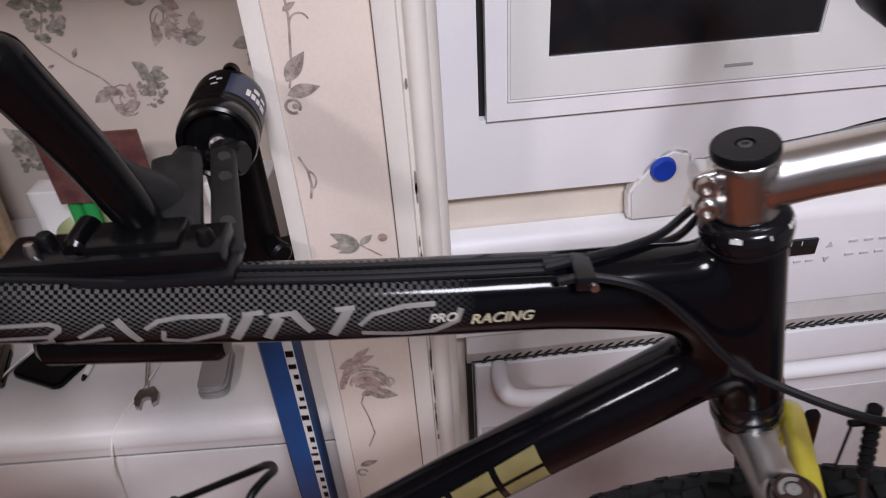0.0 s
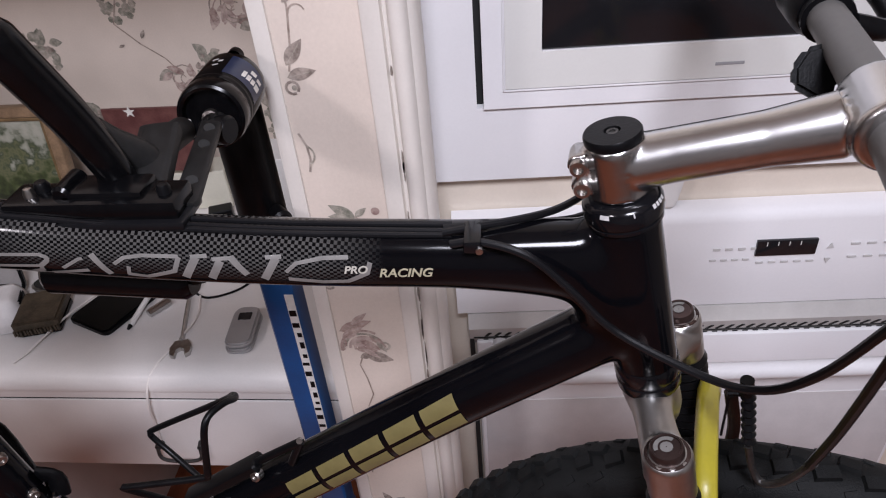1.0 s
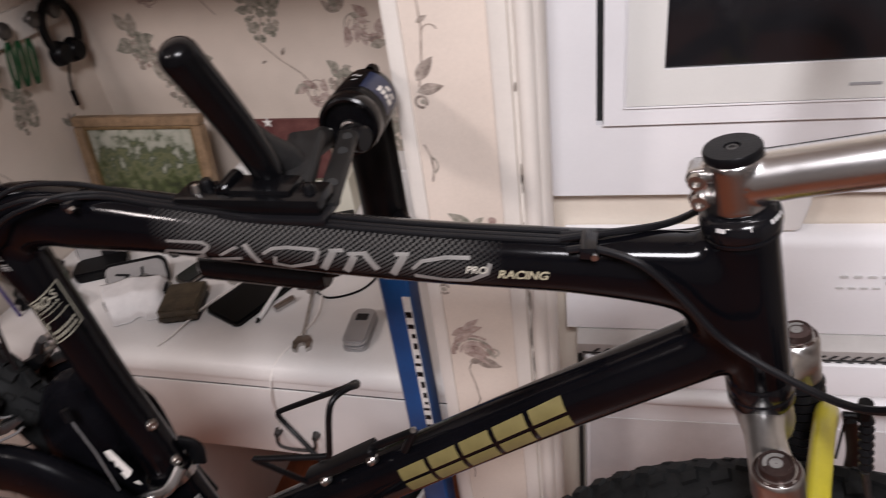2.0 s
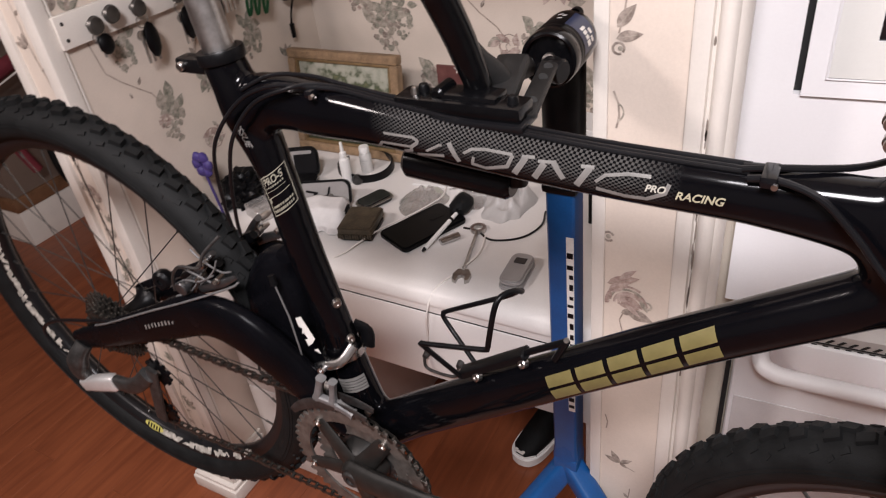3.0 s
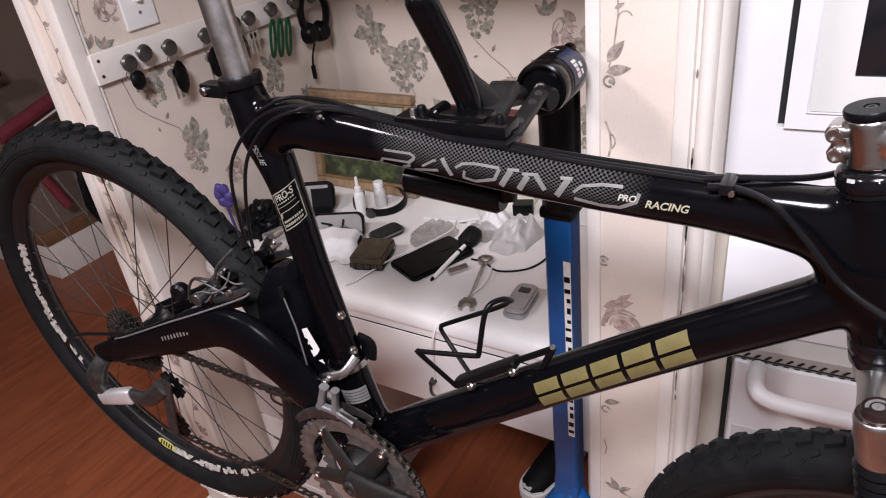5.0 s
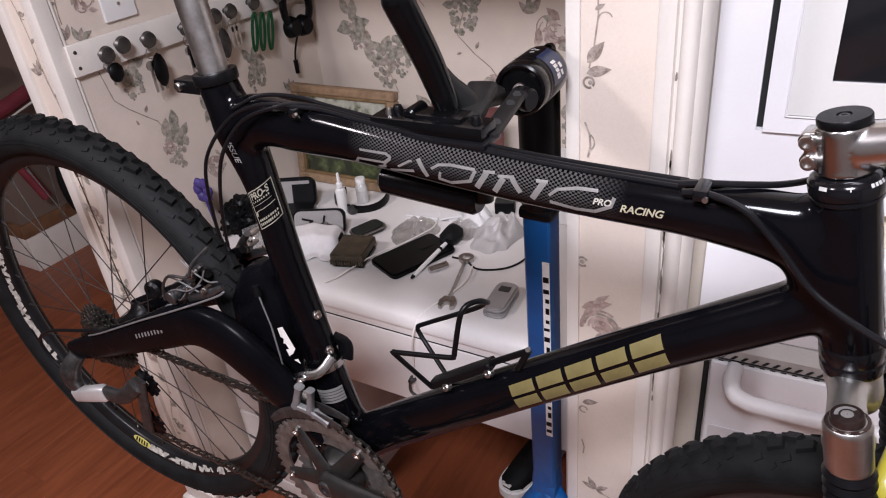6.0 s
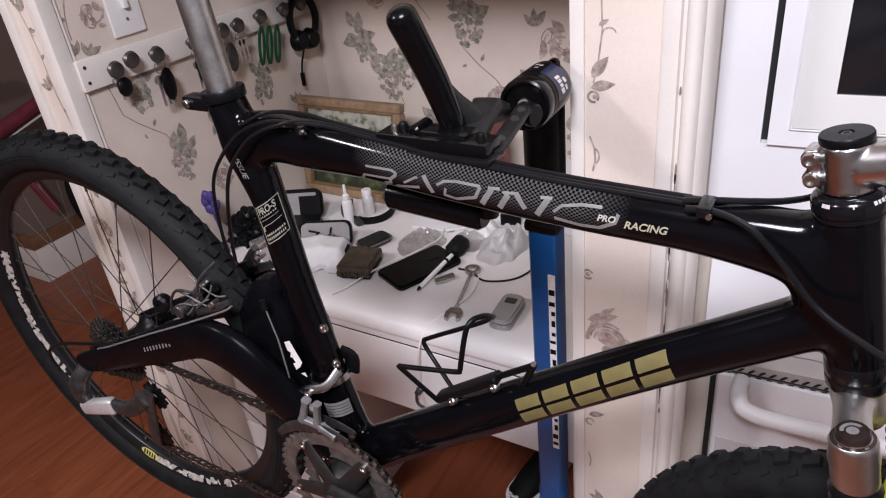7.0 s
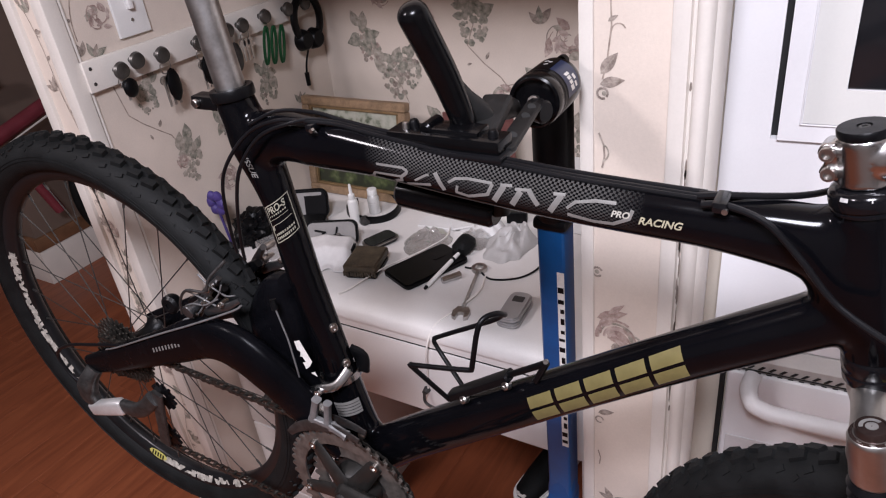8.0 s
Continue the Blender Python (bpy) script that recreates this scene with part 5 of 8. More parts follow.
tube(bm, smooth_path([on_seat(0.945) + Vector((-0.030, -0.040, 0.004)), on_seat(0.93) + Vector((-0.012, -0.042, -0.002)), on_seat(0.92) + Vector((-0.018, -0.044, -0.006))], 4), (0.007, 0.010), 12, True, 3)
tube(bm, smooth_path([on_seat(0.935) + Vector((-0.050, -0.036, 0.0)), on_seat(0.925) + Vector((-0.042, -0.040, -0.01))], 4), (0.006, 0.009), 12, True, 3)
part("fd_linkage", bm, M_ALU, FD, "dull silver linkage")
bm = bmesh.new()
tube(bm, smooth_path([on_seat(0.955) + Vector((-0.020, -0.036, -0.004)), on_seat(0.940) + Vector((-0.036, -0.040, -0.006)), on_seat(0.925) + Vector((-0.040, -0.044, -0.006)), on_seat(0.912) + Vector((-0.030, -0.046, -0.006))], 4), [(0.005 + 0.002 * math.sin(k * 0.5), 0.009) for k in range(13)], 14, True, 3)
for q, r in (((-0.028, -0.046, -0.014), 0.0045), ((-0.040, -0.048, -0.030), 0.0050), ((-0.020, -0.046, -0.040), 0.0040)):
    lathe(bm, on_seat(0.958) + Vector(q), (0.15, -1, 0.25), [(r, -0.006), (r, 0.003), (r * 0.8, 0.0045), (r * 0.4, 0.0045), (r * 0.4, 0.002), (0, 0.002)], 12)
for w0, w1, r in (((-0.206, 0.452, 0.968), (-0.220, 0.452, 0.933), 0.0056), ((-0.190, 0.452, 0.968), (-0.197, 0.452, 0.936), 0.0050), ((-0.220, 0.452, 0.934), (-0.190, 0.452, 0.932), 0.0054), ((-0.192, 0.452, 0.932), (-0.171, 0.452, 0.924), 0.0062)):
    w0, w1 = Vector(w0), Vector(w1)
    tube(bm, [w0, w0.lerp(w1, 0.2), w0.lerp(w1, 0.8), w1], [r, r * 0.8, r * 0.8, r], 12, True, 3)
part("mech_body", bm, M_BRIGHT, FD, "scratched silver derailleur body")
for yo in (-0.060, -0.046):
    bm = bmesh.new()
    arc = [BB + Vector((0.107 * math.cos(radians(w)), yo, 0.107 * math.sin(radians(w)))) for w in range(72, 140, 6)]
    tube(bm, arc, [(0.0011, 0.0045 + 0.004 * math.sin(math.pi * k / (len(arc) - 1))) for k in range(len(arc))], 10, True, 4)
    part("cage_plate", bm, M_DARKSTEEL, FD, "dull steel cage plate")
bm = bmesh.new()
tube(bm, smooth_path([on_seat(0.985) + Vector((0.016, 0.012, 0.004)), on_seat(0.982) + Vector((0.030, 0.014, 0.0)), on_seat(0.970) + Vector((0.027, 0.012, -0.008))], 4), (0.004, 0.009), 12, True, 3)
part("clamp_lug", bm, M_BLACK, FD, "black clamp lug")
bm = bmesh.new()
def seat_patch(bm, z, half, a0, a1, r):
    """A piece of the seat tube's skin, a0 to a1 degrees round from the near side."""
    e1 = d0.cross(Vector((0, 1, 0))).normalized()
    e2 = d0.cross(e1).normalized()
    e1, e2 = (e1 if e1.x > 0 else -e1), (e2 if e2.y < 0 else -e2)
    rows = []
    for k in range(13):
        w = radians(a0 + (a1 - a0) * k / 12)
        out = (e1 * math.sin(w) + e2 * math.cos(w)) * r
        rows.append([bm.verts.new(on_seat(z) + out + d0 * h) for h in (-half, half)])
    for p, q in zip(rows, rows[1:]):
        bm.faces.new((p[0], q[0], q[1], p[1]))


seat_patch(bm, 0.9215, 0.0105, -10, 72, 0.0240)
BAND = part("seat_tube_band", bm, M_SILVERPRINT, bike, "grey striped sticker on the seat tube")
for k in range(4):
    bm = bmesh.new()
    seat_patch(bm, 0.9150 + 0.0042 * k, 0.0004, -9, 71, 0.0243)
    part("band_stripe", bm, M_BLACK, BAND)

bm = bmesh.new()
tube(bm, [(-0.259, 0.474, 1.068), (-0.247, 0.470, 1.03), (-0.243, 0.468, 0.985), (-0.248, 0.472, 0.938)], 0.0010, 8)
part("derailleur_wire", bm, M_BRIGHT, bike, "bare steel cable")
bm = bmesh.new()
tube(bm, [(-0.262, 0.476, 1.078), (-0.2595, 0.474, 1.066)], 0.004, 10)
part("cable_stop", bm, M_BLACK, bike)
# cable guide bolts in front of the seat tube
for z in (1.034, 0.985):
    p = on_seat(z) + Vector((0.0225, -0.006, 0))
    bm = bmesh.new()
    lathe(bm, p, (0.8, -0.6, 0.1), [(0.0052, -0.003), (0.0052, 0.002), (0.004, 0.0038), (0.0022, 0.0038), (0.0022, 0.002), (0, 0.002)], 16)
    part("cage_bolt", bm, M_STEEL, bike, "hex bolt")
# bolts on the bottom of the seat tube
bm = bmesh.new()
lathe(bm, (-0.178, BY - 0.0275, 0.895), (0.1, -1, 0.2), [(0.005, -0.004), (0.005, 0.002), (0.003, 0.003), (0, 0.003)], 16)
part("pivot_bolt", bm, M_STEEL, bike, "bright pivot bolt")

# rear brake: two arms, pads, noodle
for s in (-1, 1):
    y = BY + s * 0.052
    bm = bmesh.new()
    tube(bm, smooth_path([(-0.402, y, 1.002), (-0.392, y - s * 0.003, 1.026), (-0.376, y - s * 0.006, 1.050), (-0.352, y - s * 0.010, 1.078), (-0.338, y - s * 0.014, 1.092)], 4), [(0.0045, 0.0085 - 0.0003 * k) for k in range(17)], 12, True, 3)
    BA = part("brake_arm", bm, M_BRAKE, bike, "dark alloy rear brake arm")
    bm = bmesh.new()
    tube(bm, smooth_path([(-0.412, y + s * 0.005, 1.008), (-0.400, y + s * 0.008, 1.030), (-0.384, y + s * 0.006, 1.036), (-0.366, y + s * 0.004, 1.050), (-0.350, y, 1.072)], 4), 0.0012, 8)
    part("brake_spring", bm, M_BRIGHT, BA, "bright bent spring")
    for px, pz, r, q in ((-0.403, 1.014, 0.0065, 0.010), (-0.378, 1.044, 0.0045, 0.012), (-0.352, 1.066, 0.0035, 0.010), (-0.342, 1.086, 0.0042, 0.009), (-0.324, 1.070, 0.0036, 0.010)):
        bm = bmesh.new()
        lathe(bm, (px, y, pz), (0.25, s, 0.15), [(0.0, -0.006), (r, -0.006), (r, q * 0.6), (r * 0.75, q * 0.65), (r * 0.75, q), (r * 0.45, q), (r * 0.4, q * 0.7), (0, q * 0.7)], 12)
        part("brake_bolt", bm, M_STEEL, BA, "silver hex bolt")
    bm = bmesh.new()
    tube(bm, [(-0.364, y - s * 0.002, 1.044), (-0.352, y, 1.052), (-0.318, y, 1.066), (-0.300, y - s * 0.004, 1.076)], [(0.003, 0.004), (0.004, 0.006), (0.003, 0.005), (0.002, 0.003)], 12, True, 4)
    part("brake_link", bm, M_BRAKE, BA, "dark brake link")
for s in (-1, 1):
    bm = bmesh.new()
    tube(bm, [(-0.345, BY + s * 0.030, 1.072), (-0.350, BY + s * 0.030, 1.068), (-0.412, BY + s * 0.030, 1.035), (-0.418, BY + s * 0.030, 1.032)], [(0.005, 0.005), (0.006, 0.0075), (0.006, 0.0075), (0.005, 0.005)], 12, True, 3)
    part("brake_pad", bm, M_BLACK, bike, "black brake pad")
    bm = bmesh.new()
    cyl(bm, (-0.376, BY + s * 0.028, 1.052), (-0.376, BY + s * 0.062, 1.052), 0.006, seg=14, bevel=0.001)
    cyl(bm, (-0.376, BY + s * 0.062, 1.052), (-0.376, BY + s * 0.068, 1.052), 0.0085, seg=14, bevel=0.001)
    part("pad_bolt", bm, M_BRAKE, bike, "dark pad bolt")
bm = bmesh.new()
tube(bm, smooth_path([(-0.305, 0.462, 1.128), (-0.325, 0.450, 1.108), (-0.335, 0.446, 1.090), (-0.365, 0.444, 1.086), (-0.388, 0.447, 1.064), (-0.398, 0.450, 1.040)], 4), 0.0018, 10)
part("brake_cable", bm, M_DARKSTEEL, bike, "dull brake cable noodle")
for pts in (
    [(-0.352, 0.456, 1.104), (-0.338, 0.455, 1.094), (-0.314, 0.455, 1.084), (-0.298, 0.456, 1.087)],
    [(-0.394, 0.452, 1.062), (-0.376, 0.450, 1.078), (-0.356, 0.450, 1.076), (-0.330, 0.451, 1.068)],
    [(-0.350, 0.452, 1.060), (-0.332, 0.450, 1.074), (-0.318, 0.451, 1.088), (-0.312, 0.453, 1.100)],
    [(-0.402, 0.451, 1.044), (-0.372, 0.449, 1.062), (-0.348, 0.449, 1.066), (-0.322, 0.450, 1.080)],
):
    bm = bmesh.new()
    tube(bm, smooth_path(pts, 4), 0.0010, 8)
    part("brake_wire", bm, M_BRIGHT, bike, "bright brake spring wire")
bm = bmesh.new()
tube(bm, smooth_path([(-0.284, 0.450, 1.081), (-0.298, 0.446, 1.072), (-0.378, 0.441, 1.034), (-0.45, 0.441, 1.000), (-0.56, 0.442, 0.946), (-0.60, 0.444, 0.928)], 4), 0.0013, 10)
part("shift_cable", bm, M_BRIGHT, bike, "grey cable along the swing arm")
bm = bmesh.new()
lathe(bm, (-0.422, 0.455, 1.045), (0.2, -1, 0.1), [(0.011, -0.008), (0.0125, -0.005), (0.0125, 0.003), (0.009, 0.006), (0.004, 0.006), (0.004, 0.004), (0, 0.004)], 22)
part("cable_pulley", bm, M_BLACK, bike, "black round cable guide")

# cables on the frame
def over_tube(y, lift):
    return [(x, y, z + lift) for x, z in ((0.19, 1.2605), (0.14, 1.2620), (0.09, 1.2640), (0.04, 1.2675), (-0.01, 1.2715), (-0.055, 1.277), (-0.10, 1.2825), (-0.14, 1.288))]


for y, lift, tail in (
    (0.501, 0.001, [(-0.165, 0.490, 1.293), (-0.195, 0.483, 1.294), (-0.235, 0.480, 1.279), (-0.271, 0.475, 1.245), (-0.290, 0.475, 1.211), (-0.300, 0.478, 1.159), (-0.305, 0.482, 1.128)]),
    (0.504, 0.002, [(-0.160, 0.494, 1.294), (-0.178, 0.484, 1.293), (-0.220, 0.479, 1.277), (-0.253, 0.474, 1.242), (-0.273, 0.475, 1.200), (-0.291, 0.480, 1.145), (-0.296, 0.482, 1.12)]),
    (0.510, 0.0025, [(-0.17, 0.506, 1.296), (-0.21, 0.500, 1.296), (-0.245, 0.493, 1.282)]),
):
    bm = bmesh.new()
    tube(bm, smooth_path(over_tube(y, lift - 0.0012) + tail, 5), 0.0020, 10)
    part("cable", bm, M_RUBBER2, bike, "black cable housing")
for pts in (
    [(0.185, 0.500, 1.263), (0.205, 0.503, 1.265), (0.232, 0.512, 1.264), (0.252, 0.524, 1.262), (0.270, 0.540, 1.262), (0.30, 0.556, 1.275), (0.35, 0.550, 1.300), (0.40, 0.535, 1.320)],
    [(0.185, 0.506, 1.262), (0.205, 0.508, 1.262), (0.235, 0.522, 1.254), (0.272, 0.550, 1.240), (0.298, 0.562, 1.256), (0.34, 0.548, 1.292), (0.39, 0.535, 1.315)],
    [(0.19, 0.490, 1.262), (0.207, 0.489, 1.264), (0.234, 0.483, 1.258), (0.258, 0.480, 1.236), (0.287, 0.475, 1.206), (0.334, 0.450, 1.195), (0.357, 0.430, 1.207), (0.371, 0.410, 1.240), (0.379, 0.390, 1.288), (0.385, 0.375, 1.33)],
):
    bm = bmesh.new()
    tube(bm, smooth_path(pts, 6), 0.0025, 10)
    part("cable", bm, M_RUBBER2, bike, "black cable housing")
for x, z in ((0.203, 1.2625), (-0.160, 1.288)):
    bm = bmesh.new()
    k = 0.75 if x > 0 else 0.6
    box(bm, (x - 0.007 * k, 0.484, z - 0.005 * k), (x + 0.007 * k, 0.507, z + 0.0065 * k), 0.0022, 2)
    CC = part("cable_clip", bm, M_GLOSS, bike, "small black cable clip")
    bm = bmesh.new()
    cyl(bm, (x + 0.004, 0.486, z - 0.001), (x + 0.004, 0.4825, z - 0.001), 0.0022, seg=10)
    part("clip_screw", bm, M_STEEL, CC)
# front brake: noodle, ribbed boot, arms
bm = bmesh.new()
tube(bm, smooth_path([(0.377, 0.470, 1.110), (0.384, 0.470, 1.086), (0.391, 0.465, 1.077), (0.399, 0.455, 1.094), (0.403, 0.440, 1.133)], 5), 0.0026, 10)
part("brake_noodle", bm, M_DARKSTEEL, bike, "bent metal brake noodle")
bm = bmesh.new()
tube(bm, smooth_path([(0.402, 0.442, 1.128), (0.400, 0.425, 1.18), (0.392, 0.400, 1.256), (0.388, 0.385, 1.31)], 5), 0.0029, 10)
part("cable", bm, M_RUBBER2, bike, "black cable housing")
bm = bmesh.new()
rows = []
for k in range(7):
    rows += [(0.0028, 0.007 * k), (0.0047, 0.007 * k + 0.0035)]
lathe(bm, (0.377, 0.470, 1.112), (-0.18, 0, 0.98), rows + [(0.003, 0.05)], 16)
part("cable_boot", bm, M_RUBBER2, bike, "ribbed black rubber boot")
bm = bmesh.new()
cyl(bm, (0.367, 0.470, 1.160), (0.3655, 0.470, 1.172), 0.0042, seg=12)
cyl(bm, (0.367, 0.472, 1.158), (0.356, 0.472, 1.158), 0.0022, seg=10)
tube(bm, [(0.3580, 0.472, 1.158), (0.3590, 0.472, 1.118)], 0.0009, 8)
part("cable_anchor", bm, M_BLACK, bike, "black cable anchor")
for s in (1, -1):
    bm = bmesh.new()
    a = FORK(0.04, 0.058 * s, -0.175)
    b = FORK(0.05, 0.045 * s, -0.06)
    tube(bm, smooth_path([a, FORK(0.05, 0.06 * s, -0.12), b], 4), (0.004, 0.005), 12, True, 3)
    part("front_brake_arm", bm, M_BLACK, bike, "black front brake arm")

# bottle cage
bm = bmesh.new()
pts = [(-0.053, 0.497, 0.985), (-0.077, 0.475, 1.038), (-0.079, 0.474, 1.043), (-0.072, 0.473, 1.045), (-0.012, 0.472, 1.059), (-0.005, 0.472, 1.063), (-0.003, 0.472, 1.071), (0.004, 0.475, 1.108), (0.008, 0.482, 1.119), (0.015, 0.495, 1.118), (0.016, 0.508, 1.108), (0.008, 0.520, 1.098), (-0.012, 0.530, 1.078), (-0.088, 0.545, 1.026), (-0.096, 0.545, 1.019), (-0.095, 0.545, 1.012), (-0.081, 0.540, 0.998), (-0.050, 0.524, 0.980)]
tube(bm, smooth_path(pts, 4), 0.0027, 12)
CG = part("bottle_cage", bm, M_BLACK, bike, "black wire bottle cage")
bm = bmesh.new()
dd = Vector((0.80, 0, 0.59)).normalized()
a, b = Vector((-0.055, BY - 0.006, 0.985)), Vector((0.020, BY - 0.006, 1.038))
tube(bm, [a, a.lerp(b, 0.02), a.lerp(b, 0.98), b], [(0.007, 0.003), (0.009, 0.005), (0.009, 0.005), (0.007, 0.003)], 12, True, 4)
a, b = Vector((0.016, BY - 0.006, 1.036)), Vector((0.062, BY - 0.012, 1.071))
tube(bm, [a, b], 0.0034, 12)
tube(bm, [b, b + Vector((-0.012, 0, -0.026))], 0.0034, 12)
part("cage_base", bm, M_BLACK, CG)
for p in ((0.018, BY - 0.014, 1.030), (-0.034, BY - 0.014, 0.993)):
    bm = bmesh.new()
    lathe(bm, p, (-0.3, -0.9, 0.4), [(0.0048, -0.004), (0.0048, 0.002), (0.0035, 0.0032), (0.002, 0.0032), (0.002, 0.002), (0, 0.002)], 14)
    part("cage_screw", bm, M_STEEL, CG)
bm = bmesh.new()
cyl(bm, (0.062, BY - 0.012, 1.073), (0.062, BY - 0.014, 1.074), 0.0025, seg=12)
part("cage_screw", bm, M_STEEL, CG)


# ---- prints on the frame ----
def decal(name, polys, mat, label, target=None, y0=0.40, lift=0.0006, cuts=3):
    """Flat outlines in x, z, laid on to the frame from the drive side."""
    bm = bmesh.new()
    for poly in polys:
        vs = [bm.verts.new((x, y0, z)) for x, z in poly]
        bm.faces.new(vs)
    bmesh.ops.triangulate(bm, faces=bm.faces[:])
    bmesh.ops.subdivide_edges(bm, edges=bm.edges[:], cuts=cuts, use_grid_fill=True)
    ob = part(name, bm, mat, FRAME, label)
    sw = ob.modifiers.new("lay", "SHRINKWRAP")
    sw.wrap_method, sw.target, sw.offset = "PROJECT", FRAME, lift
    sw.wrap_mode = "ABOVE_SURFACE"
    sw.use_project_x = sw.use_project_z = False
    sw.use_project_y, sw.use_positive_direction, sw.use_negative_direction = True, True, False
    return ob


def strokes(rows, place):
    """Thick line pieces: rows of (half width, points) in letter space, each piece one quad."""
    out = []
    for w, pts in rows:
        for (x0, y0), (x1, y1) in zip(pts, pts[1:]):
            d = Vector((x1 - x0, y1 - y0))
            L = d.length
            d /= L
            n = Vector((-d.y, d.x)) * w
            e = d * (w * 0.35)
            q = [Vector((x0, y0)) - e + n, Vector((x0, y0)) - e - n, Vector((x1, y1)) + e - n, Vector((x1, y1)) + e + n]
            out.append([place(p.x, p.y) for p in q])
    return out


# the long stencilled word: R A C I N (in two pieces) G, as strokes in units of the letters' height
WORD = [
    [(0.09, [(0.83, 0.94), (2.68, 0.98)]), (0.11, [(2.62, 0.97), (2.90, 0.84), (2.82, 0.68), (2.43, 0.38), (2.40, 0.15), (1.92, 0.0)]), (0.09, [(2.40, 0.40), (0.56, 0.33), (0.31, 0.04), (0.00, -0.08)])],
    [(0.10, [(2.72, -0.04), (4.37, 0.23)]), (0.08, [(3.35, 0.32), (4.17, 0.80), (4.33, 0.83)]), (0.17, [(4.78, 0.99), (5.22, 0.08)])],
    [(0.09, [(5.59, 0.61), (6.06, 0.91), (6.81, 1.02), (8.27, 1.00)]), (0.11, [(8.30, 0.95), (7.98, 0.32), (6.74, -0.05), (5.98, 0.08)]), (0.09, [(6.01, 0.09), (6.14, 0.48)])],
    [(0.09, [(8.80, 1.00), (9.43, 1.05)]), (0.18, [(8.97, 0.94), (8.35, 0.02)])],
    [(0.09, [(9.65, 0.91), (10.41, 0.98)]), (0.18, [(9.93, 0.81), (9.41, 0.0)]), (0.17, [(10.41, 0.98), (10.88, 0.27)]), (0.09, [(11.79, 1.03), (12.38, 1.07)]), (0.18, [(12.18, 0.99), (11.57, 0.05)])],
    [(0.09, [(15.00, 1.10), (14.00, 1.05), (12.95, 0.82), (12.50, 0.42)]), (0.11, [(12.55, 0.05), (13.90, -0.08), (14.90, 0.0), (15.70, 0.45), (15.85, 0.90)])],
]
UNIT = 0.0155


def place(u, v):
    x = -0.1045 + u * UNIT
    return x, 1.2438 - 0.045 * (x + 0.066) + v * UNIT


for rows in WORD:
    decal("large_letter", strokes([(w * 0.88, pts) for w, pts in rows], place), M_SILVERPRINT, "large silver stencilled letter", cuts=2)


def text_mesh(word, size, m, mat, name, parent, label, wrap=True):
    cu = bpy.data.curves.new(name, "FONT")
    cu.body, cu.size, cu.shear, cu.offset = word, size, 0.28, 0.00022
    tmp = bpy.data.objects.new(name, cu)
    scene.collection.objects.link(tmp)
    me = bpy.data.meshes.new_from_object(tmp)
    bpy.data.objects.remove(tmp)
    bm = bmesh.new()
    bm.from_mesh(me)
    bmesh.ops.transform(bm, matrix=m, verts=bm.verts)
    bmesh.ops.triangulate(bm, faces=bm.faces[:])
    bmesh.ops.subdivide_edges(bm, edges=bm.edges[:], cuts=1)
    ob = part(name, bm, mat, parent, label)
    if wrap:
        sw = ob.modifiers.new("lay", "SHRINKWRAP")
        sw.wrap_method, sw.target, sw.offset, sw.wrap_mode = "PROJECT", FRAME, 0.0006, "ABOVE_SURFACE"
        sw.use_project_y, sw.use_positive_direction, sw.use_negative_direction = True, True, False
    return ob


text_mesh("RACING", 0.0086, Matrix.Translation((0.1455, 0.40, 1.2385)) @ Matrix.Rotation(radians(90), 4, "X"), M_WORDPRINT, "small_word", FRAME, "small tan word RACING")
# small script mark before it
text_mesh("PRO", 0.0074, Matrix.Translation((0.1245, 0.40, 1.2415)) @ Matrix.Rotation(radians(90), 4, "X"), M_CREAMPRINT, "script_mark", FRAME, "small cream word PRO")
# five broad gold blocks on the down tube
DT0, DT1 = Vector((0.046, 1.0120)), Vector((0.190, 1.1185))
ddir = (DT1 - DT0).normalized()
dn = Vector((-ddir.y, ddir.x))
for k in range(5):
    c0 = DT0 + (DT1 - DT0) * (k / 5 + 0.008)
    w = (DT1 - DT0).length / 5 * 0.86
    for v0, v1, a, b in ((-0.0130, -0.0016, 0.0, 1.0), (0.0016, 0.0130, 0.0, 1.0)):
        q = []
        for t, v in ((a, v0), (b, v0), (b, v1), (a, v1)):
            p = c0 + ddir * (t * w + v * 0.25) + dn * v
            q.append((p.x, p.y))
        decal("gold_block", [q], M_GOLD, "gold block on the down tube", cuts=2)
# pale framed sticker wrapped round the seat tube
M_STICKER = material("faded_sticker", (0.24, 0.228, 0.18), 0.5, vary=0.2, scale=150)
SEAT_D = (ST_A - ST_B).normalized()
SEAT_X = Vector((0.92, -0.39, 0))
SEAT_X = (SEAT_X - SEAT_D * SEAT_X.dot(SEAT_D)).normalized()
SEAT_Y = SEAT_D.cross(SEAT_X)
if SEAT_Y.y > 0:
    SEAT_Y = -SEAT_Y


def on_sticker(a, h):
    """a: degrees round the tube from its side that faces the room, h: metres above the sticker's foot."""
    w = radians(a)
    return on_seat(1.141) + Vector((0.007, 0, 0)) + SEAT_D * (h + 0.00012 * (a + 40)) + (SEAT_Y * math.cos(w) + SEAT_X * math.sin(w)) * 0.0235


def sticker_mesh(bm, label=""):
    ob = part("sticker_line", bm, M_STICKER, FRAME, label)
    sw = ob.modifiers.new("lay", "SHRINKWRAP")
    sw.wrap_method, sw.target, sw.offset, sw.wrap_mode = "NEAREST_SURFACEPOINT", FRAME, 0.0005, "ABOVE_SURFACE"
    return ob


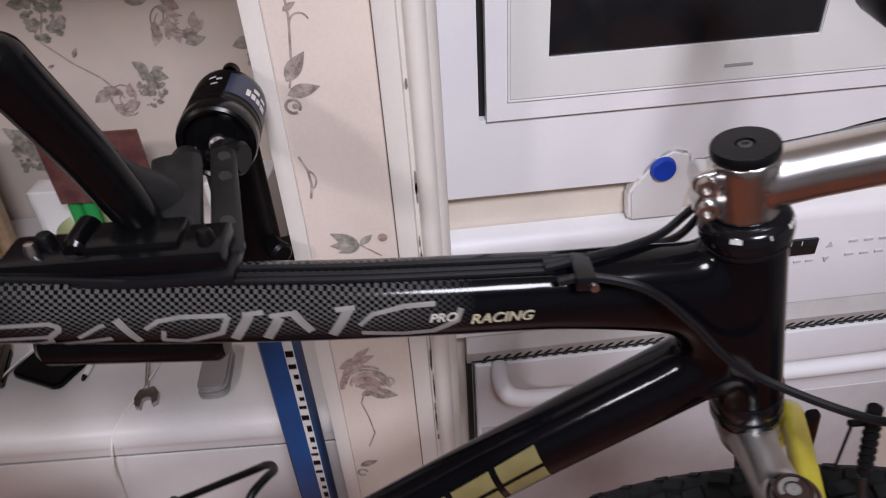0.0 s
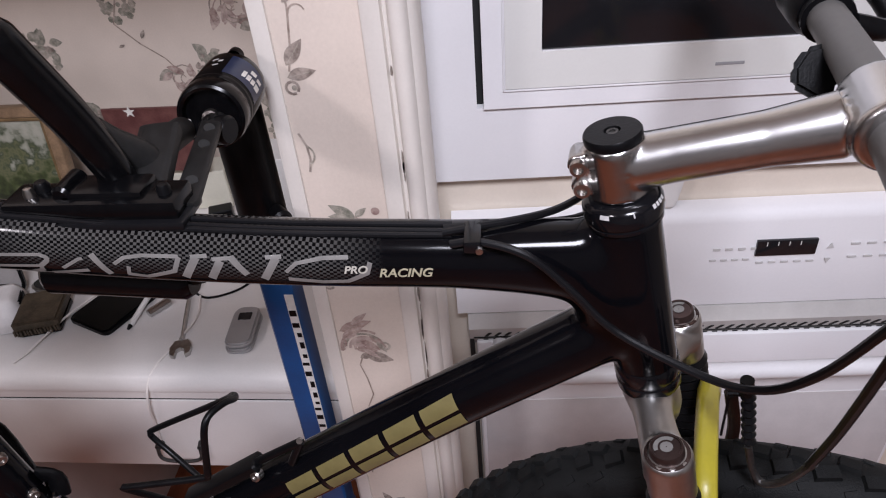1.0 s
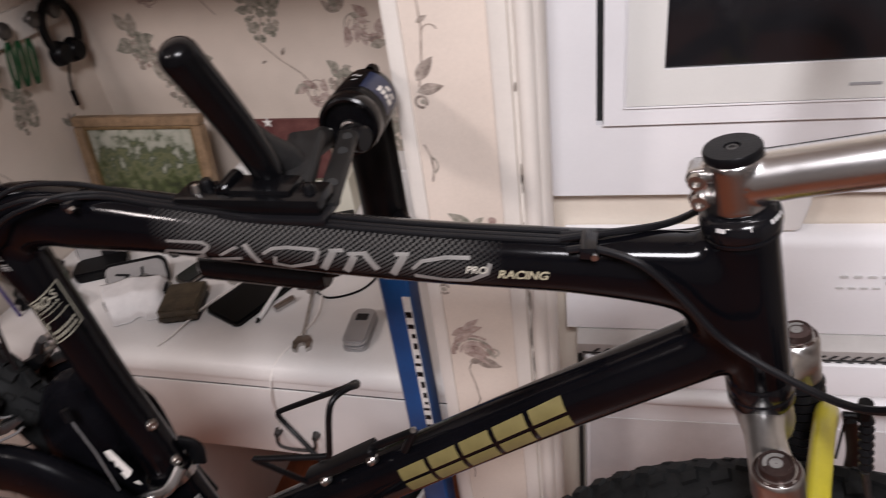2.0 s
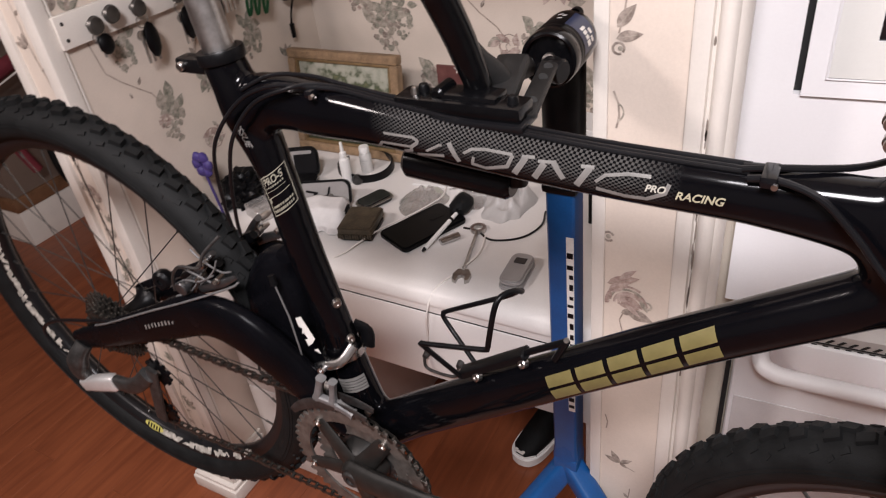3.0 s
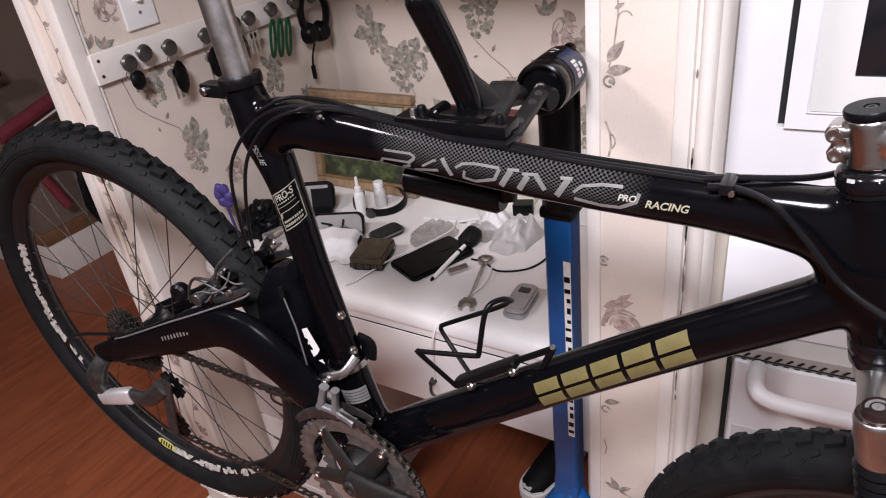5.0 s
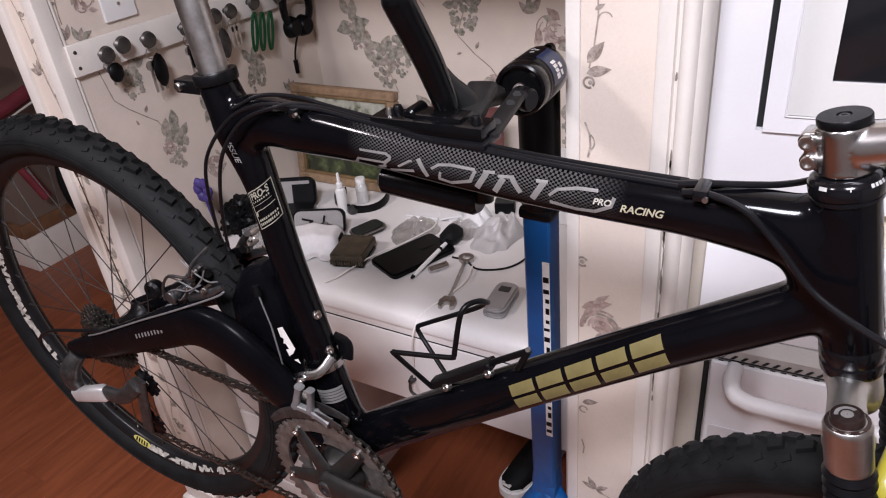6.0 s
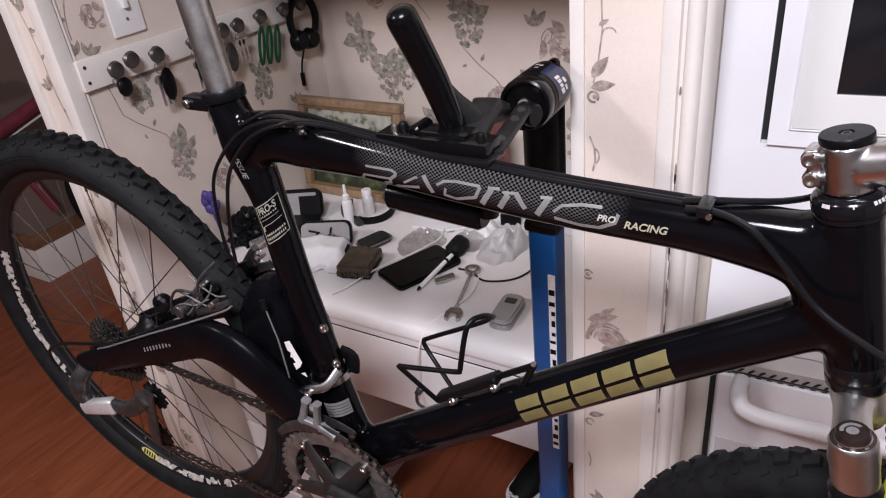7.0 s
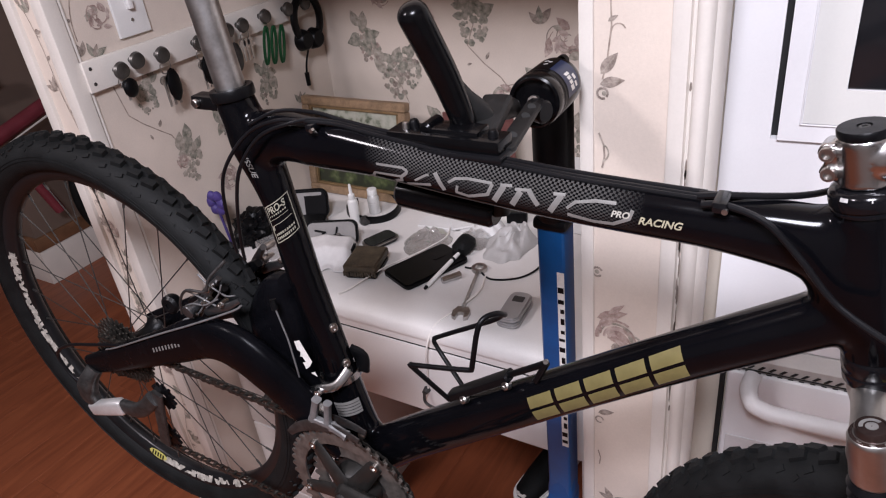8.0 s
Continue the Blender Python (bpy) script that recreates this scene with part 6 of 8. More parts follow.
A0, A1 = (6.0, 106.0)
for a0, a1, h0, h1 in ((A0, A1, 0.0425, 0.0437), (A0, A1, 0, 0.0012), (A0, A0 + 3, 0.0012, 0.0425), (A1 - 3, A1, 0.0012, 0.0425), (A0 + 3, 10, 0.0145, 0.0153), (10, 18, 0.0150, 0.0205), (18, A1 - 12, 0.0200, 0.0208), (0, A1 - 20, 0.0265, 0.0270)) + tuple((A0 + 9 + 9 * k, A0 + 15 + 9 * k, 0.0085, 0.0110) for k in range(9)) + tuple((A0 + 8 + 8 * k, A0 + 13 + 8 * k, 0.0035, 0.0065) for k in range(10)) + tuple((A0 + 8 + 9 * k, A0 + 13 + 9 * k, 0.0300, 0.0318) for k in range(8)):
    bm = bmesh.new()
    n = max(2, int((a1 - a0) / 6))
    lo = [bm.verts.new(on_sticker(a0 + (a1 - a0) * k / n, h0)) for k in range(n + 1)]
    hi = [bm.verts.new(on_sticker(a0 + (a1 - a0) * k / n, h1)) for k in range(n + 1)]
    for k in range(n):
        bm.faces.new((lo[k], lo[k + 1], hi[k + 1], hi[k]))
    sticker_mesh(bm, "pale cream sticker line")
cu = bpy.data.curves.new("sticker_word", "FONT")
cu.body, cu.size, cu.offset = "PRO-S", 0.0112, 0.0003
tmp = bpy.data.objects.new("sticker_word", cu)
scene.collection.objects.link(tmp)
me = bpy.data.meshes.new_from_object(tmp)
bpy.data.objects.remove(tmp)
bm = bmesh.new()
bm.from_mesh(me)
bmesh.ops.triangulate(bm, faces=bm.faces[:])
for v in bm.verts:
    v.co = on_sticker(A0 + 8 + v.co.x * 2350, 0.0338 + v.co.y * 0.95)
sticker_mesh(bm, "cream word PRO-S").name = "sticker_word"
text_mesh("ISSUE", 0.0100, Matrix(((0.27, 0.96, 0, -0.2620), (0, 0, -1, 0.40), (-0.96, 0.27, 0, 1.2470), (0, 0, 0, 1))), M_SILVERPRINT, "mast_word", FRAME, "small pale word ISSUE")
bm = bmesh.new()
for k in range(9):
    x = -0.478 + 0.0075 * k
    z = 0.962 + 0.0075 * k * 0.45
    q = [(x, z), (x + 0.0035, z + 0.0015), (x + 0.004, z + 0.0085), (x + 0.0005, z + 0.007)]
    bm.faces.new([bm.verts.new((a, BY - 0.058 - 0.0108, b)) for a, b in q])
part("arm_mark", bm, M_SILVERPRINT, bike, "small pale mark on the swing arm")

# ---- things on the desk ----
def blob(bm, c, size, seed, rough=0.35, freq=1.0, sub=3):
    r = bmesh.ops.create_icosphere(bm, subdivisions=sub, radius=1.0)
    for v in r["verts"]:
        n = v.co.normalized()
        k = 1 + rough * noise.noise(n * 1.7 * freq + Vector((seed, 0, 0))) + rough * 0.6 * noise.noise(n * 4.5 * freq + Vector((0, seed, 0)))
        v.co = Vector((c[0] + n.x * size[0] * k, c[1] + n.y * size[1] * k, max(c[2] + n.z * size[2] * k, DESK_Z + 0.001)))


def rounded_slab(bm, w, l, h, r, m):
    pts = []
    for cx, cy, a0 in ((w / 2 - r, l / 2 - r, 0), (-w / 2 + r, l / 2 - r, 90), (-w / 2 + r, -l / 2 + r, 180), (w / 2 - r, -l / 2 + r, 270)):
        for k in range(5):
            a = radians(a0 + 22.5 * k)
            pts.append((cx + r * math.cos(a), cy + r * math.sin(a)))
    vs = plate(bm, pts, h)
    es = [e for e in bm.edges if e.is_valid and all(v in vs for v in e.verts) and abs(e.verts[0].co.z - e.verts[1].co.z) < 1e-6]
    bmesh.ops.bevel(bm, geom=es, offset=min(h * 0.35, 0.003), segments=2, affect="EDGES")
    bmesh.ops.transform(bm, matrix=m, verts=bm.verts)


def flat_at(x, y, turn, z=0.0):
    return Matrix.Translation((x, y, DESK_Z + 0.0006 + z)) @ Matrix.Rotation(radians(turn), 4, "Z")


def flip_phone():
    t = thing("flip_phone", (-0.199, 0.948, DESK_Z), "closed silver flip phone with a small dark screen", "phone")
    m = flat_at(-0.199, 0.948, 4)
    s = material("silver_plastic", (0.38, 0.37, 0.37), 0.35, 0.4, vary=0.06)
    bm = bmesh.new()
    rounded_slab(bm, 0.043, 0.092, 0.010, 0.014, m)
    part("base", bm, s, t)
    bm = bmesh.new()
    rounded_slab(bm, 0.042, 0.089, 0.010, 0.015, m @ Matrix.Translation((0, 0.001, 0.0105)))
    lid = part("lid", bm, s, t, "silver lid")
    bm = bmesh.new()
    rounded_slab(bm, 0.021, 0.017, 0.001, 0.002, m @ Matrix.Translation((0, 0.020, 0.0205)))
    part("screen", bm, M_BLACKGLASS, lid, "small dark screen")


def wrench():
    t = thing("combination_wrench", (-0.31, 1.0, DESK_Z), "steel combination wrench lying on the desk", "wrench")
    a, b = Vector((-0.330, 1.060, DESK_Z + 0.004)), Vector((-0.292, 0.918, DESK_Z + 0.004))
    d = (b - a).normalized()
    bm = bmesh.new()
    tube(bm, [a + d * 0.012, a + d * 0.02, b - d * 0.018, b - d * 0.01], [(0.0065, 0.003), (0.0055, 0.0026), (0.0060, 0.0026), (0.009, 0.003)], 10, True, 3)
    part("shaft", bm, M_STEEL, t)
    bm = bmesh.new()
    lathe(bm, a + Vector((0, 0, -0.0035)), (0, 0, 1), [(0.009, 0), (0.0155, 0), (0.016, 0.004), (0.0155, 0.008), (0.009, 0.008)], 24, True)
    part("ring_end", bm, M_STEEL, t)
    bm = bmesh.new()
    n = Vector((-d.y, d.x, 0))
    pts = [(-0.010, -0.010), (0.004, -0.0165), (0.020, -0.015), (0.024, -0.008), (0.010, -0.006), (0.007, 0.0), (0.010, 0.006), (0.024, 0.008), (0.020, 0.015), (0.004, 0.0165), (-0.010, 0.010)]
    m = Matrix((d.to_4d(), n.to_4d(), (0, 0, 1, 0), (0, 0, 0, 1))).transposed()
    m.translation = Vector((b.x, b.y, DESK_Z + 0.0006))
    m[3][3] = 1
    plate(bm, pts, 0.0075, m)
    part("open_end", bm, M_STEEL, t)


def smartphone():
    t = thing("smartphone", (-0.44, 1.02, DESK_Z), "black smartphone in a matt case, face down", "phone")
    bm = bmesh.new()
    rounded_slab(bm, 0.092, 0.155, 0.012, 0.012, flat_at(-0.436, 1.028, -24))
    part("case", bm, M_BLACK, t)
    bm = bmesh.new()
    rounded_slab(bm, 0.014, 0.032, 0.0008, 0.006, flat_at(-0.424, 1.062, -24, 0.0122))
    part("lens_plate", bm, M_BLACK, t)
    bm = bmesh.new()
    blob(bm, (-0.392, 1.112, DESK_Z + 0.018), (0.020, 0.034, 0.018), 4, 0.25, 0.8)
    solid("black_pouch", bm, M_RUBBER, "small black fabric pouch beside the phone", "pouch")


def brush():
    t = thing("wooden_brush", (-0.56, 1.0, DESK_Z), "brown block brush with a dark row of bristles", "brush")
    m = flat_at(-0.553, 0.984, 15)
    br = material("brown_leather", (0.060, 0.045, 0.028), 0.55, vary=0.55, scale=60, bump=0.2, bump_scale=300)
    bm = bmesh.new()
    rounded_slab(bm, 0.072, 0.084, 0.018, 0.005, m @ Matrix.Translation((0, 0, 0.014)))
    part("block", bm, br, t)
    bm = bmesh.new()
    rounded_slab(bm, 0.067, 0.079, 0.012, 0.004, m)
    part("base", bm, M_BLACK, t)
    bm = bmesh.new()
    for k in range(14):
        x = -0.0355 + k * 0.0052
        box(bm, (x, -0.0445 - 0.0012 * (k % 3), 0.009), (x + 0.0028, -0.040, 0.019), 0, 1, m)
    tagged(part("bristle", bm, br, t), kind="stuff")


def cable_run(name, pts, r, mat, label):
    bm = bmesh.new()
    tube(bm, smooth_path(pts, 6), r, 8)
    return solid(name, bm, mat, label, "cable")


def bottle(x, y, h, r, turn):
    t = thing("spray_bottle", (x, y, DESK_Z), "small white plastic bottle with a pointed nozzle", "bottle", "small white bottles")
    bm = bmesh.new()
    lathe(bm, (x, y, DESK_Z + 0.0005), (0, 0, 1), [(0, 0), (r * 0.92, 0), (r, 0.003), (r, h * 0.52), (r * 0.9, h * 0.58), (r * 0.45, h * 0.62), (r * 0.45, h * 0.64), (0, h * 0.64)], 28)
    part("body", bm, M_WHITE2, t)
    bm = bmesh.new()
    lathe(bm, (x, y, DESK_Z + h * 0.64), (0, 0, 1), [(0, 0), (r * 0.62, 0), (r * 0.62, h * 0.10), (r * 0.34, h * 0.13), (r * 0.26, h * 0.33), (r * 0.18, h * 0.36), (0, h * 0.36)], 24)
    part("nozzle", bm, M_WHITE2, t, "white nozzle")


def picture():
    t = thing("picture_frame", (-0.77, 1.27, DESK_Z), "gilt wooden picture frame with a green landscape, standing on the desk", "picture")
    m = Matrix.Translation((-0.775, 1.268, DESK_Z + 0.001)) @ Matrix.Rotation(radians(-8), 4, "X")
    W, H = 0.31, 0.246
    b = 0.021
    for lo, hi in (((-W / 2, -0.012, 0), (W / 2, 0.012, b)), ((-W / 2, -0.012, H - b), (W / 2, 0.012, H)), ((-W / 2, -0.012, b), (-W / 2 + b, 0.012, H - b)), ((W / 2 - b, -0.012, b), (W / 2, 0.012, H - b))):
        bm = bmesh.new()
        box(bm, lo, hi, 0.005, 3, m)
        part("moulding", bm, M_GILT, t, "gilt wood moulding")
    for lo, hi in (((-W / 2 + b, -0.008, b), (W / 2 - b, 0.006, b + 0.007)), ((-W / 2 + b, -0.008, H - b - 0.007), (W / 2 - b, 0.006, H - b)), ((-W / 2 + b, -0.008, b + 0.007), (-W / 2 + b + 0.007, 0.006, H - b - 0.007)), ((W / 2 - b - 0.007, -0.008, b + 0.007), (W / 2 - b, 0.006, H - b - 0.007))):
        bm = bmesh.new()
        box(bm, lo, hi, 0.002, 2, m)
        part("inner_lip", bm, material("dark_gilt", (0.20, 0.13, 0.06), 0.5, 0.2, vary=0.3), t)
    pm = bpy.data.materials.new("painted_landscape")
    pm.use_nodes = True
    nt = pm.node_tree
    co = nt.nodes.new("ShaderNodeTexCoord")
    n = nt.nodes.new("ShaderNodeTexNoise")
    n.inputs["Scale"].default_value, n.inputs["Detail"].default_value = 42, 10
    sep = nt.nodes.new("ShaderNodeSeparateXYZ")
    nt.links.new(co.outputs["Object"], n.inputs["Vector"])
    nt.links.new(co.outputs["Object"], sep.inputs[0])
    ad = nt.nodes.new("ShaderNodeMath")
    ad.operation = "MULTIPLY_ADD"
    nt.links.new(sep.outputs["Z"], ad.inputs[0])
    ad.inputs[1].default_value = 3.0
    nt.links.new(n.outputs["Fac"], ad.inputs[2])
    ramp = nt.nodes.new("ShaderNodeValToRGB")
    els = ramp.color_ramp.elements
    els[0].position, els[0].color = 0.25, (0.03, 0.035, 0.02, 1)
    els[1].position, els[1].color = 0.85, (0.45, 0.45, 0.38, 1)
    for p, c in ((0.4, (0.07, 0.09, 0.035, 1)), (0.52, (0.16, 0.17, 0.09, 1)), (0.6, (0.07, 0.09, 0.05, 1)), (0.72, (0.36, 0.37, 0.3, 1))):
        e = els.new(p)
        e.color = c
    nt.links.new(ad.outputs[0], ramp.inputs[0])
    nt.links.new(ramp.outputs[0], nt.nodes["Principled BSDF"].inputs["Base Color"])
    nt.nodes["Principled BSDF"].inputs["Roughness"].default_value = 0.35
    bm = bmesh.new()
    box(bm, (-W / 2 + b, -0.002, b), (W / 2 - b, 0.004, H - b), 0, 1, m)
    part("painting", bm, pm, t, "green landscape painting")
    bm = bmesh.new()
    box(bm, (-0.02, 0.012, 0.02), (0.02, 0.018, 0.2), 0.002, 1, m @ Matrix.Translation((0, 0.04, -0.01)) @ Matrix.Rotation(radians(14), 4, "X"))
    part("easel_back", bm, M_WOODTRIM, t)


flip_phone()
wrench()
smartphone()
brush()
picture()
bottle(-0.703, 1.148, 0.100, 0.0125, 0)
# small clear vial inside the strap
t = thing("vial", (-0.689, 1.207, DESK_Z), "small clear vial with a white cap and printed label", "vial")
bm = bmesh.new()
lathe(bm, (-0.689, 1.207, DESK_Z + 0.0005), (0, 0, 1), [(0, 0), (0.0135, 0), (0.0142, 0.002), (0.0142, 0.040), (0.012, 0.045), (0.010, 0.048), (0, 0.048)], 28)
part("body", bm, M_VIAL, t)
bm = bmesh.new()
lathe(bm, (-0.689, 1.207, DESK_Z + 0.0485), (0, 0, 1), [(0, 0), (0.0118, 0), (0.0118, 0.013), (0.0108, 0.0145), (0, 0.0145)], 28)
part("cap", bm, M_WHITE2, t, "white ribbed cap")
for z, a0, a1 in ((0.030, 200, 330), (0.024, 215, 300)):
    bm = bmesh.new()
    ring = [(0.01445 * math.cos(radians(a)), 0.01445 * math.sin(radians(a))) for a in range(a0, a1, 10)]
    lo = [bm.verts.new((-0.689 + p, 1.207 + q, DESK_Z + z)) for p, q in ring]
    hi = [bm.verts.new((-0.689 + p, 1.207 + q, DESK_Z + z + 0.0028)) for p, q in ring]
    for k in range(len(ring) - 1):
        bm.faces.new((lo[k], lo[k + 1], hi[k + 1], hi[k]))
    part("label_line", bm, M_GREYPRINT, t)
M_CORDW = material("white_cord", (0.74, 0.70, 0.66), 0.45)
cable_run("white_cable", [(-0.552, 0.882, DESK_Z + 0.003), (-0.540, 0.905, DESK_Z + 0.004), (-0.528, 0.939, DESK_Z + 0.008), (-0.503, 0.990, DESK_Z + 0.016), (-0.474, 1.046, DESK_Z + 0.0165), (-0.456, 1.095, DESK_Z + 0.0165), (-0.452, 1.140, DESK_Z + 0.012), (-0.470, 1.190, DESK_Z + 0.006)], 0.0017, M_CORDW, "thin white charging cable across the desk")
cable_run("hanging_cord", [(-0.30, 1.03, DESK_Z + 0.012), (-0.29, 0.98, DESK_Z + 0.008), (-0.305, 0.92, DESK_Z + 0.004), (-0.325, 0.87, DESK_Z - 0.006), (-0.335, 0.848, DESK_Z - 0.05), (-0.345, 0.856, 0.65), (-0.36, 0.862, 0.575), (-0.40, 0.866, 0.545), (-0.46, 0.866, 0.545), (-0.52, 0.87, 0.55)], 0.0018, M_CORDW, "thin white cord hanging over the desk edge")
cable_run("black_cable", [(-0.36, 1.055, DESK_Z + 0.004), (-0.33, 1.055, DESK_Z + 0.003), (-0.29, 1.035, DESK_Z + 0.003), (-0.24, 1.06, DESK_Z + 0.003), (-0.22, 1.11, DESK_Z + 0.003), (-0.23, 1.16, DESK_Z + 0.004)], 0.002, M_RUBBER2, "thin black cable curled on the desk")
bm = bmesh.new()
PEN_A, PEN_B = Vector((-0.396, 0.955, DESK_Z + 0.0055)), Vector((-0.386, 1.078, DESK_Z + 0.018))
t = thing("marker_pen", PEN_A, "white marker pen with dark ends, leaning on the phone", "pen")
bm = bmesh.new()
cyl(bm, PEN_A.lerp(PEN_B, 0.07), PEN_A.lerp(PEN_B, 0.80), 0.0045, 0.0045, 16, 0.0006)
part("barrel", bm, M_WHITE2, t)
bm = bmesh.new()
cyl(bm, PEN_A, PEN_A.lerp(PEN_B, 0.068), 0.0022, 0.0040, 14, 0.0004)
part("tip", bm, M_BLACK, t, "black tip")
bm = bmesh.new()
cyl(bm, PEN_A.lerp(PEN_B, 0.802), PEN_A.lerp(PEN_B, 0.85), 0.0047, 0.0047, 14, 0.0004)
part("band", bm, M_BLACK, t, "black band")
bm = bmesh.new()
cyl(bm, PEN_A.lerp(PEN_B, 0.852), PEN_B, 0.0045, 0.0040, 14, 0.0006)
part("cap", bm, M_WHITE2, t)
bm = bmesh.new()
cyl(bm, (-0.376, 0.990, DESK_Z + 0.0075), (-0.353, 1.024, DESK_Z + 0.0075), 0.0072, 0.0072, 18, 0.0012)
solid("battery", bm, M_ALU, "small shiny metal cylinder on the desk", "battery")

M_BAG = material("thin_white_plastic", (0.54, 0.52, 0.505), 0.38, vary=0.08, scale=30, bump=0.15, bump_scale=60)
M_BAG.node_tree.nodes["Principled BSDF"].inputs["Transmission Weight"].default_value = 0.2
M_CLEAR = material("clear_crinkled_plastic", (0.72, 0.71, 0.70), 0.08, 0.75, vary=0.03, bump=0.8, bump_scale=70, spec=1.0)


def thin_film(m, share):
    """Lets most of the light straight through, as a thin clear sheet does."""
    nt = m.node_tree
    out = next(n for n in nt.nodes if n.type == "OUTPUT_MATERIAL")
    mix = nt.nodes.new("ShaderNodeMixShader")
    mix.inputs[0].default_value = share
    nt.links.new(nt.nodes.new("ShaderNodeBsdfTransparent").outputs[0], mix.inputs[1])
    nt.links.new(nt.nodes["Principled BSDF"].outputs[0], mix.inputs[2])
    nt.links.new(mix.outputs[0], out.inputs["Surface"])


thin_film(M_CLEAR, 0.45)


def crease(p, seed, freq, count):
    """Sharp folds running in several directions, 0 to 1."""
    rng = random.Random(seed)
    total = 0.0
    for k in range(count):
        a, ph = rng.uniform(0, math.pi), rng.random()
        f = freq * rng.uniform(0.6, 1.5)
        q = (p[0] * math.cos(a) + p[1] * math.sin(a)) * f + ph + 0.35 * noise.noise(Vector((p[0] * 14, p[1] * 14, seed + k)))
        total += abs((q % 1.0) - 0.5) * 2
    return total / count


def bag(name, c, size, tall, lean, seed, mat, label, freq, folds):
    """A slack bag on the desk: pleats run down from its gathered top, with sharp creases across them."""
    bm = bmesh.new()
    n, rings = 72, 22
    rows = []
    for r in range(rings + 1):
        q = r / rings
        row = []
        for k in range(n):
            a = 2 * math.pi * k / n
            wob = 1 + 0.22 * noise.noise(Vector((math.cos(a) * 1.3, math.sin(a) * 1.3, seed)))
            pleat = abs(((a / (2 * math.pi) * folds + 0.5 * noise.noise(Vector((math.cos(a), math.sin(a), seed + 5 + q)))) % 1.0) - 0.5) * 2
            s = q * (wob - 0.16 * pleat * q)
            x = c[0] + size[0] * s * math.cos(a) + lean[0] * (1 - q)
            y = c[1] + size[1] * s * math.sin(a) + lean[1] * (1 - q)
            z = tall * (1 - q ** 1.6) * (0.62 + 0.38 * pleat * min(1.0, 2.2 * q)) * (0.40 + 1.05 * crease((x, y), seed, freq, 5))
            row.append(bm.verts.new((x, y, DESK_Z + 0.0012 + max(0.0, z))))
        rows.append(row)
    for p, q in zip(rows, rows[1:]):
        for k in range(n):
            bm.faces.new((p[k], q[k], q[(k + 1) % n], p[(k + 1) % n]))
    low = [bm.verts.new((v.co.x, v.co.y, DESK_Z + 0.0006)) for v in rows[-1]]
    for k in range(n):
        bm.faces.new((rows[-1][k], low[k], low[(k + 1) % n], rows[-1][(k + 1) % n]))
    bm.faces.new(low[::-1])
    bmesh.ops.remove_doubles(bm, verts=bm.verts[:], dist=0.0002)
    return solid(name, bm, mat, label, "plastic bag", sharp=28)


bag("plastic_bag", (-0.316, 1.168, DESK_Z), (0.056, 0.078, 0.0), 0.050, (0.020, 0.030), 11, M_BAG, "crumpled white plastic bag on the desk", 30, 5)
bag("clear_bag", (-0.490, 1.120, DESK_Z), (0.056, 0.062, 0.0), 0.036, (0.0, 0.01), 23, M_CLEAR, "flat crinkled clear plastic bag on the desk", 34, 5)
bag("clear_wrapper", (-0.395, 1.165, DESK_Z), (0.045, 0.048, 0.0), 0.032, (0.0, 0.0), 31, M_CLEAR, "small crinkled clear plastic wrapper", 36, 5)
M_PAPER = material("white_paper", (0.70, 0.685, 0.67), 0.7, vary=0.04, scale=40)
for x, y, tn, w, l, z in ((-0.505, 1.205, 6, 0.095, 0.050, 0.0), (-0.420, 1.225, -28, 0.060, 0.085, 0.0), (-0.455, 1.215, 38, 0.050, 0.060, 0.006)):
    bm = bmesh.new()
    rounded_slab(bm, w, l, 0.005, 0.002, flat_at(x, y, tn, z))
    solid("folded_paper", bm, M_PAPER, "folded white paper sheet on the desk", "paper", "folded papers on the desk")
bag("white_tissue", (-0.385, 1.215, DESK_Z), (0.040, 0.040, 0.0), 0.055, (0.0, 0.0), 41, M_PAPER, "crumpled white tissue paper behind the phone", 24, 5)
# white cloth draped over the tray of the grey case
M_CLOTH = material("white_cotton", (0.66, 0.64, 0.63), 0.85, vary=0.06, scale=60, bump=0.25, bump_scale=500)
bm = bmesh.new()
NU, NV = 28, 22
rows = []
for j in range(NV + 1):
    v = j / NV
    row = []
    for i in range(NU + 1):
        u = i / NU
        back = Vector((-0.742, 1.000, 0)).lerp(Vector((-0.622, 1.047, 0)), u)
        front = Vector((-0.672, 0.925, 0)).lerp(Vector((-0.586, 0.957, 0)), u)
        p = back.lerp(front, v)
        fold = noise.noise(Vector((u * 3.2, v * 0.8, 4.0)))
        top = 0.034 + 0.004 * fold - 0.010 * abs(u - 0.5)
        drop = min(1.0, max(0.0, (v - 0.50) / 0.32))
        z = top * (1 - drop * drop * (3 - 2 * drop)) + 0.0022 + 0.0035 * drop * abs(math.sin(u * 9.5 + 1.2 * fold))
        side = min(1.0, max(0.0, (u - 0.86) / 0.14))
        z = z * (1 - 0.7 * side * side)
        p += Vector((0.36, -0.93, 0)) * (0.008 * drop * math.sin(u * 9.5 + 1.2 * fold))
        row.append(bm.verts.new((p.x, p.y, DESK_Z + max(z, 0.0012))))
    rows.append(row)
for a, b in zip(rows, rows[1:]):
    for k in range(NU):
        bm.faces.new((a[k], b[k], b[k + 1], a[k + 1]))
for f in bm.faces:
    f.smooth = True
cl = solid("white_cloth", bm, M_CLOTH, "white cloth draped over the tray of a grey case", "cloth")
th = cl.modifiers.new("thick", "SOLIDIFY")
th.thickness, th.offset = 0.0009, 1.0


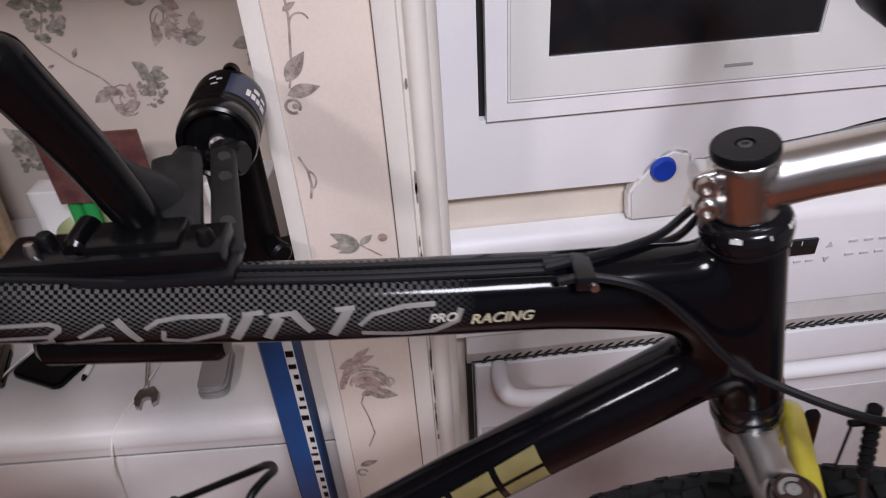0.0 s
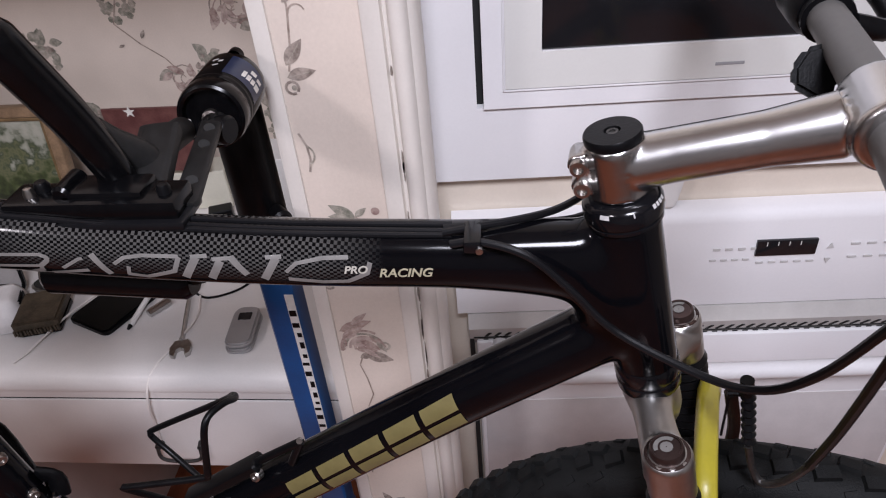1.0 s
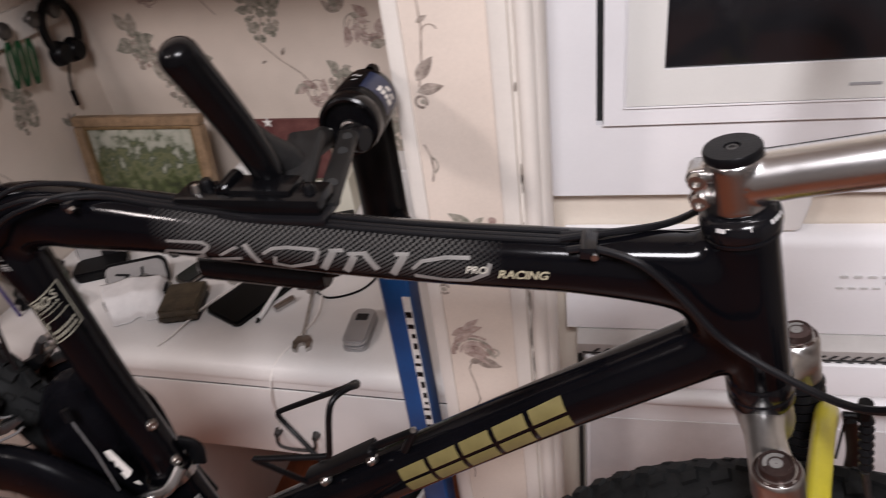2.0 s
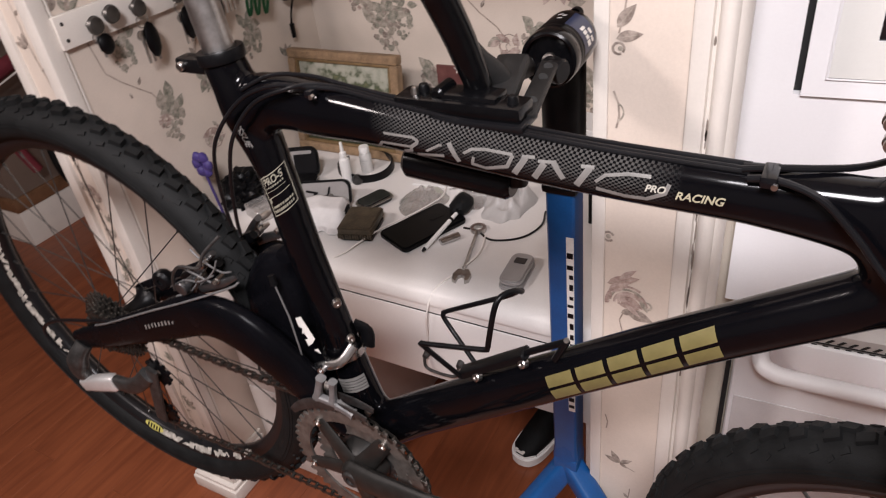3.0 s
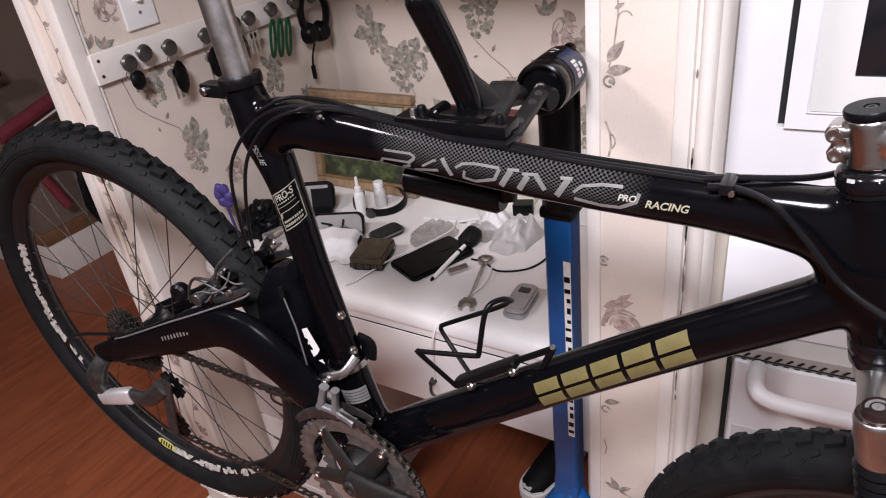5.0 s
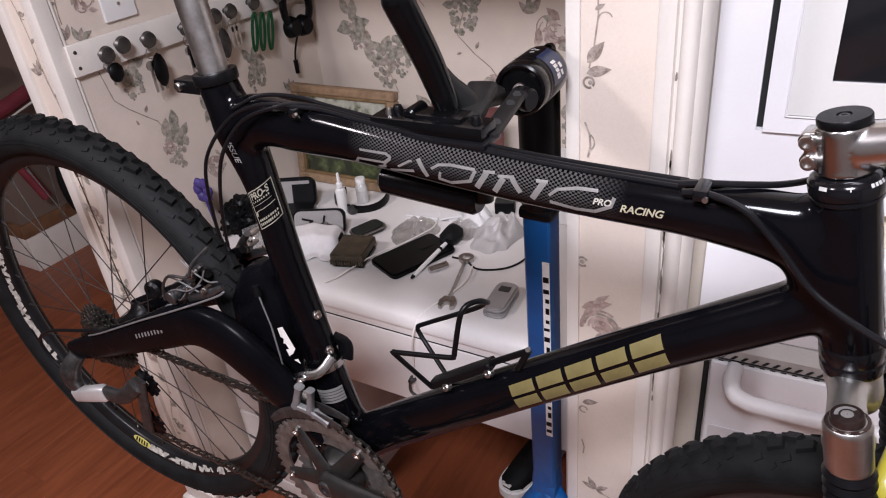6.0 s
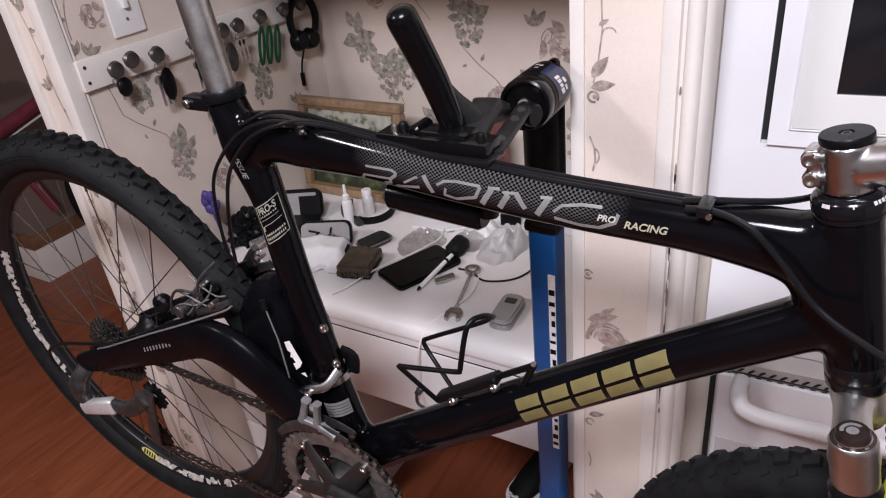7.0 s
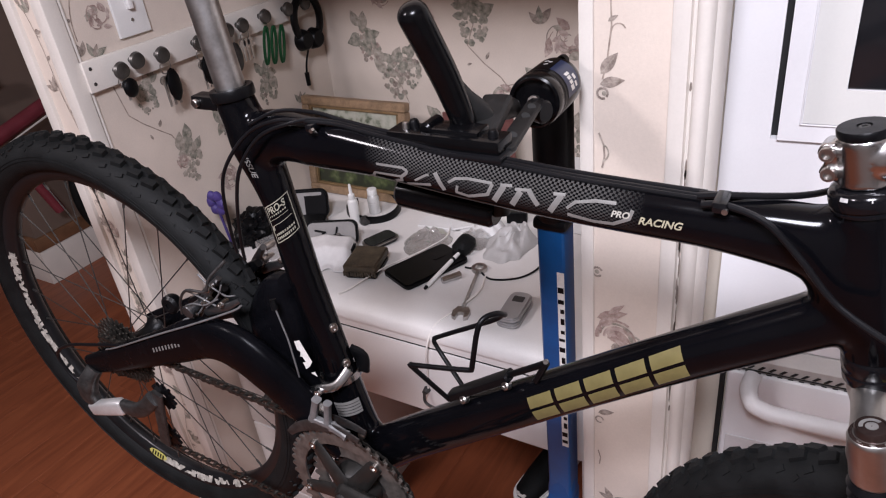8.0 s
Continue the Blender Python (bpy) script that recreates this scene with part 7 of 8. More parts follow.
def case(name, x, y, turn, w, l, h, mat, label, trim):
    t = thing(name, (x, y, DESK_Z), label, "case")
    bm = bmesh.new()
    rounded_slab(bm, w, l, h, min(w, l) * 0.3, flat_at(x, y, turn))
    c = part("shell", bm, mat, t)
    bm = bmesh.new()
    rounded_slab(bm, w + 0.003, l + 0.003, 0.004, min(w, l) * 0.3, flat_at(x, y, turn, h * 0.55))
    part("rim", bm, trim, t)
    return t


M_GREYFAB = material("grey_fabric", (0.27, 0.257, 0.25), 0.75, vary=0.12, scale=30, bump=0.25, bump_scale=400)


def open_case(name, x, y, turn, w, l, lean, lining, label):
    """A zip case lying open: a tray on the desk and its lid standing up behind."""
    t = thing(name, (x, y, DESK_Z), label, "case")
    lid = flat_at(x, y, turn) @ Matrix.Rotation(radians(lean), 4, "X") @ Matrix.Translation((0, l / 2 + 0.002, 0))
    bm = bmesh.new()
    rounded_slab(bm, w, l, 0.014, l * 0.28, lid)
    sh = part("lid", bm, M_BLACK, t, "black lid with a rounded edge")
    bm = bmesh.new()
    rounded_slab(bm, w - 0.008, l - 0.008, 0.0015, l * 0.25, lid @ Matrix.Translation((0, 0, 0.0142)))
    part("lining", bm, lining, sh, "fabric lining of the lid")
    bm = bmesh.new()
    rounded_slab(bm, w, l * 0.85, 0.022, l * 0.25, flat_at(x, y, turn) @ Matrix.Translation((0, -l * 0.425 - 0.016, 0)))
    part("tray", bm, M_BLACK, t)
    return t, lid


gc, lid = open_case("grey_case", -0.682, 1.036, 24, 0.118, 0.058, 68, M_GREYFAB, "open zip case with pale grey lining and black rim")
for a, b, w, h, mat, nm in ((-0.024, 0.006, 0.026, 0.004, M_RUBBER2, "tool"), (-0.018, -0.002, 0.006, 0.014, M_RUBBER2, "tool"), (0.020, -0.008, 0.030, 0.009, M_RUBBER2, "tool"), (0.016, -0.004, 0.010, 0.009, M_STEEL, "buckle"), (0.013, 0.006, 0.004, 0.018, M_RUBBER2, "tool")):
    bm = bmesh.new()
    box(bm, (-w / 2, -h / 2, 0), (w / 2, h / 2, 0.004), 0.001, 1, lid @ Matrix.Translation((a, b, 0.0158)) @ Matrix.Rotation(radians(-12), 4, "Z"))
    part(nm, bm, mat, gc)
bc, lid = open_case("black_case", -0.826, 1.125, 26, 0.105, 0.072, 72, M_RUBBER2, "open black zip case with a pale card in its lid")
bm = bmesh.new()
rounded_slab(bm, 0.046, 0.048, 0.0012, 0.004, lid @ Matrix.Translation((-0.026, -0.002, 0.0158)))
part("pale_card", bm, M_GREYFAB, bc, "pale grey card")
bm = bmesh.new()
rounded_slab(bm, 0.080, 0.008, 0.0012, 0.003, lid @ Matrix.Translation((0.0, 0.024, 0.0160)))
part("pale_strip", bm, M_GREYFAB, bc, "pale grey strip")
case("card_case", -0.590, 1.085, -22, 0.046, 0.075, 0.014, M_BLACKGLASS, "small dark gadget with a metal rim", M_STEEL)
# watch strap
bm = bmesh.new()
ws = [Vector((-0.692 + 0.066 * math.cos(radians(a)), 1.207 + 0.058 * math.sin(radians(a)), DESK_Z + 0.012 + 0.004 * math.sin(radians(a * 2)))) for a in range(-200, 120, 13)]
tube(bm, ws, (0.010, 0.0022), 10, True, 4)
t = thing("wrist_strap", (-0.665, 1.195, DESK_Z), "black strap lying open in a loop on the desk", "strap")
part("strap", bm, M_BLACK, t)
bm = bmesh.new()
cyl(bm, ws[9] + Vector((0.004, 0, -0.004)), ws[9] + Vector((0.012, -0.004, 0.002)), 0.012, 0.012, 18, 0.001)
part("buckle", bm, M_DARKSTEEL, t)
# green figures in a pale bowl, boxes behind
t = thing("pale_bowl", (-0.50, 1.315, DESK_Z), "pale yellow-green bowl on the desk", "bowl")
bm = bmesh.new()
lathe(bm, (-0.50, 1.315, DESK_Z + 0.0005), (0, 0, 1), [(0, 0), (0.035, 0), (0.052, 0.02), (0.058, 0.045), (0.056, 0.046), (0.049, 0.022), (0.033, 0.004), (0, 0.004)], 32)
part("bowl_body", bm, material("pale_green_glaze", (0.52, 0.55, 0.30), 0.35, vary=0.06), t)
for dx in (-0.012, 0.014):
    bm = bmesh.new()
    lathe(bm, (-0.50 + dx, 1.315, DESK_Z + 0.006), (0, 0, 1), [(0, 0), (0.011, 0), (0.012, 0.01), (0.012, 0.085), (0.008, 0.094), (0, 0.096)], 18)
    solid("green_bottle", bm, material("green_glass_paint", (0.03, 0.30, 0.07), 0.2), "slim bright green bottle standing in the bowl", "bottle", "green bottles in the bowl")


def carton(x, y, w, d, h, turn, mat, label, name="carton"):
    bm = bmesh.new()
    box(bm, (-w / 2, -d / 2, 0), (w / 2, d / 2, h), 0.002, 1, flat_at(x, y, turn))
    return solid(name, bm, mat, label, "box")


M_CARTON = material("pale_card", (0.62, 0.60, 0.50), 0.6, vary=0.08, scale=20)
carton(-0.40, 1.345, 0.12, 0.06, 0.085, 4, M_CARTON, "pale yellow cardboard box behind the bowl")
carton(-0.56, 1.37, 0.10, 0.05, 0.10, -3, M_WHITE2, "plain white cardboard box by the wall")
carton(-0.345, 1.275, 0.045, 0.03, 0.028, 20, M_BLACK, "small black plastic box on the desk")
carton(-0.115, 1.17, 0.055, 0.035, 0.075, 12, M_BLACK, "black adapter standing beside the pier", "adapter")
carton(-0.20, 1.30, 0.11, 0.08, 0.14, -6, M_WHITE2, "plain white box at the back of the desk")
bm = bmesh.new()
blob(bm, (-0.880, 1.000, DESK_Z + 0.030), (0.042, 0.050, 0.042), 14, 0.45, 1.3, 4)
solid("black_bag", bm, M_BLACK, "slumped black bag standing against the wall", "bag")
carton(-0.80, 0.965, 0.06, 0.05, 0.03, -20, M_CLEAR, "clear crinkled plastic packet by the black bag", "packet")
# dark red card with a star
t = thing("greeting_card", (-0.45, 1.30, 0.86), "dark red picture card with a pale star, leaning behind the boxes", "card")
bm = bmesh.new()
box(bm, (-0.525, 1.296, DESK_Z + 0.101), (-0.352, 1.302, 0.988), 0.001, 1)
part("card", bm, material("dark_red_print", (0.07, 0.018, 0.02), 0.35, vary=0.7, scale=30, colour2=(0.16, 0.07, 0.06)), t)
bm = bmesh.new()
plate(bm, [((0.0115 if k % 2 == 0 else 0.0045) * math.sin(k * math.pi / 5), (0.0115 if k % 2 == 0 else 0.0045) * math.cos(k * math.pi / 5)) for k in range(10)], 0.0015, upright(-0.470, 1.2955, 0.982))
part("star", bm, M_WHITEPRINT, t, "pale star")
# purple ornament
bm = bmesh.new()
for k in range(6):
    a = radians(60 * k)
    blob(bm, (-0.890 + 0.016 * math.cos(a), 0.925, 0.886 + 0.018 * math.sin(a)), (0.013, 0.008, 0.013), k, 0.2, 1, 2)
tube(bm, [(-0.890, 0.925, 0.87), (-0.888, 0.935, DESK_Z + 0.002)], 0.003, 8)
solid("purple_flower", bm, material("purple_fabric", (0.040, 0.026, 0.14), 0.6, vary=0.2), "small purple artificial flower on a stem", "flower")

# ---- key rack and wall fittings ----
rack = thing("key_rack", (LEFT_X, 1.08, 1.21), "white wooden key rack with round knobs, screwed to the wall", "key rack")
bm = bmesh.new()
box(bm, (LEFT_X + 0.0005, 0.762, 1.180), (LEFT_X + 0.013, 1.40, 1.236), 0.002)
part("board", bm, M_TRIM, rack, "white board")
M_KNOB = material("dull_metal_knob", (0.085, 0.080, 0.075), 0.35, 0.7, vary=0.3)
KN = [(0.822, 1.206), (0.860, 1.214), (0.918, 1.208), (1.012, 1.206), (1.095, 1.210), (1.140, 1.210), (1.212, 1.212), (1.29, 1.210), (1.35, 1.210)]
for y, z in KN:
    bm = bmesh.new()
    lathe(bm, (LEFT_X + 0.013, y, z), (1, 0, 0), [(0.006, 0), (0.005, 0.008), (0.013, 0.012), (0.0165, 0.018), (0.014, 0.024), (0.006, 0.027), (0, 0.027)], 22)
    part("knob", bm, M_KNOB, rack, "round dull metal knob")
for y, z in ((0.775, 1.222), (0.775, 1.194), (1.385, 1.208)):
    bm = bmesh.new()
    lathe(bm, (LEFT_X + 0.013, y, z), (1, 0, 0), [(0.0035, 0), (0.003, 0.001), (0, 0.0014)], 12)
    part("screw", bm, M_DARKSTEEL, rack)


def keys(y, z, label, fob, n=2, size=1.0):
    x = LEFT_X + 0.030
    t = thing("key_bunch", (x, y, z), label, "keys", "keys on the rack")
    bm = bmesh.new()
    ringpts = [Vector((x + 0.003 * math.sin(w), y + 0.013 * math.cos(w), z - 0.013 + 0.014 * math.sin(w))) for w in [2 * math.pi * k / 16 for k in range(17)]]
    tube(bm, ringpts, 0.0011, 8, False)
    part("ring", bm, M_STEEL, t)
    for k in range(n):
        bm = bmesh.new()
        yy = y + (k - (n - 1) / 2) * 0.012
        box(bm, (x - 0.001, yy - 0.003, z - 0.072 * size), (x + 0.001, yy + 0.003, z - 0.034 * size), 0.0005, 1)
        cyl(bm, (x - 0.0012, yy, z - 0.030 * size), (x + 0.0012, yy, z - 0.030 * size), 0.0095, seg=16)
        part("key", bm, M_STEEL if k else M_ALU_DULL, t)
    if fob:
        bm = bmesh.new()
        blob_c = (x + 0.004, y + 0.006, z - 0.040 * size)
        r = bmesh.ops.create_icosphere(bm, subdivisions=2, radius=1.0)
        for v in r["verts"]:
            v.co = Vector((blob_c[0] + v.co.x * 0.008, blob_c[1] + v.co.y * 0.016, blob_c[2] + v.co.z * 0.027 * size))
        part("fob", bm, fob, t, "key fob")
    return t


keys(0.822, 1.200, "small key ring with a black round tag", M_BLACK, 1, 0.7)
keys(0.918, 1.198, "bunch of keys with a large black fob", M_BLACK, 3, 1.25)
keys(1.012, 1.198, "bunch of keys with a dark fob", M_BLACK, 2, 1.2)
keys(1.140, 1.200, "bunch of small steel keys", None, 3, 0.9)
keys(1.095, 1.200, "keys with a grey tag", M_DARKSTEEL, 2, 1.2)
M_GREEN = material("green_anodised", (0.010, 0.075, 0.026), 0.3, 0.4, vary=0.2)
for k, y in enumerate((1.200, 1.222, 1.246)):
    x = LEFT_X + 0.028
    bm = bmesh.new()
    loop = [Vector((x + 0.002 * k, y + 0.0075 * math.cos(w) + 0.010 * math.sin(w), 1.150 + 0.040 * math.sin(w) - 0.004 * k)) for w in [2 * math.pi * i / 18 for i in range(19)]]
    tube(bm, loop, 0.0034, 8, False)
    solid("carabiner", bm, M_GREEN, "green metal carabiner hanging on the rack", "carabiner", "carabiners on the rack")
t = thing("headset", (LEFT_X + 0.03, 1.34, 1.16), "black headset with a coiled cord, hanging on the rack", "headset")
bm = bmesh.new()
loop = [Vector((LEFT_X + 0.034, 1.345 + 0.046 * math.cos(w), 1.175 + 0.055 * math.sin(w))) for w in [radians(-60 + 300 * i / 20) for i in range(21)]]
tube(bm, loop, (0.010, 0.008), 10)
part("band", bm, M_BLACK, t)
for yy, zz in ((1.362, 1.125), (1.322, 1.13)):
    bm = bmesh.new()
    cyl(bm, (LEFT_X + 0.020, yy, zz), (LEFT_X + 0.046, yy, zz), 0.026, 0.022, 22, 0.004)
    part("ear_cup", bm, M_BLACK, t)
bm = bmesh.new()
tube(bm, smooth_path([(LEFT_X + 0.03, 1.335, 1.11), (LEFT_X + 0.02, 1.328, 1.075), (LEFT_X + 0.018, 1.323, 1.05)], 4), 0.0025, 8)
cyl(bm, (LEFT_X + 0.018, 1.323, 1.05), (LEFT_X + 0.018, 1.322, 1.018), 0.006, 0.005, 14)
part("cord", bm, M_BLACK, t)

sw = thing("light_switch", (LEFT_X, 0.895, 1.31), "white light switch plate on the wallpaper", "light switch")
bm = bmesh.new()
box(bm, (LEFT_X + 0.0005, 0.860, 1.252), (LEFT_X + 0.007, 0.932, 1.37), 0.003, 3)
part("plate", bm, M_WHITE2, sw)
bm = bmesh.new()
box(bm, (LEFT_X + 0.006, 0.891, 1.300), (LEFT_X + 0.017, 0.901, 1.318), 0.002, 2)
part("toggle", bm, M_WHITE2, sw)
bm = bmesh.new()
lathe(bm, (LEFT_X + 0.007, 0.896, 1.280), (1, 0, 0), [(0.0035, 0), (0.003, 0.0012), (0, 0.0014)], 12)
part("screw", bm, M_STEEL, sw)


# ---- shoes under the desk ----
def shoe(x, y, turn):
    t = thing("sneaker", (x, y, 0), "black canvas sneaker with a white rubber sole", "shoe", "shoes under the desk")
    m = Matrix.Translation((x, y, 0.001)) @ Matrix.Rotation(radians(turn), 4, "Z")
    out = [(p.x, p.y) for p in smooth_path([Vector(q + (0,)) for q in ((0.0, -0.152), (-0.022, -0.146), (-0.038, -0.125), (-0.045, -0.09), (-0.046, -0.03), (-0.040, 0.04), (-0.036, 0.10), (-0.024, 0.135), (0.0, 0.145), (0.024, 0.135), (0.036, 0.10), (0.040, 0.04), (0.046, -0.03), (0.045, -0.09), (0.038, -0.125), (0.022, -0.146), (0.0, -0.152))], 4)][:-1]
    bm = bmesh.new()
    plate(bm, out, 0.034)
    bmesh.ops.bevel(bm, geom=[e for e in bm.edges if abs(e.verts[0].co.z - e.verts[1].co.z) < 1e-6], offset=0.006, segments=2, affect="EDGES")
    bmesh.ops.transform(bm, matrix=m, verts=bm.verts)
    part("sole", bm, M_WHITE2, t, "white rubber sole")
    bm = bmesh.new()
    rows = []
    for yy, w, h in ((-0.142, 0.014, 0.045), (-0.12, 0.034, 0.058), (-0.07, 0.040, 0.068), (-0.02, 0.040, 0.085), (0.03, 0.036, 0.105), (0.08, 0.034, 0.110), (0.125, 0.028, 0.108), (0.138, 0.014, 0.098)):
        ring_v = []
        for k in range(13):
            a = math.pi * k / 12
            ring_v.append(bm.verts.new(m @ Vector((w * math.cos(a), yy, 0.030 + (h - 0.030) * math.sin(a) ** 0.8))))
        rows.append(ring_v)
    for a, b in zip(rows, rows[1:]):
        for k in range(12):
            bm.faces.new((a[k], b[k], b[k + 1], a[k + 1]))
    bm.faces.new(rows[0])
    bm.faces.new(rows[-1][::-1])
    part("upper", bm, M_RUBBER, t, "black canvas upper")
    bm = bmesh.new()
    for a, b, c, d in ((-0.014, -0.006, 0.050, 0.054), (0.006, 0.014, 0.050, 0.054), (-0.011, 0.011, 0.0445, 0.048)):
        box(bm, (a, -0.146, c), (b, -0.1395, d), 0.0006, 1, m)
    part("toe_badge", bm, M_WHITEPRINT, t, "small white mark on the toe")


shoe(-0.275, 1.255, -12)
shoe(-0.092, 1.085, 6)


# ---- hall: red bicycle against the corner wall ----
rb = thing("red_bicycle", (-2.58, 1.9, 0), "dull maroon bicycle parked against the hall wall", "bicycle")
WC = Vector((-2.58, 1.86, 0.345))
bm = bmesh.new()
lathe(bm, WC, (1, 0, 0), [(0.300 + 0.022 * math.cos(a) + 0.02, 0.022 * math.sin(a)) for a in [2 * math.pi * k / 12 for k in range(12)]], 64, True)
w2 = part("wheel", bm, M_RUBBER, rb, "black tyre")
bm = bmesh.new()
lathe(bm, WC, (1, 0, 0), [(0.302, -0.012), (0.302, 0.012), (0.286, 0.008), (0.286, -0.008)], 64, True)
part("rim", bm, M_ALU_DULL, w2, "silver rim")
bm = bmesh.new()
cyl(bm, WC - Vector((0.04, 0, 0)), WC + Vector((0.04, 0, 0)), 0.016, seg=16)
part("hub", bm, M_STEEL, w2)
for k in range(20):
    a = 2 * math.pi * k / 20
    bm = bmesh.new()
    tube(bm, [WC + Vector((0.02 * (1 if k % 2 else -1), 0.014 * math.cos(a + 1), 0.014 * math.sin(a + 1))), WC + Vector((0, 0.287 * math.cos(a), 0.287 * math.sin(a)))], 0.001, 6)
    part("spoke", bm, M_STEEL, w2)
for a, b, r in (((-2.58, 1.30, 0.70), (-2.58, 1.92, 0.86), 0.030), ((-2.58, 1.36, 0.62), (-2.58, 1.45, 0.34), 0.022), ((-2.58, 1.92, 0.86), (-2.58, 1.88, 0.40), 0.02), ((-2.58, 1.30, 0.71), (-2.58, 1.25, 0.90), 0.015)):
    bm = bmesh.new()
    tube(bm, [a, b], r, 18)
    part("frame_tube", bm, M_RED, rb, "dull maroon frame tube")
bm = bmesh.new()
tube(bm, [(-2.545, 1.30, 0.672), (-2.545, 1.74, 0.785)], (0.002, 0.007), 8)
part("white_stripe", bm, M_WHITEPRINT, rb, "white stripe")
bm = bmesh.new()
tube(bm, smooth_path([(-2.58, 1.14, 0.93), (-2.58, 1.22, 0.955), (-2.58, 1.30, 0.94), (-2.58, 1.40, 0.935)], 4), [(0.055 - 0.0025 * k, 0.022) for k in range(13)], 16)
part("saddle", bm, M_BLACK, rb, "black saddle")
hallboard = thing("hall_baseboard", (-2.69, 1.9, 0), "tall white baseboard with a brown band along the hall wall", "baseboard", kind="structure")
bm = bmesh.new()
box(bm, (-2.7, 1.345, 0), (-2.685, 2.5, 0.165), 0.003)
part("baseboard", bm, M_TRIM, hallboard)
bm = bmesh.new()
box(bm, (-3.6, 1.345, 0), (-2.701, 1.36, 0.165), 0.003)
part("baseboard", bm, M_TRIM, hallboard)
bm = bmesh.new()
box(bm, (-2.7, 1.34, 0.166), (-2.68, 2.5, 0.225), 0.004)
part("band", bm, M_WOODTRIM, hallboard)
bm = bmesh.new()
box(bm, (-3.6, 1.34, 0.166), (-2.701, 1.36, 0.225), 0.004)
part("band", bm, M_WOODTRIM, hallboard)

# ceiling lamp
lamp = thing("ceiling_lamp", (0.36, -0.52, 2.45), "round flush ceiling lamp, out of view", "ceiling lamp")
bm = bmesh.new()
lathe(bm, (0.36, -0.52, 2.449), (0, 0, -1), [(0, 0), (0.24, 0), (0.25, 0.02), (0.24, 0.03), (0, 0.03)], 40)
part("base", bm, M_WHITE2, lamp)
# made-up fixture for the added fill lamp on the hall side
lamp = thing("ceiling_lamp", (-1.10, -0.70, 2.45), "round flush ceiling lamp, out of view", "ceiling lamp")
bm = bmesh.new()
lathe(bm, (-1.10, -0.70, 2.449), (0, 0, -1), [(0, 0), (0.19, 0), (0.20, 0.02), (0.19, 0.03), (0, 0.03)], 40)
part("base", bm, M_WHITE2, lamp)

# ---- wallpaper print ----
def faded(name, c):
    pale = tuple(0.55 * a + 0.45 * b for a, b in zip((0.66, 0.575, 0.50), c))
    return material(name, tuple(0.68 * a for a in c), 0.75, scale=95, fine=420, colour2=pale)


P_GREEN, P_BROWN, P_PINK = faded("print_green", (0.150, 0.160, 0.118)), faded("print_brown", (0.190, 0.142, 0.118)), faded("print_pink", (0.44, 0.315, 0.285))
P_ROSE, P_GREY, P_VINE = faded("print_rose", (0.300, 0.180, 0.160)), faded("print_grey", (0.290, 0.262, 0.212)), faded("print_vine", (0.240, 0.172, 0.135))
PRINTS = [P_GREEN, P_BROWN, P_PINK, P_ROSE, P_GREY, P_VINE]


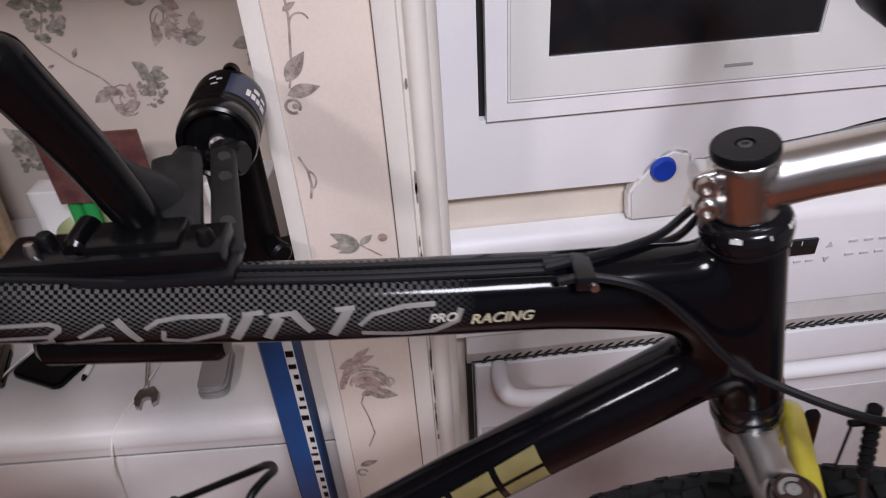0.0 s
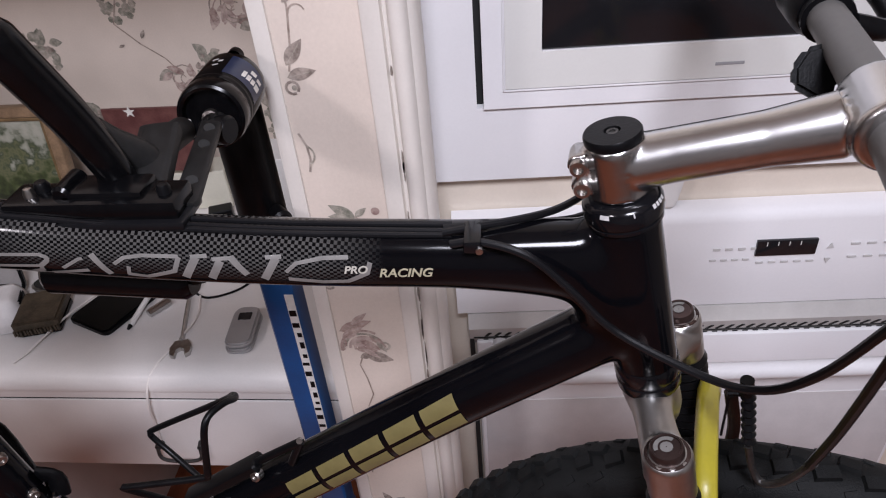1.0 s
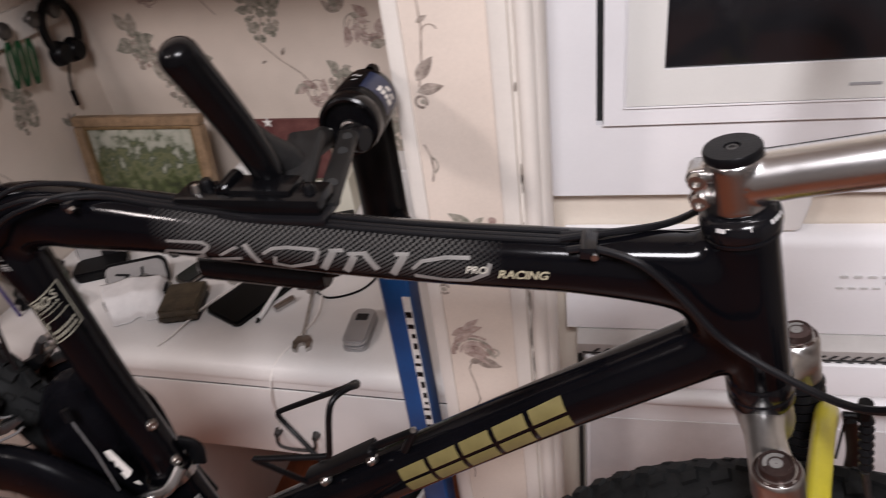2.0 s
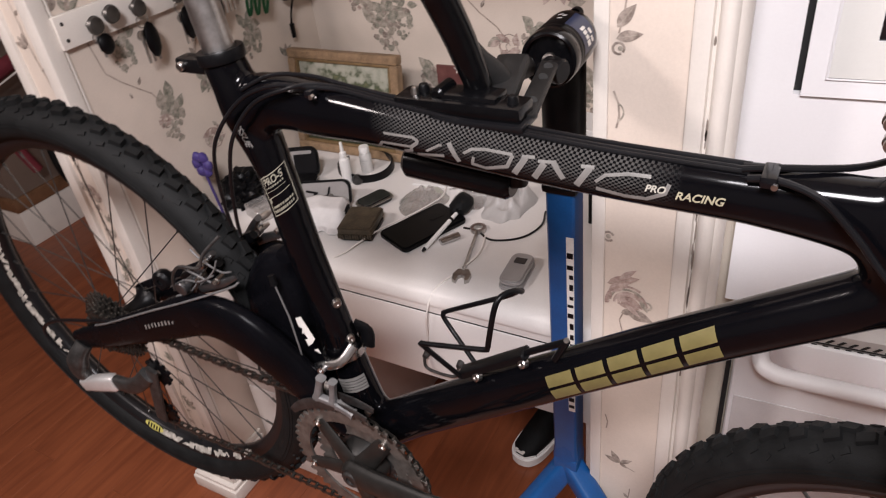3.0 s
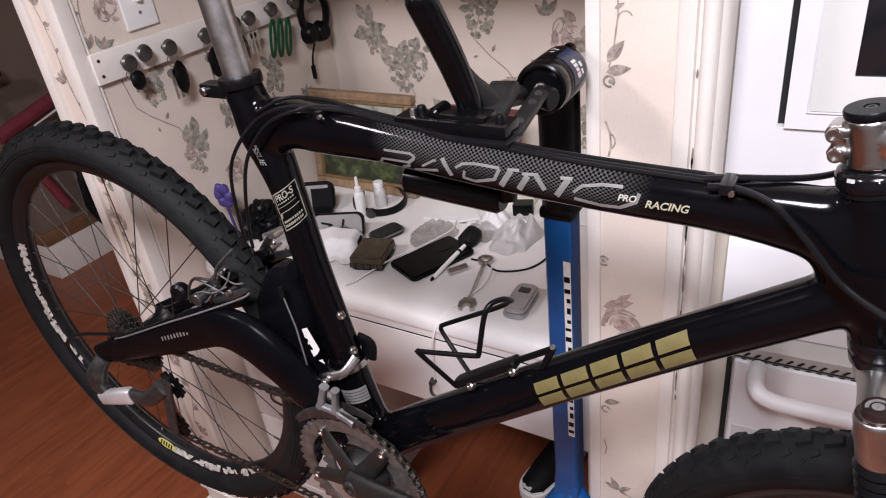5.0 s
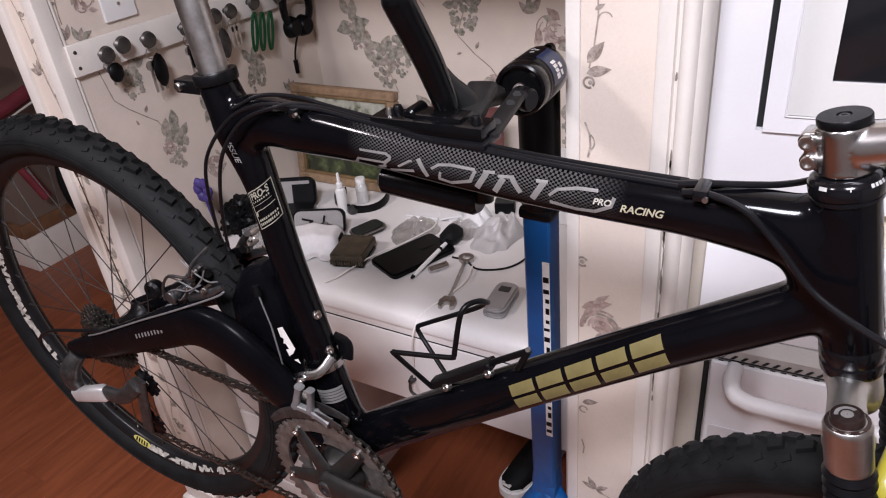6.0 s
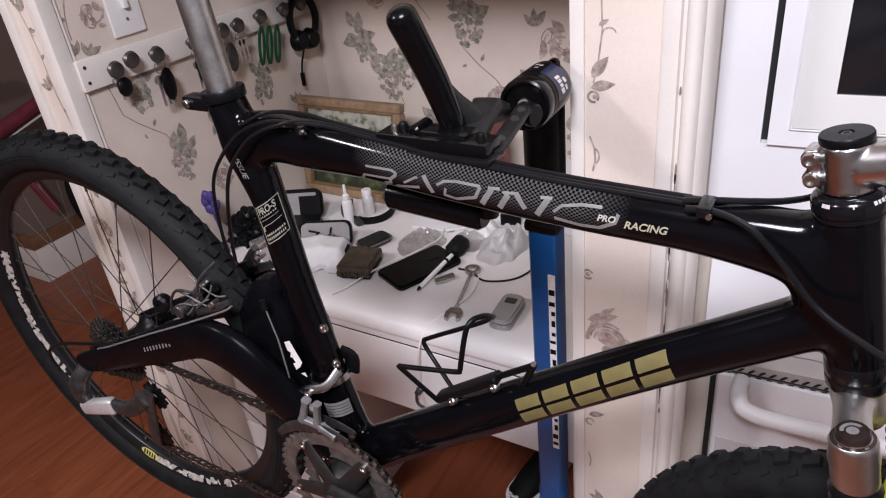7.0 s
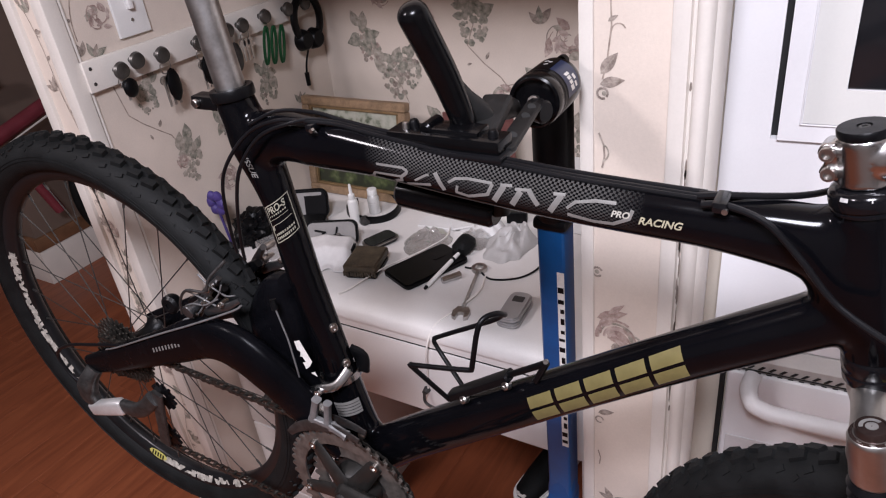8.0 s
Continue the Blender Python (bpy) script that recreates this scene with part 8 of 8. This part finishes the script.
class Paper:
    """Flat printed shapes on a wall: u to the right, v up."""

    def __init__(self, m):
        self.bm, self.m, self.k = bmesh.new(), m, 0

    def poly(self, pts, mat):
        self.k += 1
        lift = 0.0004 + 0.000012 * (self.k % 90)
        f = self.bm.faces.new([self.bm.verts.new(self.m @ Vector((u, v, lift))) for u, v in pts])
        f.material_index = mat

    def leaf(self, u, v, L, ang, w=0.36, mat=0):
        a = radians(ang)
        c, s = math.cos(a), math.sin(a)
        up, dn = [], []
        for k in range(7):
            t = k / 6
            h = w * L * math.sin(math.pi * t ** 0.8) * 0.55
            up.append((t * L, h))
            dn.append((t * L, -h * 0.85))
        pts = up + dn[-2:0:-1]
        self.poly([(u + c * x - s * y, v + s * x + c * y) for x, y in pts], mat)
        self.line([(u, v), (u + c * L * 0.8, v + s * L * 0.8)], 0.0003, 4)

    def line(self, pts, w, mat):
        for (a, b), (c, d) in zip(pts, pts[1:]):
            L = math.hypot(c - a, d - b) or 1
            nx, ny = -(d - b) / L * w, (c - a) / L * w
            self.poly([(a + nx, b + ny), (a - nx, b - ny), (c - nx, d - ny), (c + nx, d + ny)], mat)

    def disc(self, u, v, r, mat, n=9):
        self.poly([(u + r * math.cos(2 * math.pi * k / n), v + r * math.sin(2 * math.pi * k / n)) for k in range(n)], mat)

    def arc(self, u, v, r, a0, a1, w, mat):
        self.line([(u + r * math.cos(radians(a0 + (a1 - a0) * k / 8)), v + r * math.sin(radians(a0 + (a1 - a0) * k / 8))) for k in range(9)], w, mat)

    def rose(self, u, v, r, rng):
        for k in range(15):
            a = rng.uniform(0, 360)
            q = rng.uniform(0.2, 0.85) * r
            self.leaf(u + q * math.cos(radians(a)), v + q * math.sin(radians(a)), r * rng.uniform(0.5, 0.9), a + rng.uniform(60, 120), 0.5, rng.choice((2, 2, 2, 3, 4)))
        for k in range(7):
            self.arc(u + rng.uniform(-0.3, 0.3) * r, v + rng.uniform(-0.3, 0.3) * r, r * rng.uniform(0.2, 0.75), rng.uniform(0, 180), rng.uniform(200, 360), 0.0011, rng.choice((3, 3, 1)))

    def bunch(self, u, v, r, rng, mats=(0, 0, 4, 1)):
        for k in range(44):
            a, q = rng.uniform(0, 6.28), r * math.sqrt(rng.random())
            self.disc(u + q * math.cos(a) * 0.8, v + q * math.sin(a) * 1.15 - 0.3 * r, r * rng.uniform(0.07, 0.22), rng.choice(mats), rng.choice((4, 5, 6, 7)))
        for k in range(9):
            self.leaf(u + rng.uniform(-0.6, 0.6) * r, v + rng.uniform(0.1, 0.9) * r, r * rng.uniform(0.7, 1.2), rng.uniform(0, 360), 0.6, rng.choice((0, 0, 4)))

    def spray(self, u, v, s, ang, rng, mats=(0, 1)):
        for k, da in enumerate((-38, 2, 44)):
            self.leaf(u, v, s * rng.uniform(0.8, 1.1), ang + da, 0.42, rng.choice(mats))

    def vine(self, u, v0, v1, rng, sway=0.05):
        pts = []
        ph = rng.uniform(0, 6)
        n = max(int(abs(v1 - v0) / 0.012), 3)
        for k in range(n + 1):
            t = v0 + (v1 - v0) * k / n
            pts.append((u + sway * math.sin(t * 11 + ph) + 0.3 * sway * math.sin(t * 29 + ph), t))
        self.line(pts, 0.0009, 5)
        for k in range(3, n, 4):
            a, b = pts[k]
            side = rng.choice((-1, 1))
            self.leaf(a, b, rng.uniform(0.012, 0.024), 90 - side * rng.uniform(30, 80), 0.45, rng.choice((0, 1, 1)))
            if rng.random() < 0.3:
                self.arc(a + side * 0.008, b, 0.007, 0, 300, 0.0006, 5)
        return pts

    def done(self, parent):
        ob = part("wallpaper_print", self.bm, PRINTS, parent, "faded printed leaves, vines and roses")
        return tagged(ob, kind="stuff")


def facing(origin, u, v):
    u, v = Vector(u), Vector(v)
    m = Matrix((u, v, u.cross(v))).transposed().to_4x4()
    m.translation = origin
    return m


rng = random.Random(21)
# pier, facing the room
p = Paper(facing((0, PIER_Y, 0), (1, 0, 0), (0, 0, 1)))
p.line([(0.020, 1.40), (0.024, 1.36), (0.026, 1.31), (0.021, 1.27), (0.016, 1.25)], 0.0010, 5)
p.leaf(0.014, 1.256, 0.032, 52, 0.42, 1)
p.leaf(0.013, 1.244, 0.030, 12, 0.42, 1)
p.arc(0.016, 1.2335, 0.0065, -40, 300, 0.0014, 1)
p.disc(0.018, 1.2335, 0.0028, 4)
p.leaf(0.022, 1.315, 0.013, 30, 0.4, 1)
p.arc(0.034, 1.305, 0.008, 180, 20, 0.0007, 5)
p.line([(0.012, 1.185), (0.018, 1.17), (0.019, 1.155), (0.016, 1.14)], 0.0012, 1)
p.arc(0.012, 1.16, 0.012, -60, 60, 0.0010, 4)
for ang, L in ((150, 0.032), (178, 0.030), (200, 0.024), (40, 0.018)):
    p.leaf(0.055, 1.083, L, ang, 0.42, 0)
p.line([(0.055, 1.083), (0.075, 1.068)], 0.0008, 5)
p.disc(0.078, 1.090, 0.005, 3)
p.arc(0.010, 0.989, 0.007, 20, 320, 0.0016, 1)
p.disc(0.010, 0.989, 0.0035, 4)
# a curled pink bloom
for u, v, L, ang, wd, mt in ((0.010, 0.914, 0.046, 22, 0.34, 3), (0.026, 0.924, 0.030, 42, 0.30, 2), (0.012, 0.902, 0.034, 34, 0.40, 2), (0.020, 0.892, 0.036, 14, 0.50, 2), (0.034, 0.898, 0.030, -34, 0.36, 3), (0.046, 0.908, 0.030, -48, 0.32, 3), (0.054, 0.896, 0.022, -58, 0.34, 4), (0.026, 0.884, 0.030, -8, 0.36, 3), (0.012, 0.886, 0.018, 80, 0.42, 3), (0.036, 0.884, 0.026, -40, 0.30, 2)):
    p.leaf(u, v, L, ang, wd, mt)
for r, a0, a1, mt in ((0.029, 55, 190, 3), (0.024, 40, 175, 4), (0.018, 30, 185, 2), (0.012, 20, 200, 3), (0.007, 0, 220, 4)):
    p.arc(0.038, 0.886, r, a0, a1, 0.0018, mt)
p.disc(0.010, 0.884, 0.0035, 3)
p.arc(0.064, 0.888, 0.006, -120, 120, 0.0016, 4)
p.leaf(0.038, 0.872, 0.036, -14, 0.5, 1)
p.leaf(0.030, 0.868, 0.022, 20, 0.5, 1)
p.line([(0.034, 0.872), (0.028, 0.855), (0.034, 0.83), (0.038, 0.80), (0.028, 0.775)], 0.0009, 5)
p.leaf(0.012, 0.738, 0.026, 20, 0.42, 1)
p.arc(0.014, 0.725, 0.006, 0, 300, 0.0014, 1)
p.line([(0.012, 0.66), (0.016, 0.645), (0.014, 0.63)], 0.0010, 5)
for ang, L in ((160, 0.026), (120, 0.028), (35, 0.024), (-30, 0.016)):
    p.leaf(0.037, 0.557, L, ang, 0.4, 1)
p.line([(0.037, 0.557), (0.062, 0.547)], 0.0008, 5)
p.vine(0.05, 0.05, 0.5, rng, 0.02)
p.vine(0.05, 1.45, 2.4, rng, 0.02)
p.rose(0.05, 0.30, 0.03, rng)
p.done(wall_pier)

# left wall, facing the desk
q = Paper(facing((LEFT_X, 0, 0), (0, 1, 0), (0, 0, 1)))
q.rose(0.832, 1.300, 0.026, rng)
q.spray(0.800, 1.236, 0.030, 60, rng)
q.spray(0.780, 1.245, 0.024, 110, rng, (1, 1))
q.line([(0.815, 1.175), (0.826, 1.115), (0.85, 1.090), (0.88, 1.065), (0.905, 1.045), (0.922, 1.010)], 0.0011, 5)
q.leaf(0.862, 1.052, 0.013, 110, 0.4, 1)
q.leaf(0.884, 1.070, 0.016, 60, 0.5, 1)
q.bunch(0.935, 0.985, 0.036, rng, (4, 1, 4, 0))
q.rose(0.915, 0.985, 0.018, rng)
q.bunch(0.878, 1.140, 0.028, rng, (0, 0, 4))
q.bunch(1.06, 1.02, 0.032, rng)
q.vine(1.10, 0.80, 1.15, rng)
q.rose(1.02, 0.90, 0.03, rng)
q.bunch(1.20, 1.06, 0.034, rng)
q.spray(1.30, 0.98, 0.03, 80, rng)
for y, z in ((0.80, 0.90), (0.86, 0.80)):
    q.spray(y, z, 0.028, rng.uniform(0, 180), rng)
for k in range(5):
    q.vine(0.80 + 0.13 * k, 1.27, 2.4, rng, 0.03)
for k in range(18):
    (q.bunch, q.rose)[k % 2](rng.uniform(0.78, 1.38), rng.uniform(1.32, 2.35), 0.035, rng)
q.done(wall_left)

# end of the left wall, facing the room
e = Paper(facing((0, END_Y, 0), (1, 0, 0), (0, 0, 1)))
e.vine(-0.995, 0.15, 2.4, rng, 0.018)
e.spray(-0.998, 1.19, 0.028, 120, rng, (1, 1))
for z in (0.30, 0.46, 0.62, 0.80, 0.97, 1.33, 1.6):
    e.spray(-0.995 + rng.uniform(-0.015, 0.015), z, 0.026, rng.uniform(40, 140), rng, (1, 4, 0))
for k in range(12):
    e.spray(-0.995 + rng.uniform(-0.022, 0.022), 0.16 + 0.075 * k, 0.024, rng.uniform(30, 150), rng, (1, 0))
e.rose(-0.995, 0.54, 0.022, rng)
e.bunch(-0.998, 0.72, 0.020, rng)
e.rose(-0.995, 0.90, 0.022, rng)
e.done(wall_left)

# back wall
b = Paper(facing((0, BACK_Y, 0), (1, 0, 0), (0, 0, 1)))
b.bunch(-0.80, 1.105, 0.042, rng, (1, 4, 3, 0))
b.bunch(-0.735, 1.02, 0.042, rng, (0, 1, 4))
b.bunch(-0.683, 1.045, 0.036, rng)
b.bunch(-0.50, 1.160, 0.045, rng, (0, 0, 4))
b.spray(-0.34, 1.150, 0.040, 90, rng, (0, 1))
b.rose(-0.285, 1.115, 0.045, rng)
b.line([(-0.50, 1.15), (-0.52, 1.10), (-0.48, 1.06), (-0.44, 1.03), (-0.41, 0.99)], 0.0012, 5)
b.leaf(-0.475, 1.07, 0.02, 60, 0.4, 1)
b.leaf(-0.525, 1.055, 0.014, 20, 0.4, 1)
b.line([(-0.80, 1.09), (-0.77, 1.05), (-0.72, 1.0), (-0.70, 0.95)], 0.001, 5)
b.rose(-0.42, 0.985, 0.035, rng)
b.bunch(-0.36, 1.01, 0.03, rng, (1, 1, 0))
b.line([(-0.86, 1.36), (-0.80, 1.29), (-0.70, 1.25), (-0.64, 1.21), (-0.60, 1.16)], 0.0012, 5)
for k in range(7):
    b.leaf(-0.84 + 0.035 * k, 1.33 - 0.022 * k, 0.022, rng.uniform(0, 180), 0.42, rng.choice((0, 1)))
for u, v in ((-0.60, 1.28), (-0.36, 1.30), (-0.16, 1.24), (-0.15, 1.05), (-0.24, 0.90), (-0.85, 1.26), (-0.62, 0.90)):
    b.bunch(u, v, 0.038, rng)
for u, v in ((-0.50, 1.36), (-0.75, 1.22), (-0.22, 1.36), (-0.10, 1.15)):
    b.rose(u, v, 0.038, rng)
for k in range(6):
    b.vine(-0.86 + 0.15 * k, 1.25, 2.4, rng, 0.04)
for k in range(24):
    (b.bunch, b.rose)[k % 2](rng.uniform(-0.9, -0.05), rng.uniform(1.4, 2.35), 0.04, rng)
for k in range(8):
    b.spray(rng.uniform(-0.62, -0.08), rng.uniform(0.1, 0.6), 0.035, rng.uniform(0, 180), rng)
b.done(wall_back)

# ---- floor boards ----
bm = bmesh.new()
box(bm, (-0.0625, -0.6, -0.008), (0.0625, 0.6, 0.0), 0.0006, 1)
BOARD, mid = finish(bm, "board", M_FLOOR)
for i in range(44):
    x = -3.6 + 0.12515 * i
    for j in range(5):
        y = -2.0 + 1.2003 * j - (0.4 * (i % 3))
        if y > 2.4 or y < -2.2:
            continue
        ob = new("floor_board", BOARD)
        ob.location = Vector((x, y, 0)) + mid
        ob.parent = floor
        ob.matrix_parent_inverse = Matrix.Translation(-AT[floor])
